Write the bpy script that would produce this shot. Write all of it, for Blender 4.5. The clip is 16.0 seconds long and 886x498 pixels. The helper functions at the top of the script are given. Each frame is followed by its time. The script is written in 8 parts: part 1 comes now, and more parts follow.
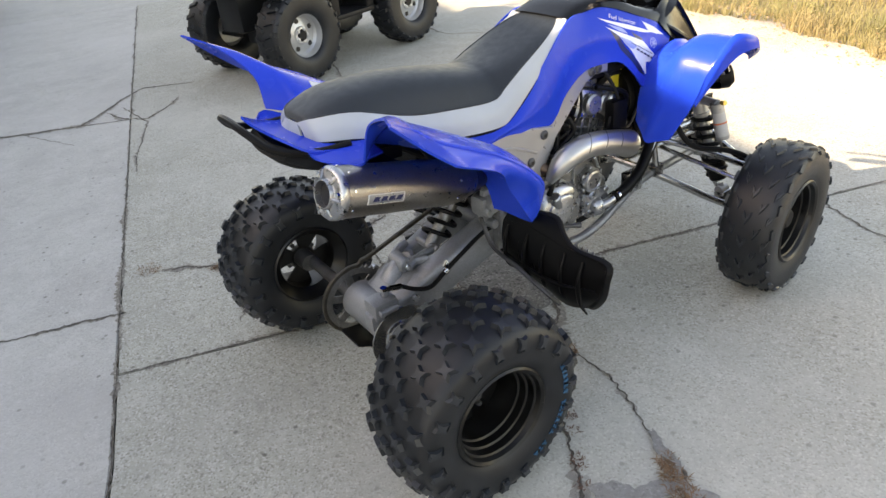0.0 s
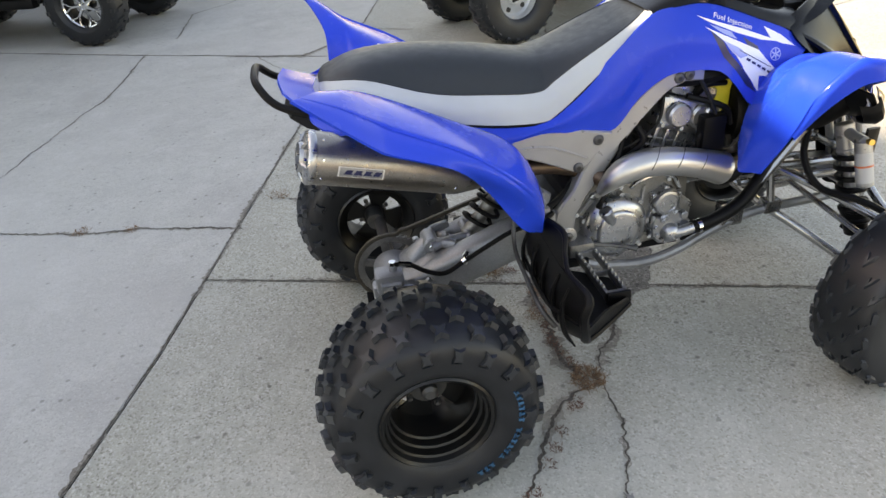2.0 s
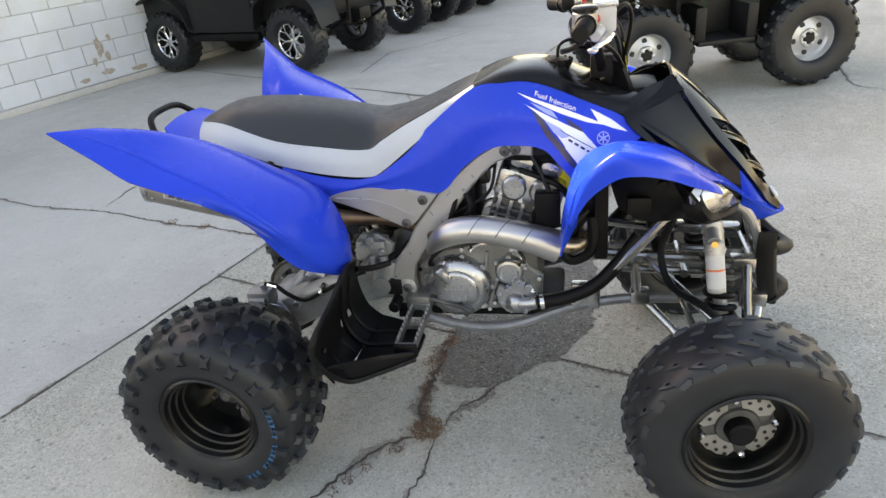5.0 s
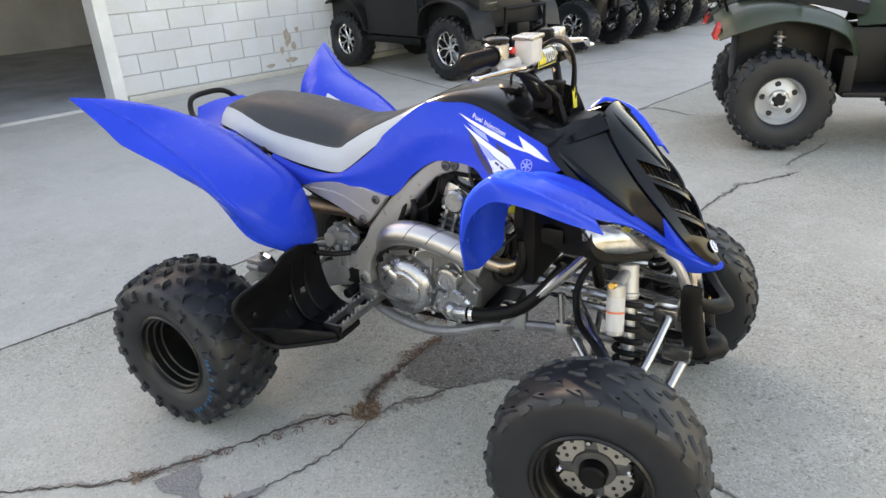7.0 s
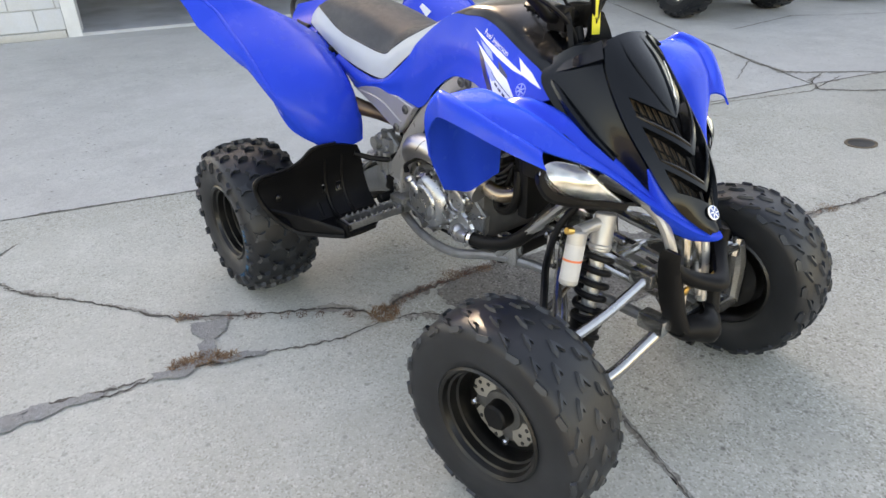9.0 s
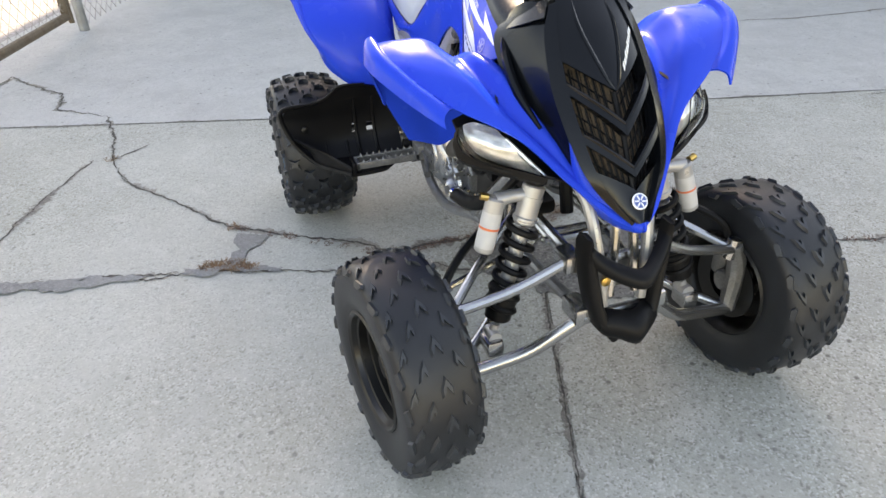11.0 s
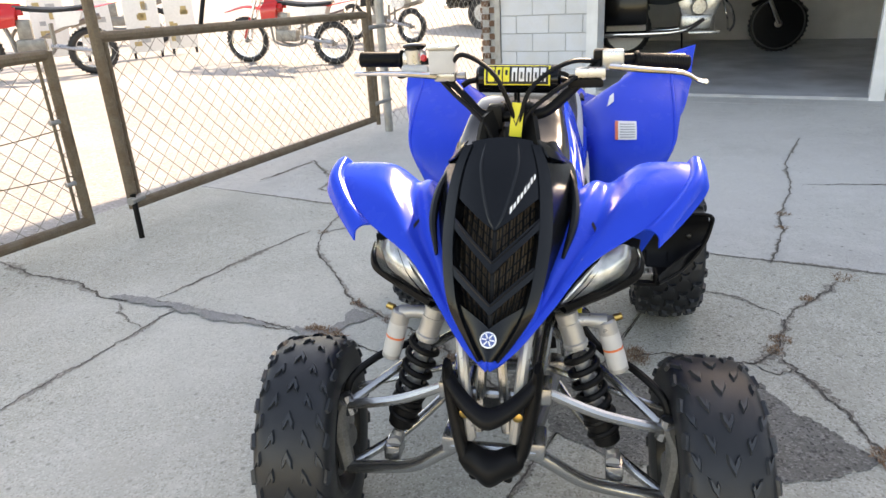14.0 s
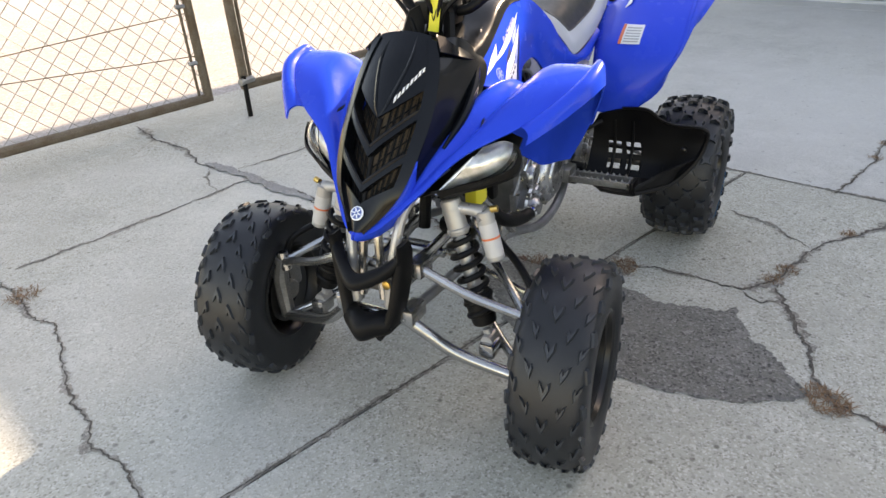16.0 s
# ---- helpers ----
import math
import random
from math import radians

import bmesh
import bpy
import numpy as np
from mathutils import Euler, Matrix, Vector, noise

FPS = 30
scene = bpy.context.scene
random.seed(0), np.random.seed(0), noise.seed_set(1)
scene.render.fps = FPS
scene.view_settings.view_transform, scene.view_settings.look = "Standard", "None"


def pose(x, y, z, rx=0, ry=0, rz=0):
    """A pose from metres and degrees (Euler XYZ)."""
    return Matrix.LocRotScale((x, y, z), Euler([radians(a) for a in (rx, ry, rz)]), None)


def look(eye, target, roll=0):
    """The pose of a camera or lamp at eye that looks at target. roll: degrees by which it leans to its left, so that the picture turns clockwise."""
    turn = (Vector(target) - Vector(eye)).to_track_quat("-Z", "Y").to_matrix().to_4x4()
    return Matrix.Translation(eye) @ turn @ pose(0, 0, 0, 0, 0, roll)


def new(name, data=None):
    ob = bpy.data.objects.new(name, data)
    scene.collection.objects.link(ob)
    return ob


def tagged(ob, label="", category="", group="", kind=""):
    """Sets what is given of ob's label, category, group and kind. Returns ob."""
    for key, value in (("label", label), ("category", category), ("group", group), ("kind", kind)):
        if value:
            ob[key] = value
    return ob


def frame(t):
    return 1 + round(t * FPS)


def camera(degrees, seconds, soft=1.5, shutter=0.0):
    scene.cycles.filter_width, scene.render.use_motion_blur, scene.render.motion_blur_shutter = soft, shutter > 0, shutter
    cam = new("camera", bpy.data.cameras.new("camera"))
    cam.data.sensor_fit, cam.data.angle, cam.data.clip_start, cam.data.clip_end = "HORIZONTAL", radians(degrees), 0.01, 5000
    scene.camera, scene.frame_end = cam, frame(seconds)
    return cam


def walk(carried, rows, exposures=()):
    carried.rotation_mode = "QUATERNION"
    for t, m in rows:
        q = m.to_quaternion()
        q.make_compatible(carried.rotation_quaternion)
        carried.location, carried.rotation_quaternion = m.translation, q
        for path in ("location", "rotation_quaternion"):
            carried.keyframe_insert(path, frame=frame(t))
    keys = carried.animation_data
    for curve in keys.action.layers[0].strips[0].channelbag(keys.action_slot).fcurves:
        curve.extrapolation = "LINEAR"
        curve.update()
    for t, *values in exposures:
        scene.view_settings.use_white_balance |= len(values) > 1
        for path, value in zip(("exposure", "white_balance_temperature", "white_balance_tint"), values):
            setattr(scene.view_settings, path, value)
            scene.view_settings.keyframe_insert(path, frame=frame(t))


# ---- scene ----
cam = camera(66.4, 16.0)
PATH = [
    (0, (-0.673, -1.472, 1.405), (0.263, -0.03, 0.384), -6.5),
    (0.5, (-0.573, -1.53, 1.397), (0.171, 0.023, 0.38), -6.5),
    (1, (-0.421, -1.525, 1.388), (0.102, 0.126, 0.386), -6.1),
    (1.5, (-0.272, -1.561, 1.377), (0.055, 0.13, 0.361), -6.8),
    (2, (-0.104, -1.627, 1.367), (0.172, 0.053, 0.318), -5.2),
    (2.5, (0.073, -1.634, 1.34), (0.291, 0.063, 0.303), -4.4),
    (3, (0.231, -1.612, 1.346), (0.292, 0.099, 0.311), -5.3),
    (3.5, (0.419, -1.679, 1.343), (0.31, 0.061, 0.362), -5.9),
    (4, (0.622, -1.745, 1.329), (0.331, 0.002, 0.4), -7.4),
    (4.5, (0.803, -1.736, 1.333), (0.431, 0.0, 0.411), -6.9),
    (5, (0.967, -1.756, 1.356), (0.55, -0.013, 0.467), -6.2),
    (5.2, (1.053, -1.769, 1.358), (0.596, -0.033, 0.476), -5.8),
    (7.3, (1.675, -1.607, 1.337), (0.656, -0.086, 0.532), -2.3),
    (7.5, (1.709, -1.565, 1.316), (0.615, -0.102, 0.501), -2.0),
    (8, (1.814, -1.456, 1.293), (0.596, -0.131, 0.42), -2.2),
    (8.5, (1.972, -1.345, 1.27), (0.647, -0.156, 0.359), -1.8),
    (9, (2.116, -1.264, 1.275), (0.731, -0.189, 0.314), -1.6),
    (9.5, (2.198, -1.116, 1.259), (0.733, -0.204, 0.247), -1.9),
    (10, (2.273, -0.979, 1.247), (0.747, -0.212, 0.207), -2.6),
    (12.3, (2.598, -0.342, 1.279), (0.853, -0.216, 0.311), -2.3),
    (12.5, (2.612, -0.286, 1.275), (0.844, -0.223, 0.343), -2.7),
    (13, (2.596, -0.149, 1.282), (0.786, -0.224, 0.432), -3.1),
    (13.5, (2.547, -0.005, 1.294), (0.716, -0.262, 0.532), -2.9),
    (14, (2.593, 0.189, 1.284), (0.781, -0.234, 0.551), -3.3),
    (14.5, (2.601, 0.345, 1.269), (0.843, -0.184, 0.476), -3.8),
    (15, (2.53, 0.509, 1.274), (0.82, -0.111, 0.441), -3.6),
    (15.5, (2.513, 0.664, 1.267), (0.88, -0.085, 0.389), -4.1),
    (16, (2.534, 0.844, 1.265), (1.011, -0.034, 0.311), -4.2),
]
walk(cam, [(t, look(eye, target, roll)) for t, eye, target, roll in PATH],
     [(0.0, 1.99, 10600, 18), (1.5, 1.97, 10600, 18), (2.6, 2.05, 10600, 18), (5.0, 2.13, 10600, 18), (8.0, 2.23, 10300, 18), (9.8, 2.25, 10200, 18), (12.5, 2.23, 9850, 18), (13.0, 2.06, 9850, 18), (16.0, 2.03, 10000, 18)])

# ---- light: low sun behind the building, the yard in its shade ----
SITE = -16.3                      # degrees by which the yard is turned against the quad
SC, SS = math.cos(radians(SITE)), math.sin(radians(SITE))


def site(u, v, z=0.0):
    """Yard coordinates (u away from the building, v along it) to world."""
    return Vector((u * SC - v * SS, u * SS + v * SC, z))


SITE_M = pose(0, 0, 0, 0, 0, SITE)
SUN_ELEV, SUN_AZ = 33.0, SITE - 5.0   # the light travels along +u
world = bpy.data.worlds.new("world")
scene.world = world
world.use_nodes = True
wn = world.node_tree
sky = wn.nodes.new("ShaderNodeTexSky")
sky.sky_type = "NISHITA"
sky.sun_disc = False
sky.sun_elevation = radians(SUN_ELEV)
sky.sun_rotation = radians(90 - (SUN_AZ + 180))
sky.air_density, sky.dust_density, sky.ozone_density = 1.0, 0.7, 0.6
bg = wn.nodes["Background"]
bg.inputs["Strength"].default_value = 0.15
wn.links.new(sky.outputs["Color"], bg.inputs["Color"])
sun = new("sun", bpy.data.lights.new("sun", "SUN"))
sun.data.energy, sun.data.angle, sun.data.color = 3.3, radians(0.6), (1.0, 0.972, 0.935)
az, el = radians(SUN_AZ), radians(SUN_ELEV)
sun.matrix_world = look((0, 0, 20), Vector((0, 0, 20)) + Vector((math.cos(az) * math.cos(el), math.sin(az) * math.cos(el), -math.sin(el))))

# ---- materials ----
def mat(name, color, rough=0.5, metal=0.0, coat=0.0, grain=0.0, grain_scale=60.0, vary=0.0, vary_scale=4.0, bump=0.0, bump_scale=200.0,
        bump_dist=0.002, spec=0.5, rough_vary=0.0, per_object=0.0, second=None, second_amount=0.5, second_scale=3.0, sheen=0.0):
    """A surface with fine grain, broad variation, an optional second tone in blotches, and relief."""
    m = bpy.data.materials.new(name)
    m.use_nodes = True
    nt = m.node_tree
    b = nt.nodes["Principled BSDF"]
    b.inputs["Roughness"].default_value = rough
    b.inputs["Metallic"].default_value = metal
    b.inputs["Coat Weight"].default_value = coat
    b.inputs["Coat Roughness"].default_value = 0.06
    b.inputs["Specular IOR Level"].default_value = spec
    b.inputs["Sheen Weight"].default_value = sheen
    b.inputs["Sheen Roughness"].default_value = 0.35
    geo = nt.nodes.new("ShaderNodeNewGeometry")
    pos = geo.outputs["Position"]

    def noise_tex(scale, detail=4.0):
        n = nt.nodes.new("ShaderNodeTexNoise")
        n.inputs["Scale"].default_value = scale
        n.inputs["Detail"].default_value = detail
        nt.links.new(pos, n.inputs["Vector"])
        return n.outputs["Fac"]

    def mix(a, bb, fac, kind="MIX"):
        n = nt.nodes.new("ShaderNodeMix")
        n.data_type, n.blend_type = "RGBA", kind
        for v, k in ((fac, 0), (a, 6), (bb, 7)):
            if hasattr(v, "links"):
                nt.links.new(v, n.inputs[k])
            else:
                n.inputs[k].default_value = v
        return n.outputs[2]

    def ramp(v, lo, hi, a=0.0, c=1.0):
        n = nt.nodes.new("ShaderNodeMapRange")
        for k, x in ((1, lo), (2, hi), (3, a), (4, c)):
            n.inputs[k].default_value = x
        nt.links.new(v, n.inputs[0])
        return n.outputs[0]

    col = (*color, 1.0)
    if second:
        col = mix(col, (*second, 1.0), ramp(noise_tex(second_scale, 6.0), 0.42, 0.68, 0.0, second_amount))
    if vary:
        col = mix(col, (0.0, 0.0, 0.0, 1.0), ramp(noise_tex(vary_scale), 0.3, 0.75, 0.0, vary))
    if grain:
        col = mix(col, (0.0, 0.0, 0.0, 1.0), ramp(noise_tex(grain_scale, 2.0), 0.35, 0.7, 0.0, grain))
    if per_object:
        info = nt.nodes.new("ShaderNodeObjectInfo")
        col = mix(col, (0.0, 0.0, 0.0, 1.0), ramp(info.outputs["Random"], 0, 1, 0.0, per_object))
    if hasattr(col, "links"):
        nt.links.new(col, b.inputs["Base Color"])
    else:
        b.inputs["Base Color"].default_value = col
    if rough_vary:
        nt.links.new(ramp(noise_tex(vary_scale * 6), 0.3, 0.7, max(0.02, rough - rough_vary), rough + rough_vary), b.inputs["Roughness"])
    if bump:
        n = nt.nodes.new("ShaderNodeBump")
        n.inputs["Strength"].default_value = bump
        n.inputs["Distance"].default_value = bump_dist
        nt.links.new(noise_tex(bump_scale, 3.0), n.inputs["Height"])
        nt.links.new(n.outputs["Normal"], b.inputs["Normal"])
    return m


def stone_mat(name, base, pebble_scale, dark, light, stain, bump, coarse=1.0):
    """Concrete or asphalt with visible aggregate, stains and pits."""
    m = bpy.data.materials.new(name)
    m.use_nodes = True
    nt = m.node_tree
    b = nt.nodes["Principled BSDF"]
    b.inputs["Roughness"].default_value = 0.85
    b.inputs["Specular IOR Level"].default_value = 0.3
    pos = nt.nodes.new("ShaderNodeNewGeometry").outputs["Position"]

    def tex(kind, scale, **kw):
        n = nt.nodes.new(kind)
        n.inputs["Scale"].default_value = scale
        for k, v in kw.items():
            n.inputs[k].default_value = v
        nt.links.new(pos, n.inputs["Vector"])
        return n

    def ramp(v, lo, hi, a, c):
        n = nt.nodes.new("ShaderNodeMapRange")
        for k, x in ((1, lo), (2, hi), (3, a), (4, c)):
            n.inputs[k].default_value = x
        nt.links.new(v, n.inputs[0])
        return n.outputs[0]

    def mix(a, c, fac):
        n = nt.nodes.new("ShaderNodeMix")
        n.data_type = "RGBA"
        for v, k in ((fac, 0), (a, 6), (c, 7)):
            if hasattr(v, "links"):
                nt.links.new(v, n.inputs[k])
            else:
                n.inputs[k].default_value = v
        return n.outputs[2]

    col = mix((*base, 1), (*stain, 1), ramp(tex("ShaderNodeTexNoise", 0.9, Detail=7.0).outputs["Fac"], 0.42, 0.7, 0.0, 0.55))
    col = mix(col, (*light, 1), ramp(tex("ShaderNodeTexNoise", 7.0, Detail=5.0).outputs["Fac"], 0.5, 0.8, 0.0, 0.5))
    col = mix(col, (*stain, 1), ramp(tex("ShaderNodeTexNoise", 2.6, Detail=9.0, Roughness=0.65).outputs["Fac"], 0.5, 0.66, 0.0, 0.7))
    col = mix(col, (*dark, 1), ramp(tex("ShaderNodeTexNoise", 26.0, Detail=6.0, Roughness=0.7).outputs["Fac"], 0.5, 0.72, 0.0, 0.38))
    col = mix(col, (*light, 1), ramp(tex("ShaderNodeTexNoise", 48.0, Detail=4.0).outputs["Fac"], 0.55, 0.75, 0.0, 0.5))
    vor = tex("ShaderNodeTexVoronoi", pebble_scale)
    sep = nt.nodes.new("ShaderNodeSeparateColor")
    nt.links.new(vor.outputs["Color"], sep.inputs[0])
    col = mix(col, (*dark, 1), ramp(sep.outputs[0], 0.72, 0.95, 0.0, 0.75 * coarse))
    col = mix(col, (*light, 1), ramp(sep.outputs[1], 0.75, 0.95, 0.0, 0.7 * coarse))
    fine = tex("ShaderNodeTexNoise", pebble_scale * 2.7, Detail=3.0).outputs["Fac"]
    col = mix(col, (*dark, 1), ramp(fine, 0.52, 0.75, 0.0, 0.55 * coarse))
    spots = tex("ShaderNodeTexVoronoi", pebble_scale * 0.16)
    col = mix(col, (*dark, 1), ramp(spots.outputs["Distance"], 0.05, 0.13, 0.25, 0.0))
    pits = tex("ShaderNodeTexVoronoi", 21.0)
    pick = nt.nodes.new("ShaderNodeSeparateColor")
    nt.links.new(pits.outputs["Color"], pick.inputs[0])
    many = nt.nodes.new("ShaderNodeMath")
    many.operation = "MULTIPLY"
    nt.links.new(ramp(pits.outputs["Distance"], 0.10, 0.19, 1.0, 0.0), many.inputs[0])
    nt.links.new(ramp(pick.outputs[2], 0.86, 0.97, 0.0, 0.7), many.inputs[1])
    col = mix(col, (dark[0] * .5, dark[1] * .5, dark[2] * .5, 1), many.outputs[0])
    col = mix(col, (*stain, 1), ramp(tex("ShaderNodeTexNoise", 3.1, Detail=8.0, Roughness=0.7).outputs["Fac"], 0.5, 0.66, 0.0, 0.6))
    col = mix(col, (*light, 1), ramp(tex("ShaderNodeTexNoise", 0.45, Detail=5.0).outputs["Fac"], 0.48, 0.62, 0.0, 0.4))
    nt.links.new(col, b.inputs["Base Color"])
    add = nt.nodes.new("ShaderNodeMath")
    add.operation = "ADD"
    nt.links.new(vor.outputs["Distance"], add.inputs[0])
    nt.links.new(fine, add.inputs[1])
    n = nt.nodes.new("ShaderNodeBump")
    n.inputs["Strength"].default_value = bump
    n.inputs["Distance"].default_value = 0.004
    nt.links.new(add.outputs[0], n.inputs["Height"])
    nt.links.new(n.outputs["Normal"], b.inputs["Normal"])
    return m


CONCRETE = stone_mat("concrete", (0.40, 0.398, 0.348), 185.0, (0.19, 0.178, 0.15), (0.57, 0.565, 0.52), (0.345, 0.338, 0.298), 0.22, 1.0)
CONCRETE_OLD = stone_mat("worn concrete", (0.455, 0.452, 0.424), 210.0, (0.28, 0.268, 0.248), (0.56, 0.552, 0.53), (0.375, 0.363, 0.345), 0.16, 0.6)
SPALL = stone_mat("spalled concrete", (0.27, 0.255, 0.225), 130.0, (0.11, 0.10, 0.085), (0.44, 0.42, 0.38), (0.19, 0.17, 0.145), 0.8)
ASPHALT = stone_mat("asphalt patch", (0.165, 0.161, 0.15), 150.0, (0.05, 0.047, 0.043), (0.32, 0.31, 0.29), (0.18, 0.17, 0.152), 0.8)
SAND = stone_mat("sunlit gravel", (0.32, 0.302, 0.290), 60.0, (0.21, 0.194, 0.180), (0.44, 0.42, 0.405), (0.285, 0.264, 0.248), 0.5)
SOIL = mat("crack dirt", (0.125, 0.112, 0.098), 0.95, grain=0.6, grain_scale=150, bump=0.8, bump_scale=120, bump_dist=0.006, second=(0.10, 0.08, 0.062), second_scale=9)
BLUE = mat("blue plastic", (0.0, 0.052, 0.57), 0.24, coat=0.12, spec=0.11, vary=0.12, vary_scale=3.0, rough_vary=0.06, bump=0.02, bump_scale=600, bump_dist=0.0005)
BLACK = mat("black plastic", (0.0035, 0.0045, 0.006), 0.20, coat=0.12, spec=0.22, rough_vary=0.05, vary=0.2, vary_scale=6)
BLACK_MATT = mat("matt black plastic", (0.005, 0.005, 0.0055), 0.45, spec=0.15, vary=0.3, vary_scale=9, bump=0.12, bump_scale=500, bump_dist=0.0006, second=(0.02, 0.019, 0.018), second_amount=0.3, second_scale=8)
SEAT_BLACK = mat("black seat vinyl", (0.018, 0.0245, 0.031), 0.46, spec=0.38, sheen=0.03, bump=0.3, bump_scale=900, bump_dist=0.0006, vary=0.2, vary_scale=8, rough_vary=0.07)
SEAT_GREY = mat("grey seat vinyl", (0.44, 0.485, 0.515), 0.45, bump=0.25, bump_scale=900, bump_dist=0.0006, vary=0.12, vary_scale=7)
RUBBER = mat("tyre rubber", (0.0085, 0.0102, 0.0130), 0.46, spec=0.45, vary=0.25, vary_scale=12, bump=0.25, bump_scale=260, bump_dist=0.0012, second=(0.018, 0.021, 0.026), second_amount=0.5, second_scale=14)
# Paler than the tyre body: light on the block tops put into the colour.
TREAD_LIT = mat("worn tread rubber, lit tops", (0.020, 0.0240, 0.0295), 0.42, spec=0.5, vary=0.2, vary_scale=20, bump=0.15, bump_scale=260, bump_dist=0.001)
RIM_BLACK = mat("black rim paint", (0.004, 0.004, 0.004), 0.36, coat=0.1, spec=0.35, rough_vary=0.06, second=(0.009, 0.009, 0.009), second_amount=0.3, second_scale=20)
ALU = mat("cast aluminium", (0.50, 0.51, 0.525), 0.30, metal=0.95, vary=0.30, vary_scale=11, rough_vary=0.06, bump=0.06, bump_scale=300, bump_dist=0.0004)
ALU_DULL = mat("dull cast aluminium", (0.30, 0.298, 0.292), 0.45, metal=0.8, vary=0.4, vary_scale=14, grain=0.25, grain_scale=200, bump=0.2, bump_scale=260, bump_dist=0.0008)
SILVER = mat("silver frame paint", (0.41, 0.405, 0.40), 0.34, metal=0.45, vary=0.2, vary_scale=7, rough_vary=0.08)
STEEL = mat("bare steel tube", (0.44, 0.44, 0.435), 0.22, metal=0.92, vary=0.14, vary_scale=9)
CHROME = mat("chrome", (0.75, 0.75, 0.74), 0.1, metal=1.0, vary=0.12, vary_scale=15)
TITAN = mat("brushed muffler metal", (0.40, 0.37, 0.34), 0.33, metal=0.95, vary=0.3, vary_scale=9, grain=0.2, grain_scale=400, rough_vary=0.08)
HEAT = mat("heat-tinted exhaust", (0.46, 0.42, 0.37), 0.3, metal=0.95, second=(0.30, 0.20, 0.12), second_amount=0.6, second_scale=9, rough_vary=0.1)
RUST = mat("rusty steel pipe", (0.17, 0.132, 0.092), 0.7, metal=0.2, second=(0.13, 0.085, 0.05), second_amount=0.8, second_scale=18, grain=0.3, grain_scale=160, bump=0.3, bump_scale=200)
GALV = mat("galvanised steel", (0.40, 0.41, 0.41), 0.5, metal=0.7, vary=0.3, vary_scale=12, second=(0.28, 0.27, 0.25), second_amount=0.5)
WHITE_PLATE = mat("white label", (0.75, 0.75, 0.74), 0.4, vary=0.1, vary_scale=30)
WHITE = mat("white decal", (0.78, 0.80, 0.84), 0.3, coat=0.3)
NAVY = mat("navy decal", (0.01, 0.014, 0.07), 0.3, coat=0.3)
LILAC = mat("pale blue decal", (0.28, 0.36, 0.72), 0.3, coat=0.3)
# Black of real print, and of flat discs painting the dark inside holes.
INK_HOLE_BLACK = mat("black print and hole shade", (0.012, 0.012, 0.014), 0.5)
RED = mat("red plastic", (0.55, 0.02, 0.02), 0.3, coat=0.4)
ORANGE = mat("orange print", (0.65, 0.14, 0.05), 0.45)
YELLOW = mat("yellow tag", (0.78, 0.68, 0.05), 0.5, vary=0.08)
CYAN = mat("blue tyre lettering", (0.013, 0.11, 0.22), 0.6, vary=0.4, vary_scale=40)
BRASS = mat("brass fitting", (0.6, 0.38, 0.12), 0.3, metal=1.0)
BLOCK = mat("white painted block", (0.60, 0.635, 0.68), 0.6, vary=0.12, vary_scale=2.2, grain=0.08, grain_scale=90, bump=0.35, bump_scale=120, bump_dist=0.002, per_object=0.07, second=(0.58, 0.58, 0.56), second_amount=0.5, second_scale=5)
MORTAR = mat("painted mortar", (0.45, 0.46, 0.46), 0.85, grain=0.3, grain_scale=90, bump=0.4)
BRICK = mat("brown brick", (0.23, 0.13, 0.085), 0.85, vary=0.35, vary_scale=9, grain=0.3, grain_scale=120, per_object=0.4, bump=0.4)
GARAGE_DARK = mat("garage interior wall", (0.66, 0.655, 0.645), 0.8, vary=0.3, vary_scale=1.5)
GARAGE_FLOOR = mat("garage floor paint", (0.52, 0.54, 0.565), 0.4, vary=0.35, vary_scale=1.4, second=(0.22, 0.23, 0.24), second_amount=0.6, second_scale=2.2)
OLIVE = mat("olive green plastic", (0.028, 0.045, 0.026), 0.36, coat=0.05, spec=0.3, vary=0.2, vary_scale=4)
DARKGREY = mat("dark grey plastic", (0.012, 0.0125, 0.0135), 0.42, spec=0.25, vary=0.25, vary_scale=4)
WHEEL_SILVER = mat("silver wheel paint", (0.55, 0.56, 0.57), 0.35, metal=0.6, vary=0.15, vary_scale=12)
DRYGRASS = mat("dry grass", (0.36, 0.29, 0.14), 0.85, second=(0.15, 0.19, 0.06), second_amount=0.9, second_scale=1.1, vary=0.3, vary_scale=9)
STRAW = mat("dead weed stems", (0.24, 0.145, 0.085), 0.9, second=(0.12, 0.07, 0.05), second_amount=0.7, second_scale=60)
FRAME_GREY = mat("grey painted frame tube", (0.25, 0.255, 0.262), 0.36, metal=0.5, vary=0.3, vary_scale=9, second=(0.16, 0.155, 0.15), second_amount=0.5, second_scale=30)
# Colour of dark parts; on the engine core it paints the shaded gaps.
DARK_CAST = mat("dark casting and gap shade", (0.13, 0.13, 0.13), 0.5, metal=0.6, vary=0.5, vary_scale=18, bump=0.2, bump_scale=260, bump_dist=0.0008)
CASTING = mat("grey sand casting", (0.34, 0.352, 0.365), 0.42, metal=0.5, vary=0.4, vary_scale=9, grain=0.15, grain_scale=220, bump=0.2, bump_scale=260, bump_dist=0.0008)
BRUSHED = mat("brushed aluminium", (0.56, 0.555, 0.55), 0.36, metal=0.95, vary=0.12, vary_scale=6)
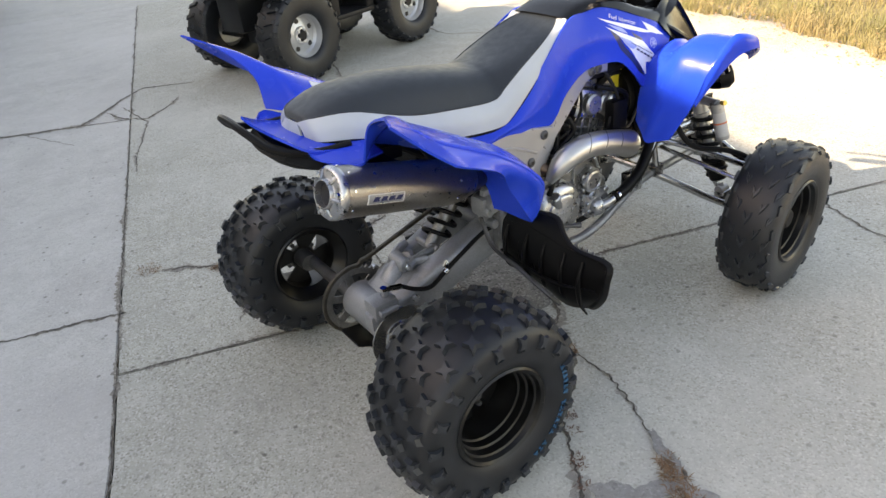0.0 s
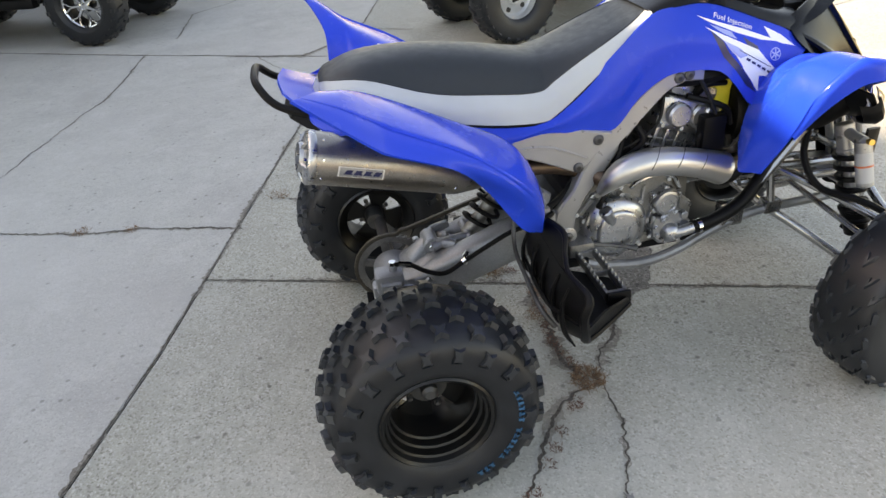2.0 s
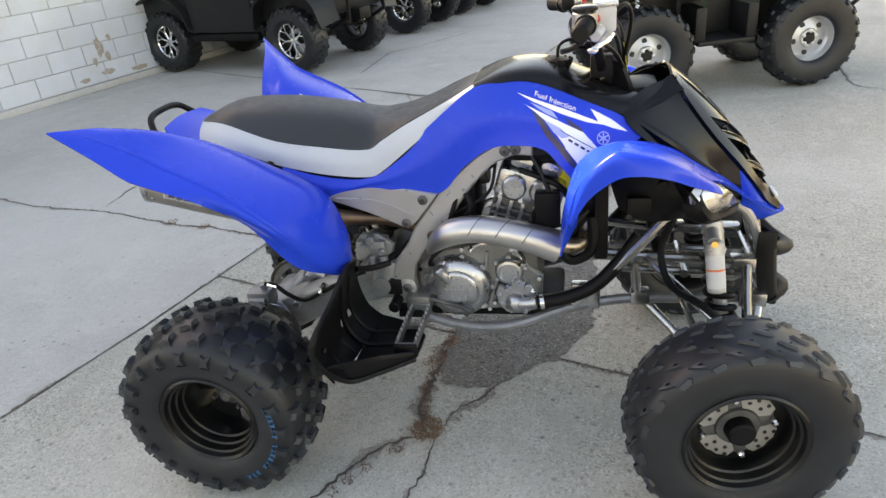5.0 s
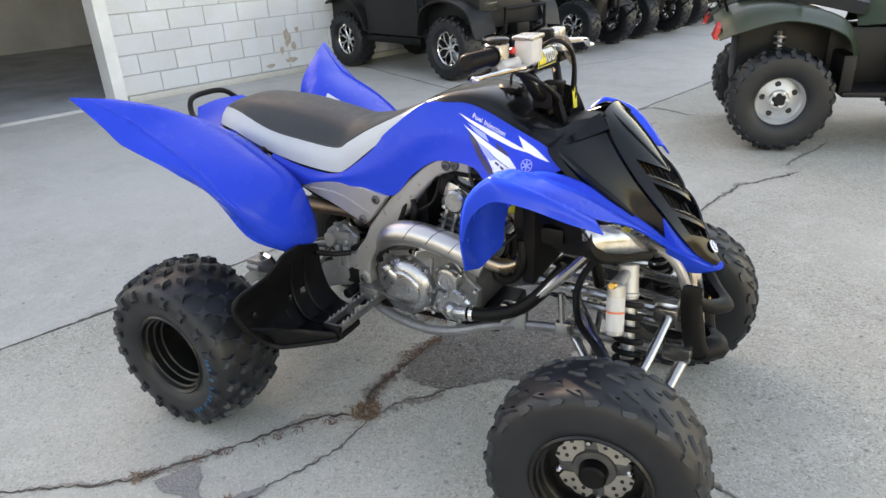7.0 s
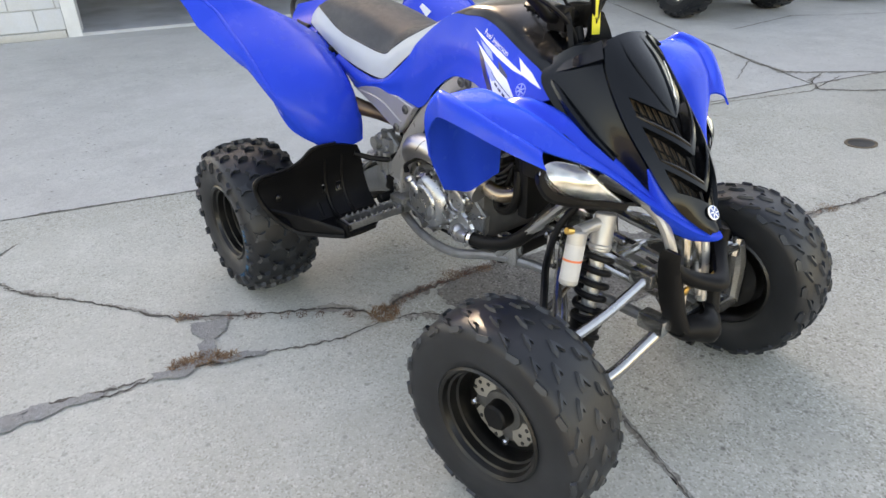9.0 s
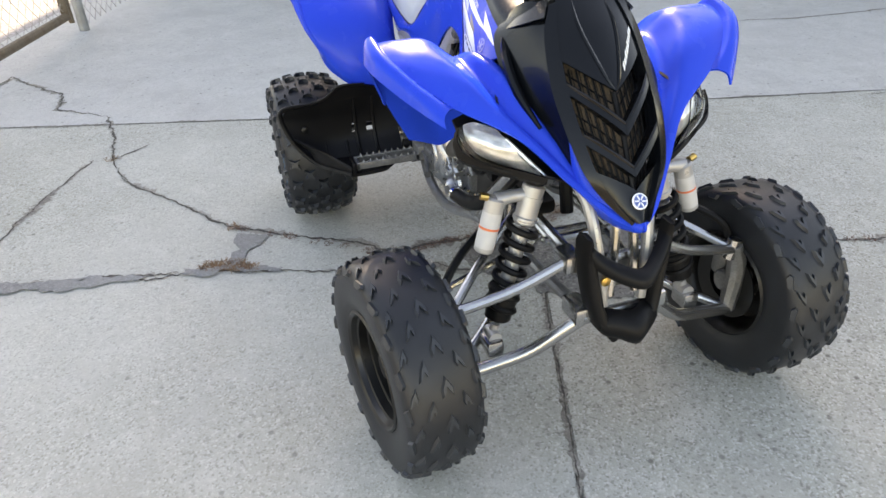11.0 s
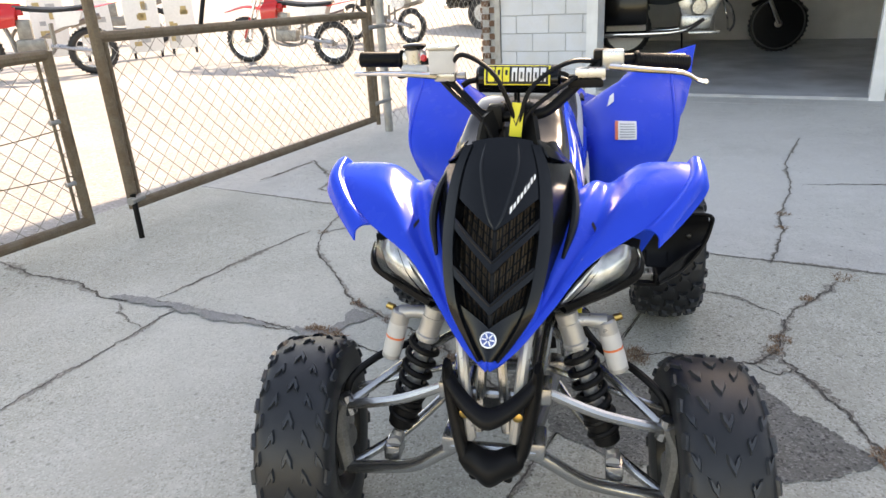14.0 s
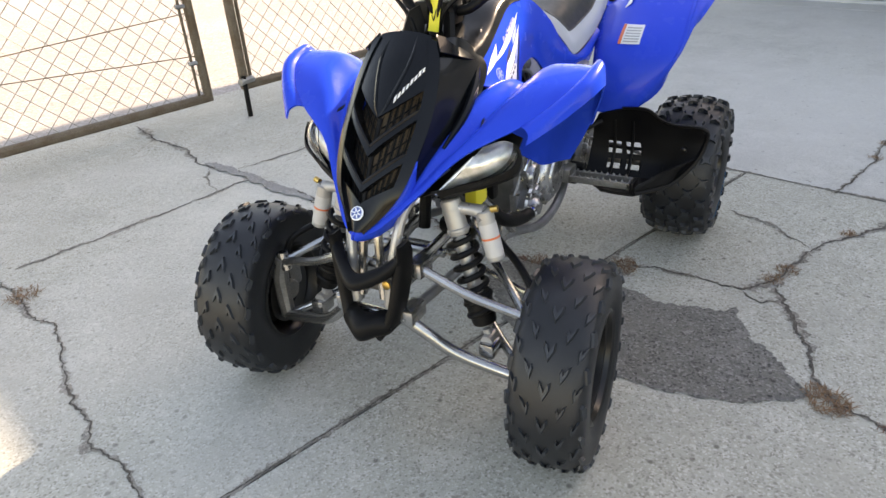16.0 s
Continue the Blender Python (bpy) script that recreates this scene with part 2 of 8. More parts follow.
BROWNED = mat("heat-browned pipe", (0.14, 0.095, 0.07), 0.42, metal=0.8, second=(0.06, 0.045, 0.04), second_amount=0.8, second_scale=14)
# Blotches in the colour imitate highlights and dark reflections inside the headlight.
LAMP_BOWL = mat("blotched lamp bowl", (0.84, 0.84, 0.83), 0.20, metal=0.6, vary=0.55, vary_scale=42)
TAN_PLATE = mat("tan plated steel", (0.46, 0.435, 0.39), 0.35, metal=0.7, vary=0.2, vary_scale=30)
RESERVOIR = mat("pale plastic", (0.50, 0.50, 0.50), 0.45, vary=0.15, vary_scale=30)
GLASS = bpy.data.materials.new("clear lens")
GLASS.use_nodes = True
gb = GLASS.node_tree.nodes["Principled BSDF"]
gb.inputs["Base Color"].default_value = (0.95, 0.96, 0.95, 1)
gb.inputs["Roughness"].default_value = 0.03
gb.inputs["Transmission Weight"].default_value = 1.0
gb.inputs["IOR"].default_value = 1.35

# ---- mesh helpers ----
def cr(pts, n):
    """n points along a smooth curve through the control points."""
    p = [Vector(q) for q in pts]
    if len(p) == 2:
        return [p[0].lerp(p[1], i / (n - 1)) for i in range(n)]
    q = [2 * p[0] - p[1], *p, 2 * p[-1] - p[-2]]
    out = []
    for i in range(n):
        f = i / (n - 1) * (len(p) - 1)
        k = min(int(f), len(p) - 2)
        t = f - k
        a, b, c, d = q[k:k + 4]
        out.append(0.5 * ((2 * b) + (c - a) * t + (2 * a - 5 * b + 4 * c - d) * t * t + (3 * b - a - 3 * c + d) * t ** 3))
    return out


def mesh_of(verts, faces, smooth=True, sharp=35):
    me = bpy.data.meshes.new("mesh")
    me.from_pydata([tuple(v) for v in verts], [], faces)
    bm = bmesh.new()
    bm.from_mesh(me)
    bmesh.ops.recalc_face_normals(bm, faces=bm.faces)
    bm.to_mesh(me)
    bm.free()
    if smooth:
        me.polygons.foreach_set("use_smooth", [True] * len(me.polygons))
        me.set_sharp_from_angle(angle=radians(sharp))
    me.update()
    return me


def ob_of(name, geo, material, parent=None, label="", sharp=35, smooth=True):
    """One mesh object from (verts, faces) or from a list of such pieces."""
    if isinstance(geo, list):
        verts, faces = [], []
        for v, f in geo:
            n = len(verts)
            verts += list(v)
            faces += [tuple(i + n for i in q) for q in f]
    else:
        verts, faces = geo
    ob = new(name, mesh_of(verts, faces, smooth, sharp))
    ob.data.materials.append(material)
    if parent:
        ob.parent = parent
    if label:
        ob["label"] = label
    return ob


def thing(name, label, category, group="", m=None):
    e = new(name)
    e.empty_display_size = 0.1
    if m is not None:
        e.matrix_world = m
    return tagged(e, label, category, group)


def sweep(pts, r, n=10, smooth_n=0, cap=True, squash=1.0, up=None):
    """A tube along points; r is one radius or one per control point."""
    ctrl = [Vector(p) for p in pts]
    rad = list(r) if isinstance(r, (list, tuple)) else [r] * len(ctrl)
    if smooth_n:
        rr = cr([(x, 0, 0) for x in rad], smooth_n)
        ctrl, rad = cr(ctrl, smooth_n), [v.x for v in rr]
    verts, faces = [], []
    prev = None
    for i, p in enumerate(ctrl):
        t = (ctrl[min(i + 1, len(ctrl) - 1)] - ctrl[max(i - 1, 0)]).normalized()
        if prev is None:
            h = Vector(up) if up else (Vector((0, 0, 1)) if abs(t.z) < 0.9 else Vector((1, 0, 0)))
        else:
            h = prev
        a = (h - t * h.dot(t)).normalized()
        b = t.cross(a)
        prev = a
        for k in range(n):
            w = 2 * math.pi * k / n
            verts.append(p + (a * math.cos(w) * squash + b * math.sin(w)) * rad[i])
    m = len(ctrl)
    for i in range(m - 1):
        for k in range(n):
            faces.append((i * n + k, i * n + (k + 1) % n, (i + 1) * n + (k + 1) % n, (i + 1) * n + k))
    if cap:
        faces.append(tuple(range(n))[::-1])
        faces.append(tuple((m - 1) * n + k for k in range(n)))
    return verts, faces


def lathe(profile, centre, axis, n=32, closed=False):
    """Turn (distance along axis, radius) pairs round an axis."""
    c, ax = Vector(centre), Vector(axis).normalized()
    a = ax.orthogonal().normalized()
    b = ax.cross(a)
    verts, faces = [], []
    for d, r in profile:
        for k in range(n):
            w = 2 * math.pi * k / n
            verts.append(c + ax * d + (a * math.cos(w) + b * math.sin(w)) * r)
    m = len(profile)
    for i in range(m if closed else m - 1):
        j = (i + 1) % m
        for k in range(n):
            faces.append((i * n + k, i * n + (k + 1) % n, j * n + (k + 1) % n, j * n + k))
    if not closed:
        faces.append(tuple(range(n))[::-1])
        faces.append(tuple((m - 1) * n + k for k in range(n)))
    return verts, faces


def cyl(a, b, r, n=16, r2=None, bevel=0.0):
    a, b = Vector(a), Vector(b)
    d = (b - a).length
    r2 = r if r2 is None else r2
    if bevel:
        prof = [(0, r - bevel), (bevel, r), (d - bevel, r2), (d, r2 - bevel)]
    else:
        prof = [(0, r), (d, r2)]
    return lathe(prof, a, b - a, n)


def box(lo, hi, m=None, bevel=0.0):
    """A box with chamfered edges, optionally moved by m."""
    lo, hi = Vector(lo), Vector(hi)
    bm = bmesh.new()
    bmesh.ops.create_cube(bm, size=1)
    bmesh.ops.scale(bm, vec=hi - lo, verts=bm.verts)
    bmesh.ops.translate(bm, vec=(lo + hi) / 2, verts=bm.verts)
    if bevel:
        bmesh.ops.bevel(bm, geom=bm.edges[:], offset=bevel, segments=2, affect="EDGES", profile=0.6)
    if m is not None:
        bmesh.ops.transform(bm, matrix=m, verts=bm.verts)
    bm.verts.index_update()
    out = ([v.co.copy() for v in bm.verts], [tuple(v.index for v in f.verts) for f in bm.faces])
    bm.free()
    return out


def grid_faces(nr, nc):
    return [(i * nc + j, i * nc + j + 1, (i + 1) * nc + j + 1, (i + 1) * nc + j) for i in range(nr - 1) for j in range(nc - 1)]


def loft(rows, nu=24, nv=12):
    """A smooth skin through rows of control points: nu points across the rows, nv along each."""
    lines = [cr(r, nv) for r in rows]
    cols = [cr([ln[j] for ln in lines], nu) for j in range(nv)]
    verts = [cols[j][i] for i in range(nu) for j in range(nv)]
    return verts, grid_faces(nu, nv)


def thick(geo, t, outward=None):
    """Give an open grid skin the thickness t, to both sides."""
    verts, faces = geo
    nrm = [Vector() for _ in verts]
    for f in faces:
        n = (verts[f[1]] - verts[f[0]]).cross(verts[f[-1]] - verts[f[0]])
        if n.length > 0:
            n.normalize()
        for i in f:
            nrm[i] += n
    nrm = [n.normalized() if n.length > 0 else Vector((0, 0, 1)) for n in nrm]
    k = len(verts)
    v2 = [v + n * t / 2 for v, n in zip(verts, nrm)] + [v - n * t / 2 for v, n in zip(verts, nrm)]
    count = {}
    for f in faces:
        for a, b in zip(f, f[1:] + f[:1]):
            count[(a, b)] = 1
    f2 = list(faces) + [tuple(i + k for i in f[::-1]) for f in faces]
    for a, b in count:
        if (b, a) not in count:
            f2.append((b, a, a + k, b + k))
    return v2, f2


def prism(outline, y0, y1):
    """A plate in the xz plane between two y values, from an outline of (x, z)."""
    n = len(outline)
    verts = [Vector((x, y0, z)) for x, z in outline] + [Vector((x, y1, z)) for x, z in outline]
    faces = [tuple(range(n)), tuple(range(n, 2 * n))[::-1]] + [(i, (i + 1) % n, n + (i + 1) % n, n + i) for i in range(n)]
    return verts, faces


def plate(outline, y0, y1, b):
    """A plate in the xz plane whose outer rim at y1 is chamfered by b."""
    n = len(outline)
    area = sum(outline[i - 1][0] * outline[i][1] - outline[i][0] * outline[i - 1][1] for i in range(n))
    sign = 1 if area > 0 else -1
    inner = []
    for i in range(n):
        p, q, r = Vector(outline[i - 1]), Vector(outline[i]), Vector(outline[(i + 1) % n])
        d1, d2 = (q - p).normalized(), (r - q).normalized()
        m = Vector((-d1.y - d2.y, d1.x + d2.x)) * sign
        inner.append(q + m.normalized() * b)
    verts = [Vector((x, y, z)) for y in (y0, y1 - b * math.copysign(1, y1 - y0)) for x, z in outline] + [Vector((q.x, y1, q.y)) for q in inner]
    faces = [tuple(range(n)), tuple(range(2 * n, 3 * n))[::-1]]
    for k in (0, n):
        faces += [(k + i, k + n + i, k + n + (i + 1) % n, k + (i + 1) % n) for i in range(n)]
    return verts, faces


def beam_skin(sections, n=20):
    """A cast beam through (x, y, half width, low z, high z) sections with rounded corners."""
    rows = []
    for x, y, hy, lo, hi in sections:
        ring = []
        for k in range(n):
            a = 2 * math.pi * k / n
            c, q = math.cos(a), math.sin(a)
            ring.append(Vector((x, y + hy * math.copysign(abs(c) ** .45, c), (lo + hi) / 2 + (hi - lo) / 2 * math.copysign(abs(q) ** .45, q))))
        rows.append(ring)
    cols = [cr([r[k] for r in rows], 4 * len(rows)) for k in range(n)]
    m = len(cols[0])
    verts = [cols[k][i] for i in range(m) for k in range(n)]
    faces = [(i * n + k, i * n + (k + 1) % n, (i + 1) * n + (k + 1) % n, (i + 1) * n + k) for i in range(m - 1) for k in range(n)]
    faces += [tuple(range(n))[::-1], tuple(range((m - 1) * n, m * n))]
    return verts, faces


def flip(geo, s):
    """Take a shape built with y outwards to the side s (+1 left, -1 right)."""
    v, f = geo
    return [Vector((p[0], p[1] * s, p[2])) for p in v], (f if s > 0 else [q[::-1] for q in f])


def coil(a, b, r, wire, turns, n=8, step=18):
    a, b = Vector(a), Vector(b)
    ax = (b - a).normalized()
    e = ax.orthogonal().normalized()
    g = ax.cross(e)
    m = int(turns * step)
    pts = [a.lerp(b, i / m) + (e * math.cos(2 * math.pi * i / step) + g * math.sin(2 * math.pi * i / step)) * r for i in range(m + 1)]
    return sweep(pts, wire, n)


def moved(geo, m):
    return [m @ Vector(v) for v in geo[0]], geo[1]

# ---- ground and building ----
def lot_z(u, v):
    """The gravel lot climbs gently beyond the gates."""
    return -.03 + .06 * min(16.0, max(0.0, -2.9 - v))


_us = [-150, -60, -30] + [-20 + 2 * k for k in range(21)] + [30, 60, 150]
_vs = [-150, -60, -30, -19, -18.9] + [-17 + 2 * k for k in range(7)] + [-2.9, 5, 20, 60, 150]
ground = ob_of("ground", ([site(u, v, lot_z(u, v)) for u in _us for v in _vs], grid_faces(len(_us), len(_vs))), SAND, None, smooth=False)
tagged(ground, "pale sunlit gravel ground reaching to the horizon", "ground", kind="structure")
WALL_U, EDGE_V, EDGE_U = -5.30, -3.12, 3.75


def slab(corners, material):
    """One concrete slab with a worn, chamfered rim; corners in yard coordinates."""
    c = [site(u, v) for u, v in corners]
    n = len(c)
    mid = sum(c, Vector()) / n
    verts = []
    for inset, z in ((0.004, -.08), (0.004, -.006), (0.010, 0.0)):
        for p in c:
            d = (mid - p)
            verts.append(Vector((p.x + d.x / d.length * inset, p.y + d.y / d.length * inset, z)))
    faces = [(i, (i + 1) % n, n + (i + 1) % n, n + i) for i in range(n)] + [(n + i, n + (i + 1) % n, 2 * n + (i + 1) % n, 2 * n + i) for i in range(n)] + [tuple(range(2 * n, 3 * n))]
    return ob_of("slab", (verts, faces), material, pavement, smooth=False)


pavement = ob_of("pavement", ([site(WALL_U, EDGE_V, -.024), site(EDGE_U, EDGE_V, -.024), site(EDGE_U, 16, -.024), site(WALL_U, 16, -.024)], [(0, 1, 2, 3)]), SOIL, None, smooth=False)
tagged(pavement, "cracked grey concrete yard of large slabs with open joints", "pavement", kind="structure")
L = -.79


def seam(v):
    """Place of the long joint between the two rows of slabs."""
    return L - .022 * v if v > 0 else L + .03 * v


for cs, m_ in (([(WALL_U + .35, EDGE_V), (seam(EDGE_V), EDGE_V), (L, 0), (seam(3.36), 3.36), (-2.6, 3.72), (WALL_U + .35, 4.28)], CONCRETE_OLD),
               ([(seam(EDGE_V), EDGE_V), (2.35, EDGE_V), (2.35, .255), (seam(.435), .435), (L, 0)], CONCRETE),
               ([(2.35, EDGE_V), (EDGE_U, EDGE_V), (EDGE_U, .2), (2.35, .255)], CONCRETE),
               ([(seam(.435), .435), (2.35, .255), (EDGE_U, .2), (EDGE_U, 8.5), (seam(8.5), 8.5)], CONCRETE),
               ([(WALL_U + .35, 4.28), (-2.6, 3.72), (seam(3.36), 3.36), (seam(8.5), 8.5), (WALL_U + .35, 8.5)], CONCRETE_OLD),
               ([(WALL_U + .35, 8.5), (seam(8.5), 8.5), (EDGE_U, 8.5), (EDGE_U, 16), (WALL_U + .35, 16)], CONCRETE_OLD)):
    slab(cs, m_)
ob_of("garage_apron", [([site(u, v, z) for u, v in ((WALL_U, EDGE_V), (WALL_U + .35, EDGE_V), (WALL_U + .35, 16), (WALL_U, 16)) for z in (-.05, .001)], [(1, 3, 5, 7), (0, 2, 3, 1), (2, 4, 5, 3), (4, 6, 7, 5), (6, 0, 1, 7)])], CONCRETE_OLD, pavement, smooth=False)

crack_geo, spall_geo, crumb_geo = [], [], []


def crumb(p, r):
    """One loose angular bit of concrete."""
    a = random.uniform(0, 6.283)
    ring = [p + Vector((math.cos(a + k * 1.57) * r * random.uniform(.6, 1.2), math.sin(a + k * 1.57) * r * random.uniform(.6, 1.2), r * random.uniform(.0, .25))) for k in range(4)]
    return ring + [p + Vector((0, 0, r * random.uniform(.5, .9)))], [(0, 1, 4), (1, 2, 4), (2, 3, 4), (3, 0, 4)]


def crack(*pts, width=.012, rough=.6):
    """A jagged dirt-filled crack through points of the yard, with crumbling rims and loose bits."""
    line = []
    for a, b in zip(pts, pts[1:]):
        a, b = Vector((*a, 0)), Vector((*b, 0))
        m = max(2, int((b - a).length / .009))
        line += [a.lerp(b, i / m) for i in range(m)]
    line.append(Vector((*pts[-1], 0)))
    verts, rim = [], []
    k = len(line)
    ph = random.uniform(0, 99)
    for i, p in enumerate(line):
        d = (line[min(i + 2, k - 1)] - line[max(i - 2, 0)]).normalized()
        side = Vector((-d.y, d.x, 0))
        end = max(.12, min(1.0, (i + .4) / 9, (k - i - .6) / 9))
        body = .25 + 1.3 * abs(noise.noise((p.x * 7 + ph, p.y * 7, 1))) + .7 * abs(noise.noise((p.x * 34, p.y * 34, ph)))
        q = p + side * rough * (.026 * noise.noise((p.x * 11, p.y * 11, ph)) + .016 * noise.noise((p.x * 42, p.y * 42, ph + 2)) + .010 * noise.noise((p.x * 110, p.y * 110, ph + 5)))
        w = width * .62 * end * body
        up = Vector((0, 0, .0027))
        verts += [q + side * (w / 2 + width * random.uniform(-.10, .16)) + up, q - side * (w / 2 + width * random.uniform(-.10, .16)) + up]
        edge = [width * end * max(0.0, 2.3 * noise.noise((p.x * 5, p.y * 5, ph + o)) + 1.1 * noise.noise((p.x * 38, p.y * 38, ph + o)) + .45) * random.uniform(.4, 1.4) for o in (4, 9)]
        rim += [q + side * (w * .45 + edge[0]) + Vector((0, 0, .0013)), q - side * (w * .45 + edge[1]) + Vector((0, 0, .0013))]
        if random.random() < .35 * min(1.6, width / .012):
            crumb_geo.append(crumb(q + side * random.gauss(0, width * .9) + Vector((0, 0, .001)), random.uniform(.0012, .0042) * (.6 + width * 25)))
    crack_geo.append((verts, [(2 * i, 2 * i + 2, 2 * i + 3, 2 * i + 1) for i in range(k - 1)]))
    spall_geo.append((rim, [(2 * i, 2 * i + 2, 2 * i + 3, 2 * i + 1) for i in range(k - 1)]))


crack((-.54, -1.24), (-.33, -1.09), (-.11, -.94), (.06, -.82), (.17, -.68), (.27, -.52), (.36, -.38), (.49, -.29), width=.017)
crack((.53, -.27), (.56, -.21), (.62, -.14), (.69, -.03), width=.016)
crack((.49, -.29), (.46, -.13), (.49, .04), (.50, .22), width=.03)
crack((.27, -1.38), (.28, -1.24), (.33, -1.10), (.35, -.92), (.41, -.74), (.49, -.55), (.54, -.44), (.53, -.30), width=.014)
crack((-1.39, -1.36), (-1.05, -1.30), (-.78, -1.29), (-.51, -1.22), width=.014)
crack((-1.79, -2.17), (-2.38, -1.98), width=.006, rough=.2)
crack((-.78, -1.29), (-.90, -1.12), width=.008)
crack((-.32, 1.23), (-.13, 1.07), (.03, .94), (.31, .85), (.40, .76), (.38, .60), (.36, .46), (.40, .30), width=.016)
crack((.33, .85), (.52, .91), (.66, .97), (.80, .985), (.88, 1.05), (.96, 1.17), (1.05, 1.5), (1.11, 1.74), (1.17, 2.0), (1.28, 2.37), (1.58, 2.76), width=.02)
crack((-.22, .64), (-.10, .83), (.02, .94), width=.009)
crack((.40, .74), (.47, .82), (.42, .88), width=.009)
crack((1.36, -1.9), (1.49, -1.46), (1.50, -1.31), (1.69, -1.0), (1.82, -.70), (1.86, -.52), (1.92, -.36), (2.1, -.1), width=.012)
crack((-.75, 3.90), (-.45, 3.74), (-.18, 3.62), (-.08, 3.72), (.08, 3.90), (.22, 4.05), (.39, 4.20), (.74, 4.00), width=.024)
crack((.02, 3.78), (.07, 3.55), (.20, 3.38), (.35, 3.48), (.52, 3.70), width=.016)
crack((-1.43, 4.31), (-1.50, 3.28), (-1.68, 2.60), (-1.82, 1.97), (-1.80, 1.45), width=.008)
crack((-.54, 3.83), (-.29, 3.22), width=.006)
crack((.14, 3.82), (.18, 3.29), (-.03, 2.74), (-.12, 2.40), width=.008)
crack((-1.23, 4.74), (-1.20, 5.75), (-.89, 6.07), (-.34, 6.96), width=.01)
crack((1.70, 3.49), (1.48, 2.84), width=.012)
crack((2.88, 4.17), (2.78, 3.4), (3.2, 2.9), width=.012)
crack((-3.1, 1.77), (-2.33, 1.49), (-1.73, 1.38), (-1.24, 1.21), (-.89, 1.14), (-.51, 1.0), width=.011)
crack((-.23, -2.96), (-.07, -2.62), (-.01, -2.27), (.14, -2.04), (.16, -1.90), (.16, -1.68), (.21, -1.51), (.25, -1.36), (.30, -1.12), (.33, -1.0), width=.020)
crack((.13, -1.75), (-.10, -1.65), (-.25, -1.60), (-.52, -1.51), (-.80, -1.37), width=.013)
crack((.18, -1.56), (.30, -1.62), (.48, -1.65), (.62, -1.68), (.80, -1.72), (1.06, -1.80), (1.3, -1.86), width=.012)
crack((.20, -1.91), (.33, -1.76), (.41, -1.60), width=.006)
crack((-1.82, -2.19), (-2.40, -2.0), (-2.1, -1.80), (-1.91, -1.65), (-1.62, -1.63), (-1.39, -1.36), width=.013)
# dirt in the long joints
for pts in ([(seam(v_), v_) for v_ in (-2.7, -1.0, 0, .4, 2.0, 3.4)], [(seam(v_), v_) for v_ in (3.4, 6.0, 8.4)], [(seam(.435), .435), (.6, .355), (2.35, .255), (3.7, .20)], [(2.35, -2.7), (2.35, .25)], [(-4.9, 4.28), (-2.6, 3.72), (seam(3.36), 3.36)]):
    crack(*[tuple(site(*q).to_2d()) for q in pts], width=.010, rough=.18)
spalls = ob_of("crumbled_edge", spall_geo, SPALL, pavement, "crumbled darker concrete along the cracks", smooth=False)
spalls["kind"] = "stuff"
crumbs = ob_of("loose_crumbs", crumb_geo, SPALL, pavement, "loose bits of concrete along the cracks", smooth=False)
crumbs["kind"] = "stuff"
cracks = ob_of("pavement_cracks", crack_geo, SOIL, pavement, "thin jagged cracks filled with dirt", smooth=False)
cracks["kind"] = "stuff"


def blot(outline, z, material, name, parent, label, jag=.02):
    """A flat patch with a ragged rim."""
    pts = []
    k = len(outline)
    for i in range(k):
        a, b = Vector((*outline[i], 0)), Vector((*outline[(i + 1) % k], 0))
        m = max(2, int((b - a).length / .012))
        for j in range(m):
            p = a.lerp(b, j / m)
            pts.append(p + Vector((noise.noise((p.x * 12, p.y * 12, 3)), noise.noise((p.x * 12, p.y * 12, 8)), 0)) * jag + Vector((random.uniform(-.007, .007), random.uniform(-.007, .007), z)))
    return ob_of(name, (pts, [tuple(range(len(pts)))]), material, parent, label, smooth=False)


blot([(.50, .24), (.56, .45), (.57, .66), (.51, .75), (.66, .79), (.77, .92), (.89, .99), (.99, .80), (1.01, .55), (.98, .30), (.88, .10), (.76, .02), (.66, -.05), (.545, -.075), (.49, -.03)], .003, ASPHALT, "asphalt_patch", pavement, "rough dark asphalt patch in the concrete", .03)
FILL = stone_mat("grey crack filler", (.20, .197, .192), 170.0, (.10, .095, .088), (.36, .355, .345), (.155, .15, .142), .5)
blot([(.13, -.79), (.17, -.73), (.20, -.68), (.25, -.73), (.35, -.79), (.33, -.84), (.25, -.80), (.20, -.81)], .0052, FILL, "crack_filler", pavement, "grey filler joining two cracks", .02)
blot([(.235, -1.45), (.245, -1.33), (.258, -1.23), (.300, -1.12), (.316, -1.13), (.325, -1.23), (.312, -1.31), (.290, -1.40), (.270, -1.46)], .0060, FILL, "crack_filler", pavement, "grey filler smeared along a crack", .03)
blot([(.15, -1.98), (.20, -1.74), (.24, -1.56), (.29, -1.34), (.27, -1.30), (.20, -1.50), (.15, -1.72), (.12, -1.95)], .0068, FILL, "crack_filler", pavement, "grey filler smeared along a crack", .03)
blot([(.36, -.98), (.40, -.80), (.46, -.66), (.44, -.65), (.37, -.80), (.33, -.97)], .0076, FILL, "crack_filler", pavement, "grey filler smeared along a crack", .03)


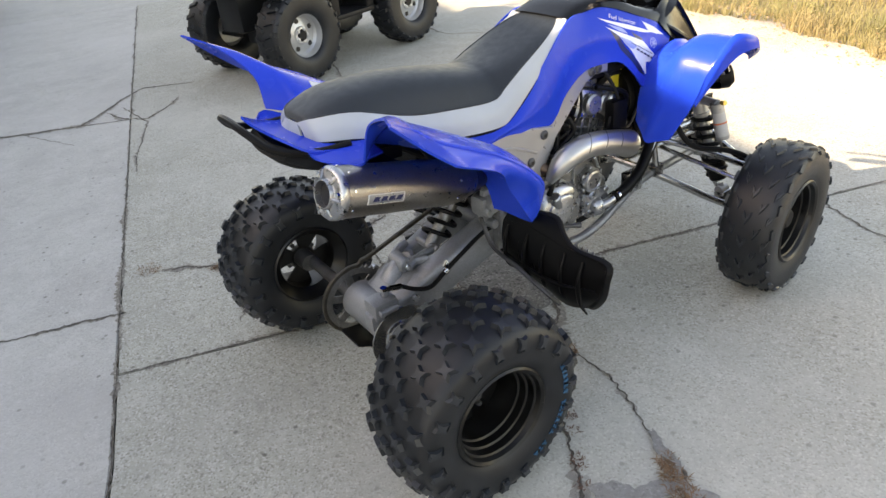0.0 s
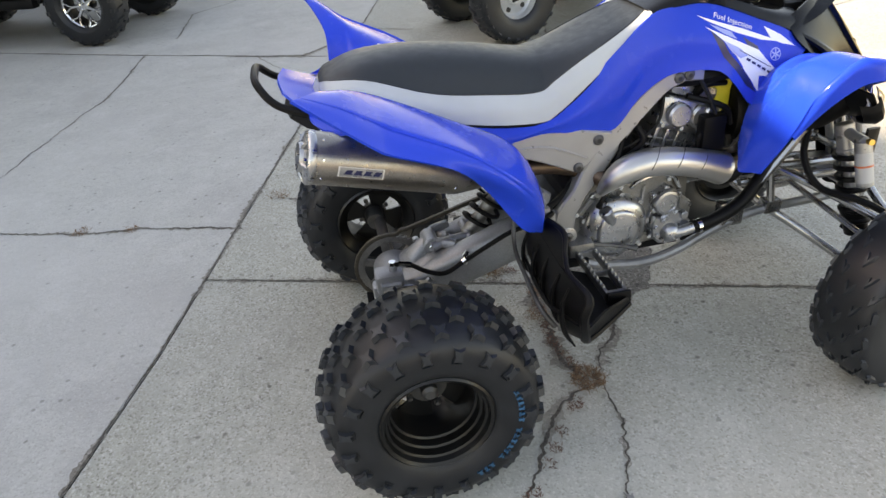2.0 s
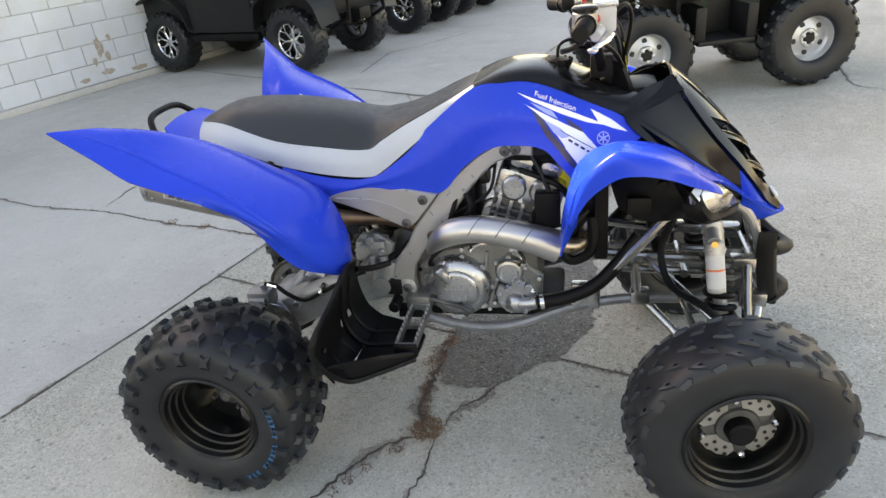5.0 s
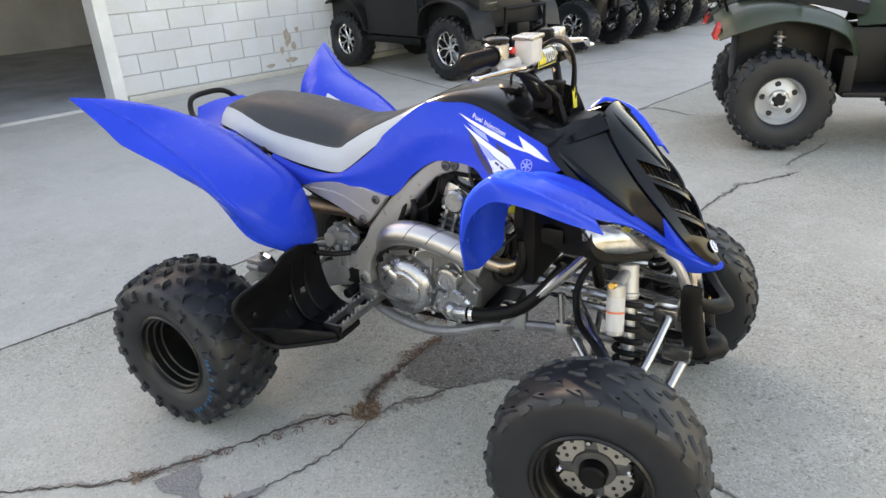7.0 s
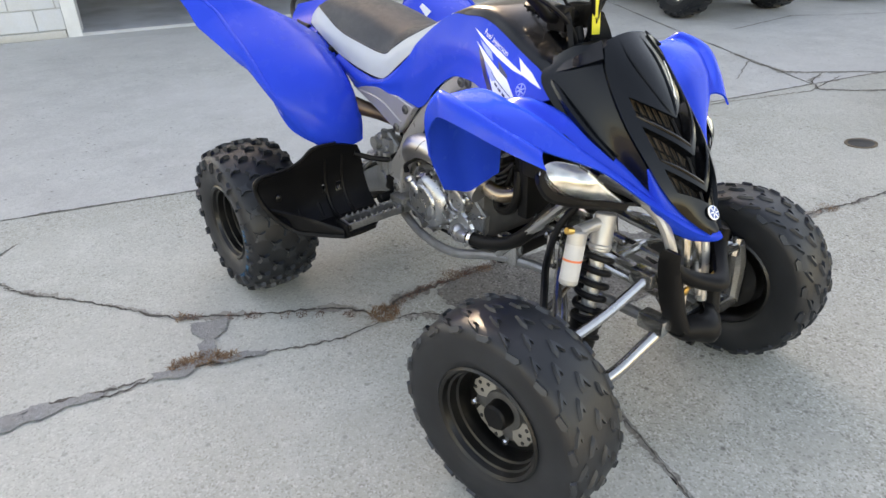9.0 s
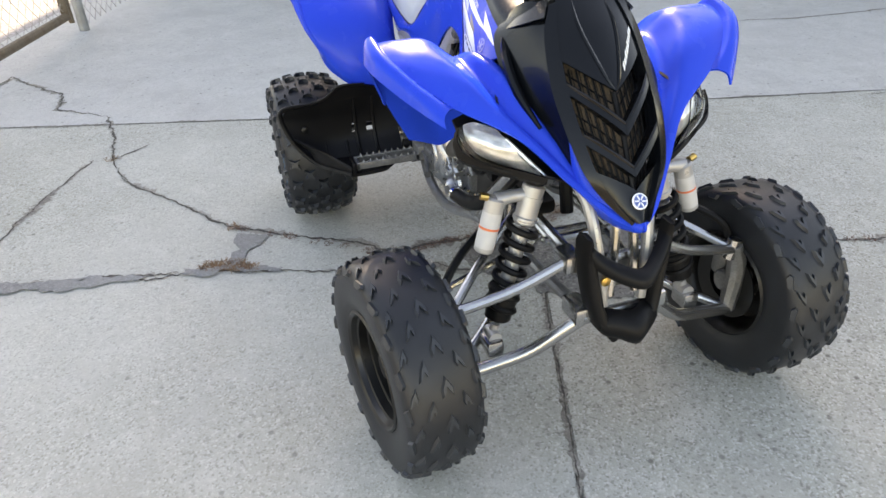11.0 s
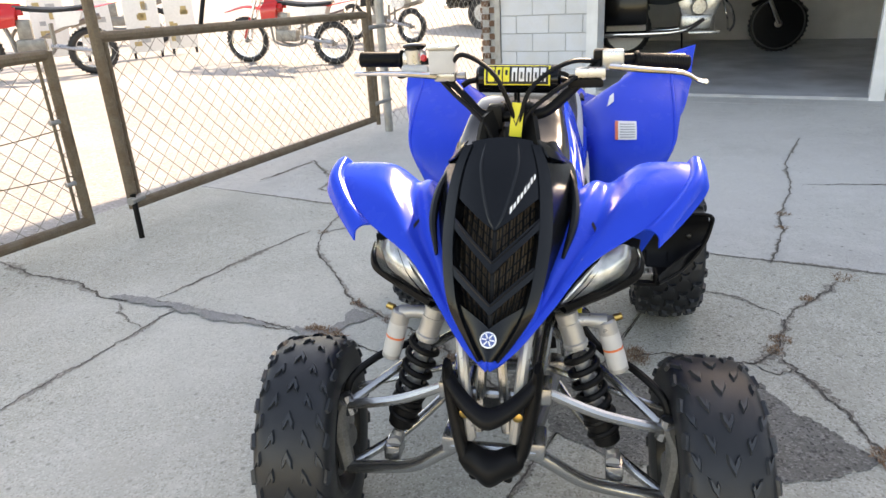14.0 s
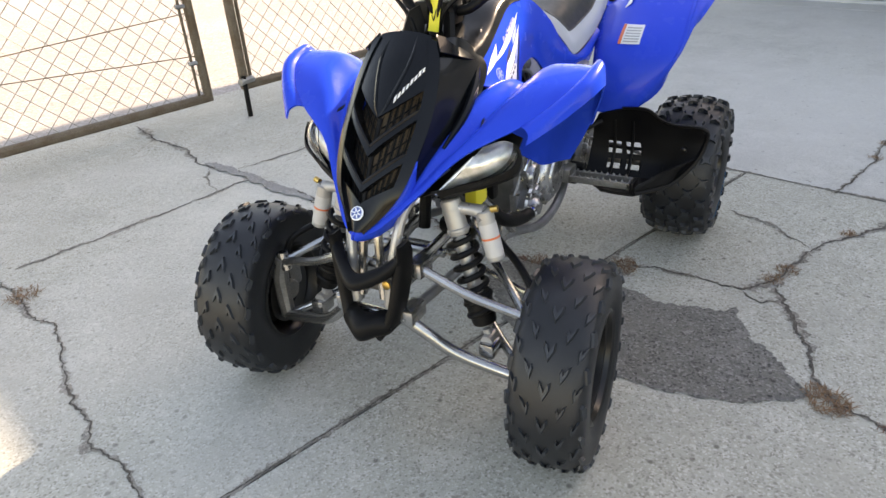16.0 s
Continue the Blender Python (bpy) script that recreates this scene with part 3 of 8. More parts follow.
def tuft(x, y, r, n, h, material, name, label):
    """A little clump of dead stems lying over a crack."""
    geo = []
    for _ in range(n):
        a, d = random.uniform(0, 6.283), r * math.sqrt(random.random())
        p = Vector((x + d * math.cos(a), y + d * math.sin(a), .002))
        w = random.uniform(0, 6.283)
        tip = p + Vector((math.cos(w), math.sin(w), 0)) * random.uniform(.2, 1) * h + Vector((0, 0, random.uniform(.05, 1) * h * .38))
        side = Vector((-math.sin(w), math.cos(w), 0)) * .0012
        mid = p.lerp(tip, .5) + Vector((0, 0, h * .12))
        geo.append(([p + side, p - side, mid - side, mid + side, tip], [(0, 1, 2, 3), (3, 2, 4)]))
    o = ob_of(name, geo, material, None, smooth=False)
    return tagged(o, label, "weeds", kind="stuff")


tuft(.505, -.268, .05, 300, .030, STRAW, "weed_tuft", "dead brown weed clump in a pavement crack")
for x, y, r, n in ((.333, -.905, .028, 90), (.342, -.86, .032, 130), (.362, -.81, .032, 130), (.388, -.765, .028, 90)):
    tuft(x, y, r, n, .034, STRAW, "weed_tuft", "dead brown weed clump in a pavement crack")
LITTER = mat("reddish leaf litter", (.17, .085, .06), .9, second=(.09, .05, .04), second_amount=.8, second_scale=50)
for a, b, m in (((.50, -.24), (.46, -.10), 6), ((.46, -.10), (.50, .22), 12), ((.06, -.82), (.47, -.31), 10), ((.50, .24), (.42, .42), 4), ((.90, 1.0), (1.08, 1.6), 7)):
    for k in range(m):
        f_ = (k + random.random()) / m
        tuft(a[0] + (b[0] - a[0]) * f_, a[1] + (b[1] - a[1]) * f_, .022, 26, .014, LITTER, "leaf_litter", "reddish dead leaf litter lying along a crack")
tuft(.90, 1.03, .05, 160, .04, STRAW, "weed_tuft", "dead brown weed clump in a pavement crack")
tuft(.39, .36, .05, 140, .04, STRAW, "weed_tuft", "dead brown weed clump under the quad")
tuft(-.14, 1.06, .03, 60, .03, STRAW, "weed_tuft", "small dead weed in a crack")
tuft(1.42, -1.62, .06, 120, .05, STRAW, "weed_tuft", "dry weed clump at a crack")

for x, y, r, n in ((.46, .06, .035, 70), (.50, .18, .03, 60), (.08, -.80, .03, 40), (.86, .99, .04, 90), (1.08, 1.62, .04, 60), (-1.0, 1.16, .03, 50), (-1.22, 1.22, .04, 60), (-.36, 1.27, .05, 70), (.22, .88, .04, 70), (-.78, -1.29, .03, 40), (.30, .84, .035, 60)):
    tuft(x, y, r, n, .028, STRAW, "weed_tuft", "sparse dead weed stems along a pavement crack")
lid = thing("drain_cover", "small oval dark metal cover set in the concrete", "drain cover", "", Matrix.Translation((.824, 2.53, 0)) @ pose(0, 0, 0, 0, 0, 75))
ob_of("rim", lathe([(0, .088), (.004, .088), (.006, .080), (.003, .072)], (0, 0, .001), (0, 0, 1), 28), RUST, lid).scale = (1.0, .82, 1.0)
ob_of("lid", lathe([(0, .070), (.004, .070), (.005, .064)], (0, 0, .001), (0, 0, 1), 28), DARKGREY, lid).scale = (1.0, .82, 1.0)

# building: painted block wall with an open garage
G0, G1, CORNER, END, HGT = -1.34, 1.36, -2.50, 14.0, 4.63
wall = ob_of("wall_garage", [moved(g, SITE_M) for g in (box((WALL_U - .22, CORNER, 0), (WALL_U - .012, G0, HGT)), box((WALL_U - .22, G1, 0), (WALL_U - .012, END, HGT)), box((WALL_U - .22, G0, 2.55), (WALL_U - .012, G1, HGT)))], MORTAR, None, smooth=False)
tagged(wall, "white painted concrete block wall with an open garage doorway", "wall", kind="structure")
back = ob_of("garage_shell", [moved(g, SITE_M) for g in (box((WALL_U - 6.2, CORNER, 0), (WALL_U - 6.0, END, HGT)), box((WALL_U - 6.0, CORNER, 0), (WALL_U - .22, CORNER + .2, HGT)), box((WALL_U - 6.0, 4.2, 0), (WALL_U - .22, 4.4, HGT - .2)), box((WALL_U - 6.0, END - .2, 0), (WALL_U - .22, END, HGT)))], GARAGE_DARK, None, smooth=False)
tagged(back, "dim grey garage walls", "wall", kind="structure")
roof = ob_of("roof", moved(box((WALL_U - 6.3, CORNER - .1, HGT), (WALL_U + .08, END + .1, HGT + .15)), SITE_M), GALV, None, smooth=False)
tagged(roof, "flat grey roof slab", "roof", kind="structure")
gf = ob_of("garage_floor", moved(box((WALL_U - 6.0, CORNER + .2, -.1), (WALL_U + .02, 4.2, .03)), SITE_M), GARAGE_FLOOR, None, smooth=False)
tagged(gf, "worn blue-grey painted garage floor", "floor", kind="structure")
frame_ob = ob_of("door_1", [moved(g, SITE_M) for g in (box((WALL_U - .24, G0 - .11, .0), (WALL_U + .03, G0 + .015, 2.6)), box((WALL_U - .24, G1 - .015, .0), (WALL_U + .03, G1 + .11, 2.6)), box((WALL_U - .24, G0, 2.5), (WALL_U + .03, G1, 2.62)))], mat("white door frame", (.68, .70, .71), .5, vary=.2, vary_scale=5), None, smooth=False)
tagged(frame_ob, "white painted garage door frame", "door frame", kind="structure")
base = ob_of("baseboard", [moved(box((WALL_U - .02, v0, 0), (WALL_U + .05, v1, .07), None, .012), SITE_M) for v0, v1 in ((CORNER, G0 - .12), (G1 + .12, END))], CONCRETE_OLD, None)
tagged(base, "rough mossy concrete footing along the wall", "footing", kind="structure")
corner_strip = ob_of("trim", moved(box((WALL_U - .2, CORNER - .07, 0), (WALL_U + .02, CORNER, HGT)), SITE_M), GALV, None, smooth=False)
tagged(corner_strip, "grey metal corner strip", "trim", kind="structure")
pier = ob_of("brick_pier", moved(box((WALL_U - 1.2, CORNER - .28, 0), (WALL_U - .1, CORNER - .075, HGT)), SITE_M), MORTAR, None, smooth=False)
tagged(pier, "brown brick pier at the building corner", "wall", kind="structure")

PEEL = mat("peeled paint showing block", (.40, .33, .27), .9, grain=.4, grain_scale=120, second=(.55, .52, .48), second_amount=.8, second_scale=30)
for v0, z0, w0, h0 in ((3.47, .42, .05, .11), (3.55, .32, .035, .06), (3.38, .29, .03, .05), (3.62, .50, .03, .04), (3.50, .16, .09, .035), (3.9, .12, .12, .03), (3.2, .13, .07, .025)):
    pts = [SITE_M @ Vector((WALL_U + .0052, v0 + w0 * math.cos(q) * random.uniform(.6, 1.2), z0 + h0 * math.sin(q) * random.uniform(.6, 1.2))) for q in [2 * math.pi * k / 18 for k in range(18)]]
    ob_of("peeled_patch", (pts, [tuple(range(18))]), PEEL, wall, "brown patch of peeled wall paint", smooth=False)

# ---- the blue sport quad ----
from mathutils.bvhtree import BVHTree


def knob(tread, ang, w, shape, h, shrink=0.82):
    """One rubber block on a tread: shape in metres (round the tyre, across it)."""
    verts, n = [], len(shape)
    q = 0.0 if abs(w) <= tread.edge else min((abs(w) - tread.edge) / 0.05 * math.pi / 2, 1.75)
    for lift, k in ((-0.004, 1.0), (h, shrink)):
        for t, c in shape:
            r, y = tread(w + c * k)
            a = ang + t * k / tread(0)[0]
            rr = r + lift * math.cos(q)
            verts.append(Vector((rr * math.cos(a), y + lift * math.sin(q) * math.copysign(1, w), rr * math.sin(a))))
    faces = [tuple(range(n, 2 * n))] + [(i, (i + 1) % n, n + (i + 1) % n, n + i) for i in range(n)]
    return verts, faces


class Tread:
    """Radius and place across the tyre for a distance w from its middle."""
    def __init__(self, radius, flat, half, drop):
        self.radius, self.edge, self.half, self.drop = radius, flat, half, drop

    def __call__(self, w):
        a = abs(w)
        if a <= self.edge:
            return self.radius - 0.25 * self.drop * (a / self.edge) ** 2, w
        q = (a - self.edge) / 0.05 * math.pi / 2
        q = min(q, 2.0)
        return (self.radius - 0.25 * self.drop - (self.half - self.edge) * 1.1 * (1 - math.cos(q)),
                math.copysign(self.edge + (self.half - self.edge) * math.sin(min(q, math.pi / 2)), w))


def carcass(tr, bead_r, bead_w, n=56):
    prof = []
    for i in range(17):
        w = -tr.edge - 0.05 + (tr.edge + 0.05) * 2 * i / 16
        r, y = tr(w)
        prof.append((y, r))
    r1, y1 = prof[-1]
    prof.append((tr.half * 0.99, tr.radius * 0.66))
    prof.append((tr.half * 0.93, bead_r + 0.022))
    prof.append((bead_w, bead_r + 0.004))
    prof.append((bead_w - 0.012, bead_r - 0.004))
    prof.append((-bead_w + 0.012, bead_r - 0.004))
    prof.append((-bead_w, bead_r + 0.004))
    prof.append((-tr.half * 0.93, bead_r + 0.022))
    prof.append((-tr.half * 0.99, tr.radius * 0.66))
    return lathe(prof, (0, 0, 0), (0, 1, 0), n, closed=True)


def star(r1, r2, n=4, turn=0.0):
    return [((r1 if i % 2 == 0 else r2) * math.cos(math.pi * i / n + turn), (r1 if i % 2 == 0 else r2) * math.sin(math.pi * i / n + turn)) for i in range(2 * n)]


def rear_tyre():
    tr = Tread(0.250, 0.086, 0.120, 0.05)
    geo = []
    rows = 19
    for i in range(rows):
        for j, w in enumerate((-0.132, -0.088, -0.044, 0.0, 0.044, 0.088, 0.132)):
            a = 2 * math.pi * (i + 0.5 * (j % 2)) / rows
            jit = random.uniform(-0.1, 0.1)
            geo.append(knob(tr, a, w, star(0.0262 if abs(w) < .1 else .0225, 0.0105, 4, 0.785 + jit), 0.0125 if abs(w) < .1 else .009, 0.80))
        for w in (-0.160, 0.160):
            a = 2 * math.pi * i / rows
            geo.append(knob(tr, a, w, [(-0.016, -0.010), (0.0, -0.004), (0.016, -0.010), (0.020, 0.012), (0.006, 0.004), (-0.006, 0.010), (-0.020, 0.006)], 0.004, 0.7))
    return carcass(tr, 0.124, 0.102), geo


def front_tyre():
    tr = Tread(0.246, 0.056, 0.085, 0.016)
    geo = []
    rows = 19
    vee = [(-0.026, 0.0), (0.006, 0.0155), (0.026, 0.0150), (0.020, 0.0095), (-0.002, 0.0), (0.020, -0.0095), (0.026, -0.0150), (0.006, -0.0155)]
    hook = [(-0.026, 0.001), (-0.004, 0.0095), (0.024, 0.0120), (0.018, 0.0055), (-0.002, -0.001), (0.014, -0.0085), (0.002, -0.0105)]
    edge = [(-0.020, -0.004), (0.014, -0.010), (0.022, -0.004), (0.016, 0.006), (-0.014, 0.010)]
    for i in range(rows):
        a = 2 * math.pi * i / rows
        geo.append(knob(tr, a, 0.0, vee, 0.0065, 0.62))
        for s in (-1, 1):
            geo.append(knob(tr, a + math.pi / rows, s * 0.036, [(t, c * s + t * 0.22 * s) for t, c in hook], 0.0065, 0.62))
            geo.append(knob(tr, a + 0.15 * math.pi / rows, s * 0.066, [(t, c * s + t * 0.30 * s) for t, c in hook], 0.0065, 0.62))
            geo.append(knob(tr, a + 1.1 * math.pi / rows, s * 0.087, [(t, c * s) for t, c in edge], 0.007))
    return carcass(tr, 0.131, 0.074), geo


def rim_ring(w, r, steps):
    """A stepped rim barrel, open at both ends, outer lip at +w."""
    prof = [(w + 0.003, r + 0.012), (w + 0.007, r + 0.007), (w + 0.002, r)]
    for i in range(steps):
        d = w - (i + 1) * 0.022
        prof += [(d + 0.012, r - 0.004 - 0.007 * i), (d + 0.009, r - 0.009 - 0.007 * i), (d, r - 0.010 - 0.007 * i)]
    last = prof[-1]
    prof += [(-w + 0.03, last[1]), (-w, r), (-w - 0.006, r + 0.006), (-w - 0.002, r + 0.012), (-w + 0.03, last[1] + 0.012), (w - 0.02, r + 0.004)]
    return lathe(prof, (0, 0, 0), (0, 1, 0), 40, closed=True)


def spoke_disc(r0, r1, y, holes, fill=0.66, t=0.006):
    geo = [lathe([(y - t / 2, r0), (y + t / 2, r0), (y + t / 2, r0 * 0.5), (y - t / 2, r0 * 0.5)], (0, 0, 0), (0, 1, 0), 24, closed=True)]
    for k in range(holes):
        a0 = 2 * math.pi * (k - fill / 2) / holes
        v = []
        for yy in (y - t / 2, y + t / 2):
            for q in range(7):
                a = a0 + 2 * math.pi / holes * fill * q / 6
                v.append(Vector((r0 * 0.9 * math.cos(a), yy, r0 * 0.9 * math.sin(a))))
                v.append(Vector((r1 * math.cos(a), yy, r1 * math.sin(a))))
        f = []
        for s0 in (0, 14):
            f += [(s0 + 2 * q, s0 + 2 * q + 1, s0 + 2 * q + 3, s0 + 2 * q + 2) for q in range(6)]
        f += [(0, 1, 15, 14), (12, 13, 27, 26)]
        geo.append((v, f))
    return geo


def lug_nuts(n, r, y, size=0.009):
    return [lathe([(0, size), (0.012, size), (0.016, size * 0.6)], (r * math.cos(2 * math.pi * (k + 0.5) / n), y, r * math.sin(2 * math.pi * (k + 0.5) / n)), (0, 1, 0), 6) for k in range(n)]


quad = thing("sport_quad", "blue sport quad with black nose, grey-sided seat, on cracked concrete", "quad bike")
R_TYRE, F_TYRE = rear_tyre(), front_tyre()
STEER = {-1: 8.0, 1: 5.0}
REAR_AT = {-1: (0.025, -0.464, 0.261), 1: (0.008, 0.480, 0.261)}
FRONT_AT = {-1: (1.298, -0.461, 0.249), 1: (1.292, 0.450, 0.249)}


def lettering(r, y, a0, a1, n):
    """Raised bars along a sidewall where unreadable lettering runs."""
    geo = []
    for k in range(n):
        a = a0 + (a1 - a0) * k / (n - 1)
        if k in (6, 13):
            continue
        hgt = 0.013
        c, s_ = math.cos(a), math.sin(a)
        m = Matrix(((-s_, 0, c, r * c), (0, 1, 0, y), (c, 0, s_, r * s_), (0, 0, 0, 1)))
        geo.append(box((-0.0035, -0.001, -hgt / 2), (0.0035, 0.0015, hgt / 2), m))
        if k % 2:
            geo.append(box((-0.007, -0.001, hgt / 2 - 0.003), (0.007, 0.0015, hgt / 2), m))
        else:
            geo.append(box((-0.007, -0.001, -hgt / 2), (0.007, 0.0015, -hgt / 2 + 0.003), m))
    return geo


shared = {}


def shared_part(key, name, geo, material, parent, label="", sharp=35):
    if key in shared:
        ob = new(name, shared[key])
        ob.parent = parent
        if label:
            ob["label"] = label
        return ob
    ob = ob_of(name, geo, material, parent, label, sharp)
    shared[key] = ob.data
    return ob


for s in (-1, 1):
    turn = 0 if s > 0 else 180
    # rear
    hub = shared_part("rhub", "wheel", [lathe([(-0.09, 0.028), (-0.03, 0.032), (-0.028, 0.045), (-0.02, 0.045), (-0.018, 0.02), (0.005, 0.02), (0.012, 0.012)], (0, 0, 0), (0, 1, 0), 24), *lug_nuts(4, 0.05, -0.02, 0.008)], DARK_CAST, quad, "steel rear hub with axle nut")
    hub.matrix_basis = pose(*REAR_AT[s], 0, 20 if s > 0 else 65, turn)
    shared_part("rtyre", "tyre", R_TYRE[0], RUBBER, hub, "wide knobbly black rear tyre", 40)
    shared_part("rtread", "tread", R_TYRE[1], TREAD_LIT, hub, "star-shaped rubber tread blocks", 30)["kind"] = "stuff"
    shared_part("rrim", "rim", [rim_ring(0.102, 0.120, 3)] + spoke_disc(0.04, 0.101, -0.028, 4, 0.62), RIM_BLACK, hub, "deep black stepped rim")
    shared_part("rlet", "sidewall_lettering", lettering(0.186, 0.1206, 3.95, 5.38, 17), CYAN, hub, "faded blue raised lettering")
    # front
    fhub = shared_part("fhub", "wheel", [lathe([(-0.05, 0.03), (-0.01, 0.045), (0.0, 0.045), (0.012, 0.034), (0.045, 0.031), (0.05, 0.026)], (0, 0, 0), (0, 1, 0), 24)], BLACK_MATT, quad, "black front hub cap")
    fhub.matrix_basis = pose(*FRONT_AT[s], 0, 35, turn + STEER[s])
    shared_part("ftyre", "tyre", F_TYRE[0], RUBBER, fhub, "black front tyre with small worn tread blocks", 40)
    shared_part("ftread", "tread", F_TYRE[1], TREAD_LIT, fhub, "small arrow-shaped tread blocks", 30)["kind"] = "stuff"
    shared_part("frim", "rim", [rim_ring(0.074, 0.127, 2)] + [lathe([(0.0, 0.06), (0.0, 0.119), (-0.006, 0.119), (-0.006, 0.06)], (0, 0, 0), (0, 1, 0), 36, closed=True)], RIM_BLACK, fhub, "black stepped front rim")
    for k in range(4):
        fan = [(rr * math.cos(q), rr * math.sin(q)) for rr, q in [(.046, -.42), (.074, -.60), (.090, -.46), (.092, -.16), (.088, 0), (.092, .16), (.090, .46), (.074, .60), (.046, .42)]]
        o = shared_part("ffan", "lug_plate", prism(fan, .006, .012), TAN_PLATE, fhub, "tan metal hub plate with drilled holes")
        o.matrix_basis = pose(0, 0, 0, 0, 90 * k + 20, 0)
        # Black discs on the solid plate stand for the shade inside drilled holes.
        for hx, hz in ((.080, -.030), (.080, -.006), (.080, .022), (.064, -.018), (.064, .012)):
            q = shared_part("fhole", "cooling_hole", lathe([(0, .0048), (.0012, .0048)], (0, 0, 0), (0, 1, 0), 10), INK_HOLE_BLACK, o)
            q.matrix_basis = pose(hx, .0122, hz)
        n_ = shared_part("fnut", "lug_nut", lug_nuts(1, .080, .012, .0085), CHROME, fhub, "chrome lug nut")
        n_.matrix_basis = pose(0, 0, 0, 0, 90 * k - 115, 0)
    shared_part("fcross", "hub_cross", [box((-.082, -.004, -.016), (.082, .010, .016), None, .004), box((-.016, -.0042, -.082), (.016, .0098, .082), None, .004), lathe([(.008, .052), (.018, .048), (.020, .03)], (0, 0, 0), (0, 1, 0), 24)], DARK_CAST, fhub, "dark cast hub cross").matrix_basis = pose(0, 0, 0, 0, 65, 0)
    shared_part("fdisc", "brake_disc", lathe([(-0.062, 0.05), (-0.062, 0.095), (-0.058, 0.095), (-0.058, 0.05)], (0, 0, 0), (0, 1, 0), 36, closed=True), RIM_BLACK, fhub, "dark steel brake disc")


def both(name, fn, material, label="", sharp=35):
    """A left and a right part from a shape built with y outwards."""
    return [ob_of(name, [flip(g, s) for g in fn(s)], material, quad, label, sharp) for s in (-1, 1)]


# rear fenders: from the seat side out to the raised tail tip and down in front
REAR_ROWS = [
    [(0.335, 0.195, 0.552), (0.346, 0.225, 0.550), (0.352, 0.285, 0.548), (0.348, 0.325, 0.555), (0.332, 0.345, 0.566)],
    [(0.322, 0.185, 0.620), (0.342, 0.220, 0.632), (0.350, 0.300, 0.645), (0.325, 0.388, 0.640), (0.270, 0.408, 0.625)],
    [(0.270, 0.178, 0.700), (0.292, 0.215, 0.740), (0.296, 0.310, 0.757), (0.270, 0.450, 0.738), (0.190, 0.435, 0.745)],
    [(0.140, 0.150, 0.778), (0.165, 0.225, 0.818), (0.168, 0.320, 0.838), (0.160, 0.460, 0.832), (0.122, 0.490, 0.822)],
    [(0.030, 0.145, 0.826), (0.030, 0.250, 0.892), (0.026, 0.330, 0.916), (0.022, 0.460, 0.905), (0.006, 0.522, 0.884)],
    [(-0.008, 0.190, 0.834), (-0.010, 0.272, 0.905), (-0.014, 0.345, 0.942), (-0.018, 0.462, 0.930), (-0.022, 0.530, 0.903)],
    [(-0.038, 0.232, 0.839), (-0.040, 0.294, 0.920), (-0.055, 0.390, 0.970), (-0.068, 0.485, 0.968), (-0.076, 0.534, 0.948)],
    [(-0.061, 0.261, 0.843), (-0.062, 0.302, 0.928), (-0.098, 0.430, 0.988), (-0.138, 0.525, 1.012), (-0.152, 0.552, 1.018)],
]


def rear_fender(s):
    return [thick(loft(REAR_ROWS, 50, 26), 0.005)]


fenders = both("rear_fender", rear_fender, BLUE, "glossy blue plastic rear fender with upswept tip")
for s, fend in zip((-1, 1), fenders):
    ridge = [(x, y, z + .001) for x, y, z in (row[3] for row in REAR_ROWS[1:8])]
    ob_of("fender_ridge", flip(sweep(ridge, [.002, .006, .007, .007, .006, .005, .002], 10, 36), s), BLUE, fend)


# front fenders: flap behind the wheel, arch over it, point down to the nose
def front_fender(s):
    rows = [
        [(0.940, 0.165, 0.615), (0.905, 0.235, 0.572), (0.905, 0.315, 0.600)],
        [(0.950, 0.165, 0.700), (0.912, 0.270, 0.690), (0.925, 0.372, 0.715)],
        [(0.985, 0.165, 0.785), (0.950, 0.285, 0.820), (0.955, 0.396, 0.816)],
        [(1.045, 0.160, 0.815), (1.022, 0.295, 0.864), (1.020, 0.404, 0.872)],
        [(1.110, 0.145, 0.810), (1.095, 0.290, 0.852), (1.095, 0.400, 0.862)],
        [(1.175, 0.134, 0.784), (1.165, 0.255, 0.818), (1.165, 0.358, 0.822)],
        [(1.238, 0.120, 0.744), (1.224, 0.218, 0.772), (1.212, 0.300, 0.782)],
        [(1.300, 0.103, 0.700), (1.292, 0.155, 0.712), (1.282, 0.190, 0.726)],
        [(1.360, 0.085, 0.650), (1.360, 0.103, 0.654), (1.358, 0.118, 0.655)],
        [(1.420, 0.035, 0.603), (1.425, 0.042, 0.600), (1.427, 0.052, 0.595)],
        [(1.452, 0.000, 0.580), (1.456, 0.003, 0.577), (1.458, 0.006, 0.573)],
    ]
    full = []
    for k, (a, b, c) in enumerate(rows):
        a, b, c = Vector(a), Vector(b), Vector(c)
        dip = 0.020 * math.sin(math.pi * min(1.0, max(0.0, (k - 1) / 7)))
        full.append([a, a.lerp(b, 0.28) + Vector((0, 0, 0.4 * dip)), a.lerp(b, 0.55) - Vector((0, 0, dip)), b + Vector((0, 0, 0.3 * dip)), b.lerp(c, 0.6) + Vector((0, 0, 0.35 * dip)), c])
    return [thick(loft(full, 60, 30), 0.005)]


both("front_fender", front_fender, BLUE, "glossy blue plastic front fender arching over the wheel")


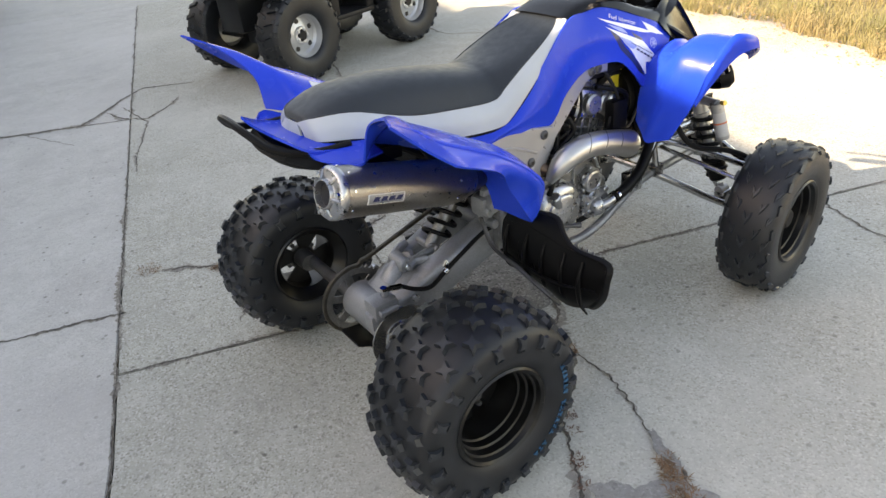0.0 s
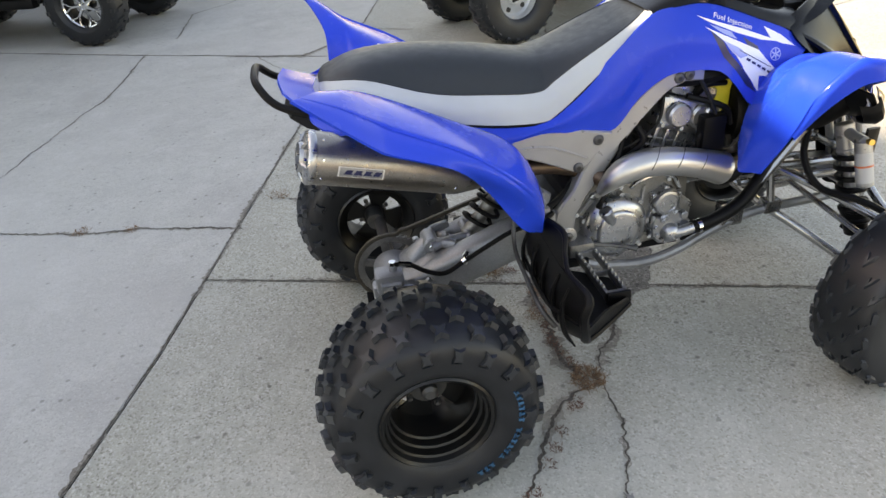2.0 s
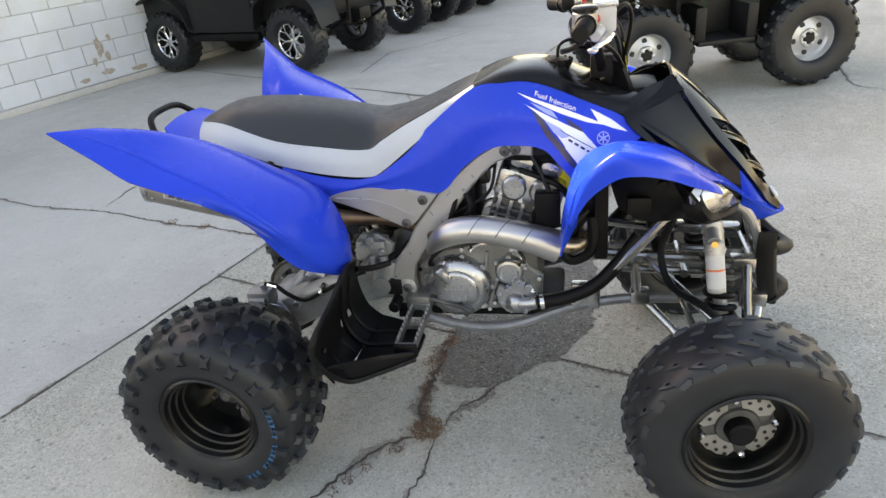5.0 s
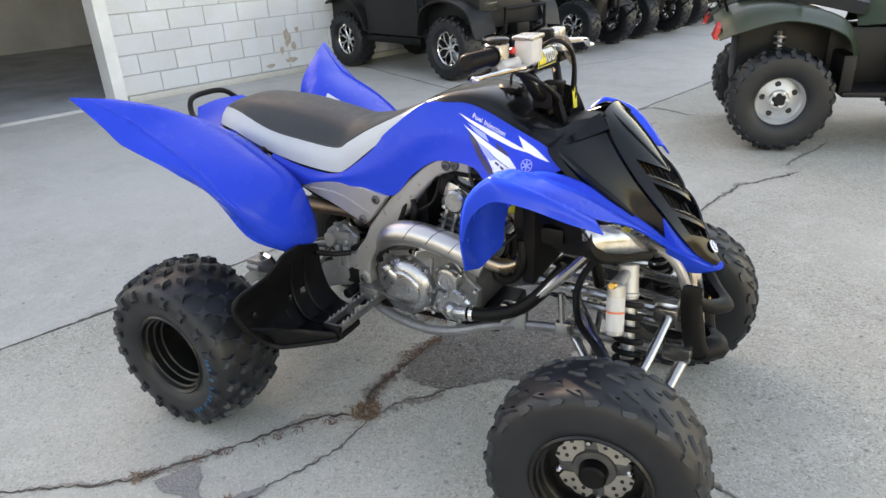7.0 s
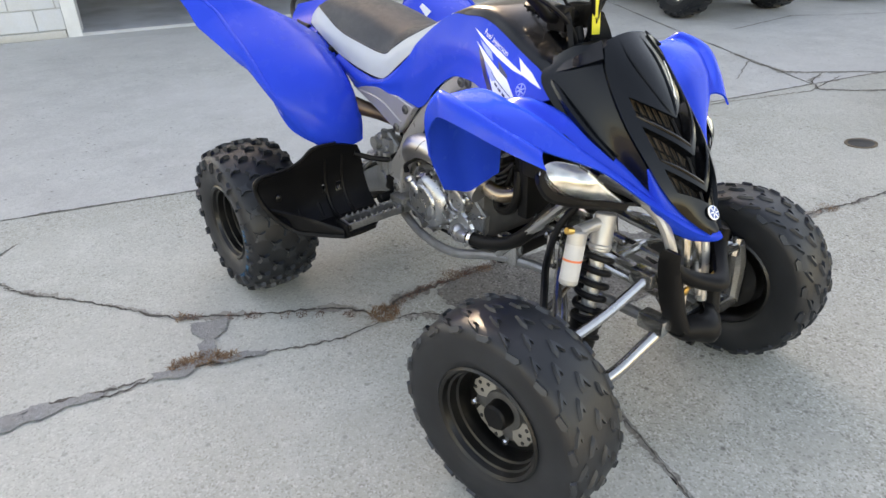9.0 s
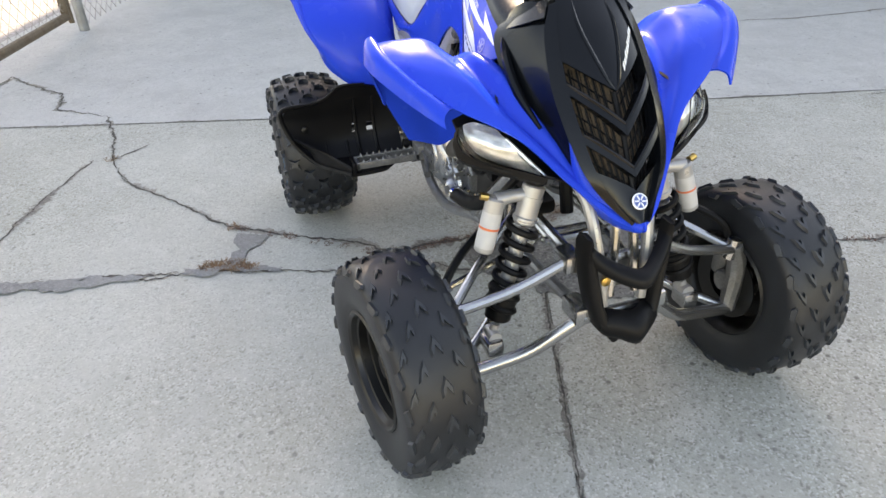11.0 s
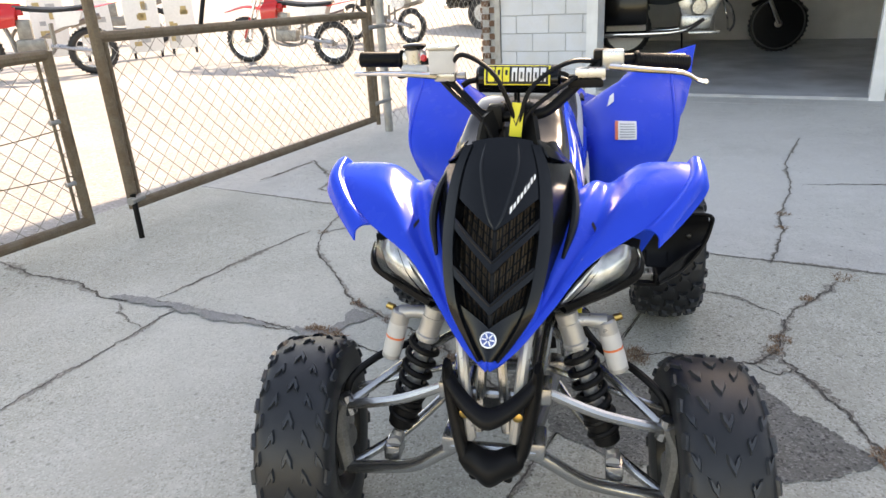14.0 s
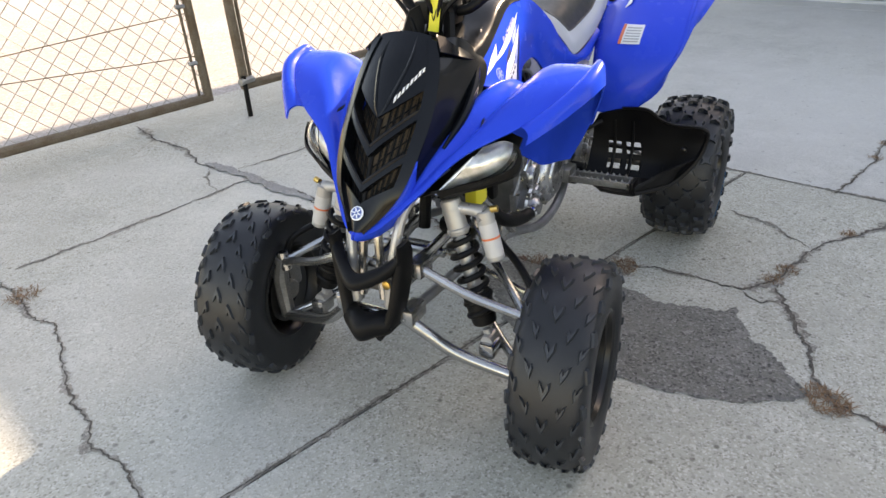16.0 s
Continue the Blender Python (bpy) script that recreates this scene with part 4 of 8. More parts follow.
def fender_tip(s):
    rows = [[(.925, .366, .715), (.928, .374, .714), (.931, .376, .711), (.932, .372, .706)],
            [(.953, .392, .813), (.960, .402, .822), (.966, .410, .814), (.970, .405, .782)],
            [(1.010, .401, .870), (1.014, .411, .882), (1.019, .422, .874), (1.022, .425, .832)],
            [(1.055, .400, .868), (1.046, .413, .888), (1.056, .430, .878), (1.066, .438, .845)],
            [(1.110, .392, .857), (1.114, .405, .868), (1.120, .420, .861), (1.124, .428, .833)],
            [(1.170, .352, .819), (1.176, .366, .828), (1.184, .379, .820), (1.188, .382, .795)],
            [(1.212, .298, .781), (1.224, .311, .784), (1.238, .326, .776), (1.252, .327, .757)]]
    return [thick(loft(rows, 40, 14), 0.005)]


both("fender_lip", fender_tip, BLUE)


# side panels of the tank
def side_panel_geo(s):
    pairs = [((.170, .158, .766), (.170, .150, .788)), ((.285, .164, .703), (.310, .150, .754)), ((.400, .166, .727), (.420, .150, .756)),
             ((.476, .166, .719), (.486, .146, .800)), ((.590, .150, .702), (.600, .136, .896)), ((.658, .141, .768), (.692, .116, .962)),
             ((.724, .140, .812), (.760, .108, .970)), ((.785, .146, .822), (.826, .108, .974)), ((.861, .158, .814), (.905, .118, .946)),
             ((.905, .173, .772), (.965, .127, .921)), ((.955, .175, .722), (1.02, .134, .899)), ((1.000, .172, .790), (1.112, .140, .842))]
    rows = []
    for b, t in pairs:
        b, t = Vector(b), Vector(t)
        mid = b.lerp(t, 0.5) + Vector((0, 0.012, 0))
        rows.append([b, b.lerp(t, 0.22) + Vector((0, 0.004, 0)), mid, b.lerp(t, 0.8) + Vector((0, 0.006, 0)), t])
    return loft(rows, 60, 14)


side_panels = both("side_panel", lambda s: [thick(side_panel_geo(s), 0.005)], BLUE, "blue tank side panel with white lightning decals")
_sv, _sf = side_panel_geo(1)
PANEL = BVHTree.FromPolygons([tuple(v) for v in _sv], _sf)


def on_panel(x, z, lift):
    hit = PANEL.ray_cast(Vector((x, 1.0, z)), Vector((0, -1, 0)))
    return Vector((x, (hit[0].y if hit[0] else 0.16) + 0.0025 + lift, z))


def decal(name, pts, material, lift, s, label=""):
    """A thin film laid on the side panel."""
    bm = bmesh.new()
    vs = [bm.verts.new((x, 0, z)) for x, z in pts]
    bm.faces.new(vs)
    bmesh.ops.triangulate(bm, faces=bm.faces[:])
    for _ in range(2):
        bmesh.ops.subdivide_edges(bm, edges=bm.edges[:], cuts=1, use_grid_fill=True)
    for v in bm.verts:
        v.co = on_panel(v.co.x, v.co.z, lift)
    bm.verts.index_update()
    geo = ([v.co.copy() for v in bm.verts], [tuple(v.index for v in f.verts) for f in bm.faces])
    bm.free()
    return ob_of(name, flip(geo, s), material, side_panels[0 if s < 0 else 1], label)


for s in (-1, 1):
    decal("decal_shade", [(.833, .913), (.865, .885), (.882, .855), (.913, .82), (.939, .784), (.958, .752), (.928, .774), (.899, .813), (.868, .848)], NAVY, 0.0006, s, "dark blue decal shadow")
    decal("decal_shade", [(.916, .889), (.955, .863), (.955, .848), (.968, .832), (.929, .864)], NAVY, 0.0006, s, "dark blue decal shadow")
    decal("bolt_decal", [(.801, .948), (.855, .928), (.916, .907), (.982, .880), (1.018, .865), (.969, .875), (.902, .899), (.835, .929)], WHITE, 0.0012, s, "thin white streak decal")
    decal("bolt_decal", [(.975, .905), (1.023, .879), (1.062, .849), (1.027, .859), (.995, .872), (1.010, .877)], WHITE, 0.0012, s, "white lightning decal")
    decal("bolt_decal", [(.832, .926), (.886, .904), (.900, .886), (.869, .900), (.849, .913)], LILAC, 0.0012, s, "pale blue streak decal")
    decal("bolt_decal", [(.821, .921), (.862, .901), (.916, .869), (.975, .827), (.958, .854), (.982, .827), (1.003, .805), (.995, .787), (.952, .795), (.963, .752), (.939, .787), (.915, .819), (.935, .812), (.926, .825), (.889, .856), (.865, .887), (.842, .906)], WHITE, 0.0012, s, "white lightning decal")
    decal("bolt_decal", [(.866, .886), (.905, .866), (.926, .846), (.908, .842), (.890, .856)], LILAC, 0.0020, s, "pale blue fading patch")
    for k in range(5):
        x, z = .924 + k * .0145, .842 - k * .0092
        decal("decal_bar", [(x, z), (x + .010, z - .006), (x + .008, z - .011), (x - .002, z - .005)], NAVY, 0.0024, s)
    decal("decal_bar", [(.905, .862), (.990, .812), (.990, .810), (.905, .860)], NAVY, 0.0024, s)
    ring = [(0.012 * math.cos(2 * math.pi * k / 24), 0.012 * math.sin(2 * math.pi * k / 24)) for k in range(24)]
    for r0, m_, lift in ((1.0, LILAC, 0.0006), (0.86, BLUE, 0.0011)):
        decal("emblem", [(1.005 + x * r0 * 1.25, 0.838 + z * r0 * 1.25) for x, z in ring], m_, lift, s, "round emblem")
    for k in range(6):
        a = math.pi * k / 3 + 0.5
        c, d = math.cos(a), math.sin(a)
        decal("emblem_bar", [(1.005 + 0.012 * c * q - 0.0016 * d * e, 0.838 + 0.012 * d * q + 0.0016 * c * e) for q, e in ((0.1, -1), (1, -1), (1, 1), (0.1, 1))], LILAC, 0.0016, s)
# readable words on the panels
for s in (-1, 1):
    cu = bpy.data.curves.new("words", "FONT")
    cu.body, cu.size, cu.shear = "Fuel Injection", 0.0185, 0.25
    tmp = new("words_tmp", cu)
    me = bpy.data.meshes.new_from_object(tmp)
    bpy.data.objects.remove(tmp)
    bm = bmesh.new()
    bm.from_mesh(me)
    bmesh.ops.triangulate(bm, faces=bm.faces[:])
    bmesh.ops.subdivide_edges(bm, edges=[e for e in bm.edges if e.calc_length() > .004], cuts=2)
    span = max(v.co.x for v in bm.verts)
    for v in bm.verts:
        x, z = v.co.x, v.co.y
        x = x if s < 0 else span - x
        q = on_panel(.842 + x * .98, (.940 if s < 0 else .936) - .385 * x + z * .95, .0035)
        v.co = Vector((q.x, q.y * s, q.z))
    bm.to_mesh(me)
    bm.free()
    o = new("fuel_words", me)
    me.materials.append(WHITE)
    o.parent = side_panels[0 if s < 0 else 1]
    o["label"] = "white printed words"

# silver panel and frame spar below the tank
spar = [(.835, .826), (.79, .838), (.735, .820), (.690, .793), (.626, .738), (.580, .694), (.545, .648), (.510, .600), (.488, .555), (.447, .505), (.432, .450), (.434, .402), (.428, .356), (.465, .343), (.510, .360), (.504, .385), (.497, .412), (.493, .445), (.500, .485), (.526, .528), (.576, .582), (.608, .619), (.640, .667), (.682, .720), (.711, .750), (.746, .777), (.786, .793), (.835, .790)]


def spar_geo(s):
    v, f = plate(spar, .128, .163, .005)
    v = [p - Vector((0, .024 * min(1.0, max(0.0, (p.x - .50) / .10)), 0)) for p in v]
    return [(v, f), lathe([(0, .026), (.004, .0255), (.0055, .023)], (.474, .162, .424), (0, 1, 0), 24)]


both("frame_spar", spar_geo, SILVER, "silver painted frame spar", 35)
cover = [(.278, .699), (.335, .722), (.401, .731), (.500, .722), (.585, .702), (.527, .630), (.497, .606), (.400, .652), (.315, .684)]
both("frame_cover", lambda s: [plate(cover, 0.148, 0.169, .004), sweep([(.31, .169, .698), (.42, .17, .69), (.52, .169, .645)], 0.004, 6, 8)], SILVER, "satin silver side cover", 35)
for s in (-1, 1):
    for x, z, y in ((.547, .690, .169), (.496, .624, .169), (.765, .806, .139), (.792, .810, .139), (.474, .424, .1672)):
        b = ob_of("bolt", [flip(lathe([(0, .013), (.002, .0138), (.005, .012), (.007, .008)], (x, y, z), (0, 1, 0), 16), s)], DARK_CAST, quad, "dark socket bolt")
        # Black hex on the solid head paints the shaded socket recess.
        ob_of("bolt_socket", [flip(lathe([(0, .006), (.0009, .006)], (x, y + .0068, z), (0, 1, 0), 6), s)], INK_HOLE_BLACK, b)

# seat: black top, grey flank
stations = [  # x, top z, upper seam (y, z), lower edge (y, z)
    (-.098, .886, (.030, .884), (.066, .850)), (-.075, .905, (.070, .897), (.108, .850)), (.010, .930, (.109, .897), (.138, .840)), (.146, .930, (.128, .853), (.150, .795)),
    (.275, .912, (.132, .832), (.153, .765)), (.40, .886, (.133, .820), (.155, .753)), (.446, .886, (.130, .842), (.153, .768)), (.51, .896, (.124, .878), (.148, .815)),
    (.592, .923, (.112, .916), (.136, .877)), (.650, .944, (.096, .942), (.122, .922)), (.695, .962, (.075, .961), (.110, .962))]
rows = []
for x, zt, (uy, uz), (ly, lz) in stations:
    rows.append([(x, -uy, uz), (x, -uy * .72, uz + (zt - uz) * .72), (x, -uy * .3, zt), (x, uy * .3, zt), (x, uy * .72, uz + (zt - uz) * .72), (x, uy, uz)])
seat = ob_of("seat", thick(loft(rows, 48, 24), 0.006), SEAT_BLACK, quad, "dark vinyl seat top")
for s in (-1, 1):
    rows = [[(x, uy, uz), (x, (uy + ly) / 2 + .006, (uz + lz) / 2 + .002), (x, ly, lz)] for x, zt, (uy, uz), (ly, lz) in stations]
    ob_of("seat_flank", flip(thick(loft(rows, 48, 8), 0.008), s), SEAT_GREY, seat, "light grey vinyl seat flank")
    ob_of("seat_seam", flip(sweep([(x, uy + .002, uz + .002) for x, zt, (uy, uz), (ly, lz) in stations], .0028, 6, 40), s), SEAT_BLACK, seat)
    ob_of("seat_edge", flip(sweep([(x, ly, lz - .003) for x, zt, (uy, uz), (ly, lz) in stations], .005, 6, 40), s), BLACK_MATT, seat)
rows = [[(-.098, -.032, .884), (-.103, 0, .887), (-.098, .032, .884)], [(-.104, -.052, .862), (-.114, 0, .866), (-.104, .052, .862)], [(-.106, -.068, .846), (-.120, 0, .846), (-.106, .068, .846)]]
ob_of("seat_back", thick(loft(rows, 6, 8), .006), SEAT_GREY, seat)

# tank top
rows = [[(x, -w, ze), (x, -w * .8, ze + (zc - ze) * .75), (x, 0, zc), (x, w * .8, ze + (zc - ze) * .75), (x, w, ze)] for x, w, ze, zc in
        ((.69, .105, .958, .968), (.75, .110, .968, .992), (.81, .112, .972, 1.0), (.86, .115, .962, .998), (.91, .122, .944, .985), (.97, .13, .918, .955), (1.03, .136, .893, .935), (1.09, .135, .868, .925))]
tank = ob_of("tank_top", thick(loft(rows, 30, 20), .006), BLACK, quad, "glossy black tank cover")
ob_of("fuel_cap", [lathe([(0, .034), (.012, .034), (.016, .03), (.018, .01)], (.895, 0, .984), (0.2, 0, 1), 24), *[cyl((.895 + .033 * math.cos(k * .524), .033 * math.sin(k * .524), .985), (.897 + .033 * math.cos(k * .524), .033 * math.sin(k * .524), .999), .004, 6) for k in range(12)]], BLACK_MATT, tank, "ribbed black fuel cap")
ob_of("vent_hose", sweep([(.895, .0, 1.0), (.90, .0, 1.03), (.93, .01, 1.04), (.97, .015, 1.01), (1.0, .02, .96)], .004, 8, 20), BLACK_MATT, quad)

# tail: blue tongue, black tray, grab bar
rows = [[(.03, -.135, .835), (.03, 0, .850), (.03, .135, .835)], [(-.06, -.15, .84), (-.07, 0, .852), (-.06, .15, .84)], [(-.13, -.155, .856), (-.14, 0, .872), (-.13, .155, .856)], [(-.185, -.10, .893), (-.195, 0, .898), (-.185, .10, .893)]]
ob_of("tail_cover", thick(loft(rows, 14, 16), .006), BLUE, quad, "blue plastic tail cover behind the seat")
both("tail_wing", lambda s: [thick(loft([[(.03, .13, .838), (.02, .16, .830), (.02, .20, .820)], [(-.03, .135, .840), (-.04, .20, .830), (-.03, .225, .828)], [(-.09, .14, .846), (-.10, .22, .834), (-.062, .262, .838)], [(-.135, .14, .855), (-.130, .18, .845), (-.085, .258, .838)]], 14, 12), .005)], BLUE)
rows = [[(.10, -.15, .785), (.10, 0, .765), (.10, .15, .785)], [(-.05, -.16, .808), (-.05, 0, .772), (-.05, .16, .808)], [(-.12, -.14, .822), (-.13, 0, .795), (-.12, .14, .822)], [(-.17, -.105, .848), (-.18, 0, .842), (-.17, .105, .848)]]
ob_of("tail_tray", thick(loft(rows, 10, 10), .03), BLACK_MATT, quad, "black plastic tray under the tail")
ob_of("grab_bar", sweep([(-.03, -.145, .842), (-.12, -.14, .848), (-.20, -.115, .872), (-.238, -.075, .912), (-.243, 0, .921), (-.238, .075, .912), (-.20, .115, .872), (-.12, .14, .848), (-.03, .145, .842)], .0092, 10, 48), BLACK_MATT, quad, "black tubular grab bar")
ob_of("tail_light", box((-.172, -.04, .815), (-.160, .04, .832), None, .004), RED, quad, "red tail light")

# silencer
mA, mB = Vector((-.158, -.262, .802)), Vector((.235, -.222, .682))
ax = (mB - mA).normalized()
muf = ob_of("silencer", [lathe([(0, .048), (.004, .056), (.012, .0575), (.35, .0575), (.41, .040), (.415, .03)], mA, ax, 40)], TITAN, quad, "brushed metal silencer")
cap = ob_of("end_cap", [lathe([(-.015, .0285), (-.016, .0310), (-.013, .0325), (-.007, .0335), (-.005, .036), (-.004, .0500), (.000, .0560), (.004, .0588), (.014, .0592), (.016, .0580), (.004, .045), (.003, .0275)], mA, ax, 48, closed=True)], ALU, muf, "machined aluminium end cap")
capu = ax.orthogonal().normalized()
for k in range(6):
    r_ = Matrix.Rotation(2 * math.pi * (k + .3) / 6, 3, ax) @ capu
    ob_of("cap_web", sweep([mA + r_ * .033 - ax * .011, mA + r_ * .042 - ax * .007, mA + r_ * .052 - ax * .002], [.0035, .004, .003], 6, 8), ALU, cap)
# Black disc a little way in takes the place of the unlit pipe.
ob_of("outlet", lathe([(-.0006, .0280), (-.0012, .0280)], mA, ax, 28), INK_HOLE_BLACK, muf, "black disc painting the dark exhaust outlet")
e1 = ax.cross(Vector((0, 0, 1))).normalized()
e2 = e1.cross(ax).normalized()
for k in range(8):
    a = 2 * math.pi * k / 8 + .3
    d = e1 * math.cos(a) + e2 * math.sin(a)
    for pos in (.03, .335):
        ob_of("rivet", lathe([(0, .0035), (.002, .0025)], mA + ax * pos + d * .0572, d, 8), CHROME, muf)
for k in range(3):
    a = 2 * math.pi * k / 3 + .2
    d = e1 * math.cos(a) + e2 * math.sin(a)
    ob_of("cap_bolt", lathe([(0, .006), (.006, .006)], mA - ax * .004 + d * .046, -ax, 6), CHROME, muf)


def on_muffler(a, along, lift):
    d = e1 * math.cos(a) + e2 * math.sin(a)
    return mA + ax * along + d * (.0577 + lift)


def muf_patch(a0, a1, x0, x1, lift, name, material, label="", skew=0.0):
    v = [on_muffler(a0 + (a1 - a0) * i / 6, (x0 if j == 0 else x1) + skew * i / 6, lift) for i in range(7) for j in range(2)]
    return ob_of(name, thick((v, grid_faces(7, 2)), .0006), material, muf, label)


muf_patch(-.27, .13, .062, .162, .0006, "name_plate", WHITE_PLATE, "white name plate with dark bars")
muf_patch(-.24, .10, .065, .159, .0012, "plate_field", ALU)
for k in range(4):
    muf_patch(-.15, .02, .074 + k * .021, .088 + k * .021, .002, "plate_bar", NAVY, "", .006)
    if k < 3:
        muf_patch(-.15, -.10, .088 + k * .021, .093 + k * .021, .002, "plate_bar", NAVY)
ob_of("silencer_bracket", box((.0, -.22, .755), (.05, -.12, .795), None, .006), BLACK_MATT, quad)
ob_of("silencer_bracket", cyl((.14, -.23, .76), (.14, -.16, .80), .01, 10), BLACK_MATT, quad)

# exhaust pipe from the cylinder round to the silencer
ob_of("exhaust_pipe", sweep([mB, (.29, -.185, .652), (.36, -.135, .628), (.45, -.115, .612), (.54, -.130, .585), (.575, -.155, .565)], [.030, .026, .021, .021, .021, .021], 14, 28), BROWNED, quad, "heat-browned exhaust pipe")
SHIELD = [(.553, .178, .545, .012), (.580, .184, .578, .026), (.615, .188, .603, .034), (.66, .190, .614, .0355), (.71, .190, .613, .036), (.77, .188, .601, .037), (.83, .184, .583, .0385), (.893, .174, .556, .044)]
shield = ob_of("heat_shield", sweep([(x, -y, z) for x, y, z, r in SHIELD], [r for x, y, z, r in SHIELD], 20, 36), BRUSHED, quad, "curved aluminium exhaust heat shield")
for q in (.668, .738, .806):
    line = []
    for k in range(12):
        a = -.25 + k * .17
        x = q + .036 * (1 - a / 1.6)
        i = max(n for n in range(len(SHIELD) - 1) if SHIELD[n][0] <= x)
        w = (x - SHIELD[i][0]) / (SHIELD[i + 1][0] - SHIELD[i][0])
        y, z, r = (SHIELD[i][m] * (1 - w) + SHIELD[i + 1][m] * w for m in (1, 2, 3))
        line.append((x, -y - (r + .0004) * math.sin(a), z + (r + .0004) * math.cos(a)))
    ob_of("shield_seam", sweep(line, .0015, 5), DARK_CAST, shield)
ob_of("header_pipe", sweep([(.88, -.165, .565), (.93, -.15, .545), (.965, -.11, .56), (.955, -.06, .62), (.90, -.03, .67)], .021, 12, 20), HEAT, quad, "browned header pipe")

# engine
# Core and barrel coloured dark so that shade between the covers reads black.
eng = ob_of("engine", [box((.47, -.125, .35), (.84, .125, .55), None, .03), box((.42, -.11, .38), (.55, .11, .52), None, .02)], DARK_CAST, quad, "cast aluminium single-cylinder engine")
cyl_m = Matrix.Translation((.765, 0, .52)) @ pose(0, 0, 0, 0, 18, 0)
ob_of("cylinder", moved(box((-.075, -.09, .0), (.075, .09, .13), None, .015), cyl_m), DARK_CAST, eng, "grey cylinder barrel")
for k in range(5):
    ob_of("cooling_fin", moved(box((-.085, -.1, .02 + .02 * k), (.085, .1, .027 + .02 * k), None, .002), cyl_m), ALU_DULL, eng)
ob_of("cylinder_head", [moved(box((-.09, -.115, .13), (.09, .115, .22), None, .02), cyl_m), moved(box((-.07, -.10, .22), (.07, .10, .26), None, .02), cyl_m), moved(cyl((-.04, -.115, .18), (-.04, -.14, .18), .032, 16, None, .005), cyl_m), moved(cyl((.05, -.115, .20), (.05, -.135, .20), .02, 12, None, .004), cyl_m)], ALU, eng, "silver cylinder head")
for k in range(6):
    ob_of("head_bolt", moved(cyl((-.07 + .028 * k, -.112, .145 + .02 * (k % 2)), (-.07 + .028 * k, -.124, .145 + .02 * (k % 2)), .006, 6), cyl_m), CHROME, eng)
for s in (-1, 1):
    o = ob_of("clutch_cover", [flip(lathe([(0, .094), (.016, .093), (.028, .088), (.037, .078), (.042, .068), (.0435, .062), (.047, .060), (.050, .057), (.0515, .050), (.0525, 0.012)], (.615, .128, .418), (0, 1, 0), 44), s)], ALU, eng, "round polished engine cover")
    for k in range(6):
        ob_of("cover_emboss", flip(box((.581 + .0125 * k, .1795, .416), (.5895 + .0125 * k, .1815, .428), None, .0006), s), ALU, o)
    for k in range(9):
        a = 2 * math.pi * k / 9
        ob_of("cover_bolt", [flip(cyl((.615 + .094 * math.cos(a), .125, .418 + .094 * math.sin(a)), (.615 + .094 * math.cos(a), .148, .418 + .094 * math.sin(a)), .0075, 8), s)], ALU, o)
    ob_of("filter_cover", [flip(lathe([(0, .040), (.026, .039), (.034, .034), (.036, .027), (.0335, .025), (.034, .004)], (.760, .128, .470), (0, 1, 0), 24), s), *[flip(cyl((.760 + .040 * math.cos(q), .128, .470 + .040 * math.sin(q)), (.760 + .040 * math.cos(q), .152, .470 + .040 * math.sin(q)), .008, 10, None, .002), s) for q in (.4, 1.6, 2.6, 3.8, 5.2)]], ALU, eng, "small round filter cover")
    pump = [(.715, .405), (.728, .432), (.748, .424), (.775, .445), (.812, .428), (.838, .395), (.832, .352), (.79, .336), (.748, .340), (.722, .365)]
    ob_of("pump_cover", [flip(plate(pump, .112, .158, .007), s), flip(lathe([(0, .030), (.018, .028), (.030, .019), (.034, .006)], (.775, .150, .376), (0, 1, 0), 20), s), flip(sweep([(.775, .165, .376), (.80, .174, .382), (.832, .175, .388)], .0155, 12, 8), s), flip(cyl((.81, .150, .425), (.81, .168, .425), .011, 12, None, .002), s)], ALU, eng, "water pump cover with elbow outlet", 40)
    for x, z in ((.731, .398), (.738, .372), (.762, .350), (.800, .348), (.822, .370), (.750, .415)):
        ob_of("case_bolt", flip(cyl((x, .155, z), (x, .166, z), .0065, 8, None, .0015), s), ALU, eng)
    for k in range(5):
        ob_of("case_bolt", [flip(cyl((.68 + .035 * k, .125, .36 + .012 * (k % 2)), (.68 + .035 * k, .158, .36 + .012 * (k % 2)), .006, 6), s)], CHROME, eng)
    ob_of("radiator_hose", [flip(sweep([(.832, .175, .388), (.90, .166, .394), (.98, .155, .425), (1.04, .14, .48), (1.10, .12, .56)], .019, 12, 24), s)], BLACK_MATT, quad, "black rubber radiator hose")
    ob_of("hose_clamp", [flip(cyl((.842, .1755, .3885), (.853, .1745, .3895), .0215, 14), s)], CHROME, quad)
case = [(.50, .40), (.515, .345), (.60, .325), (.70, .335), (.80, .345), (.845, .385), (.85, .44), (.81, .475), (.775, .535), (.70, .555), (.63, .535), (.545, .52), (.50, .47)]
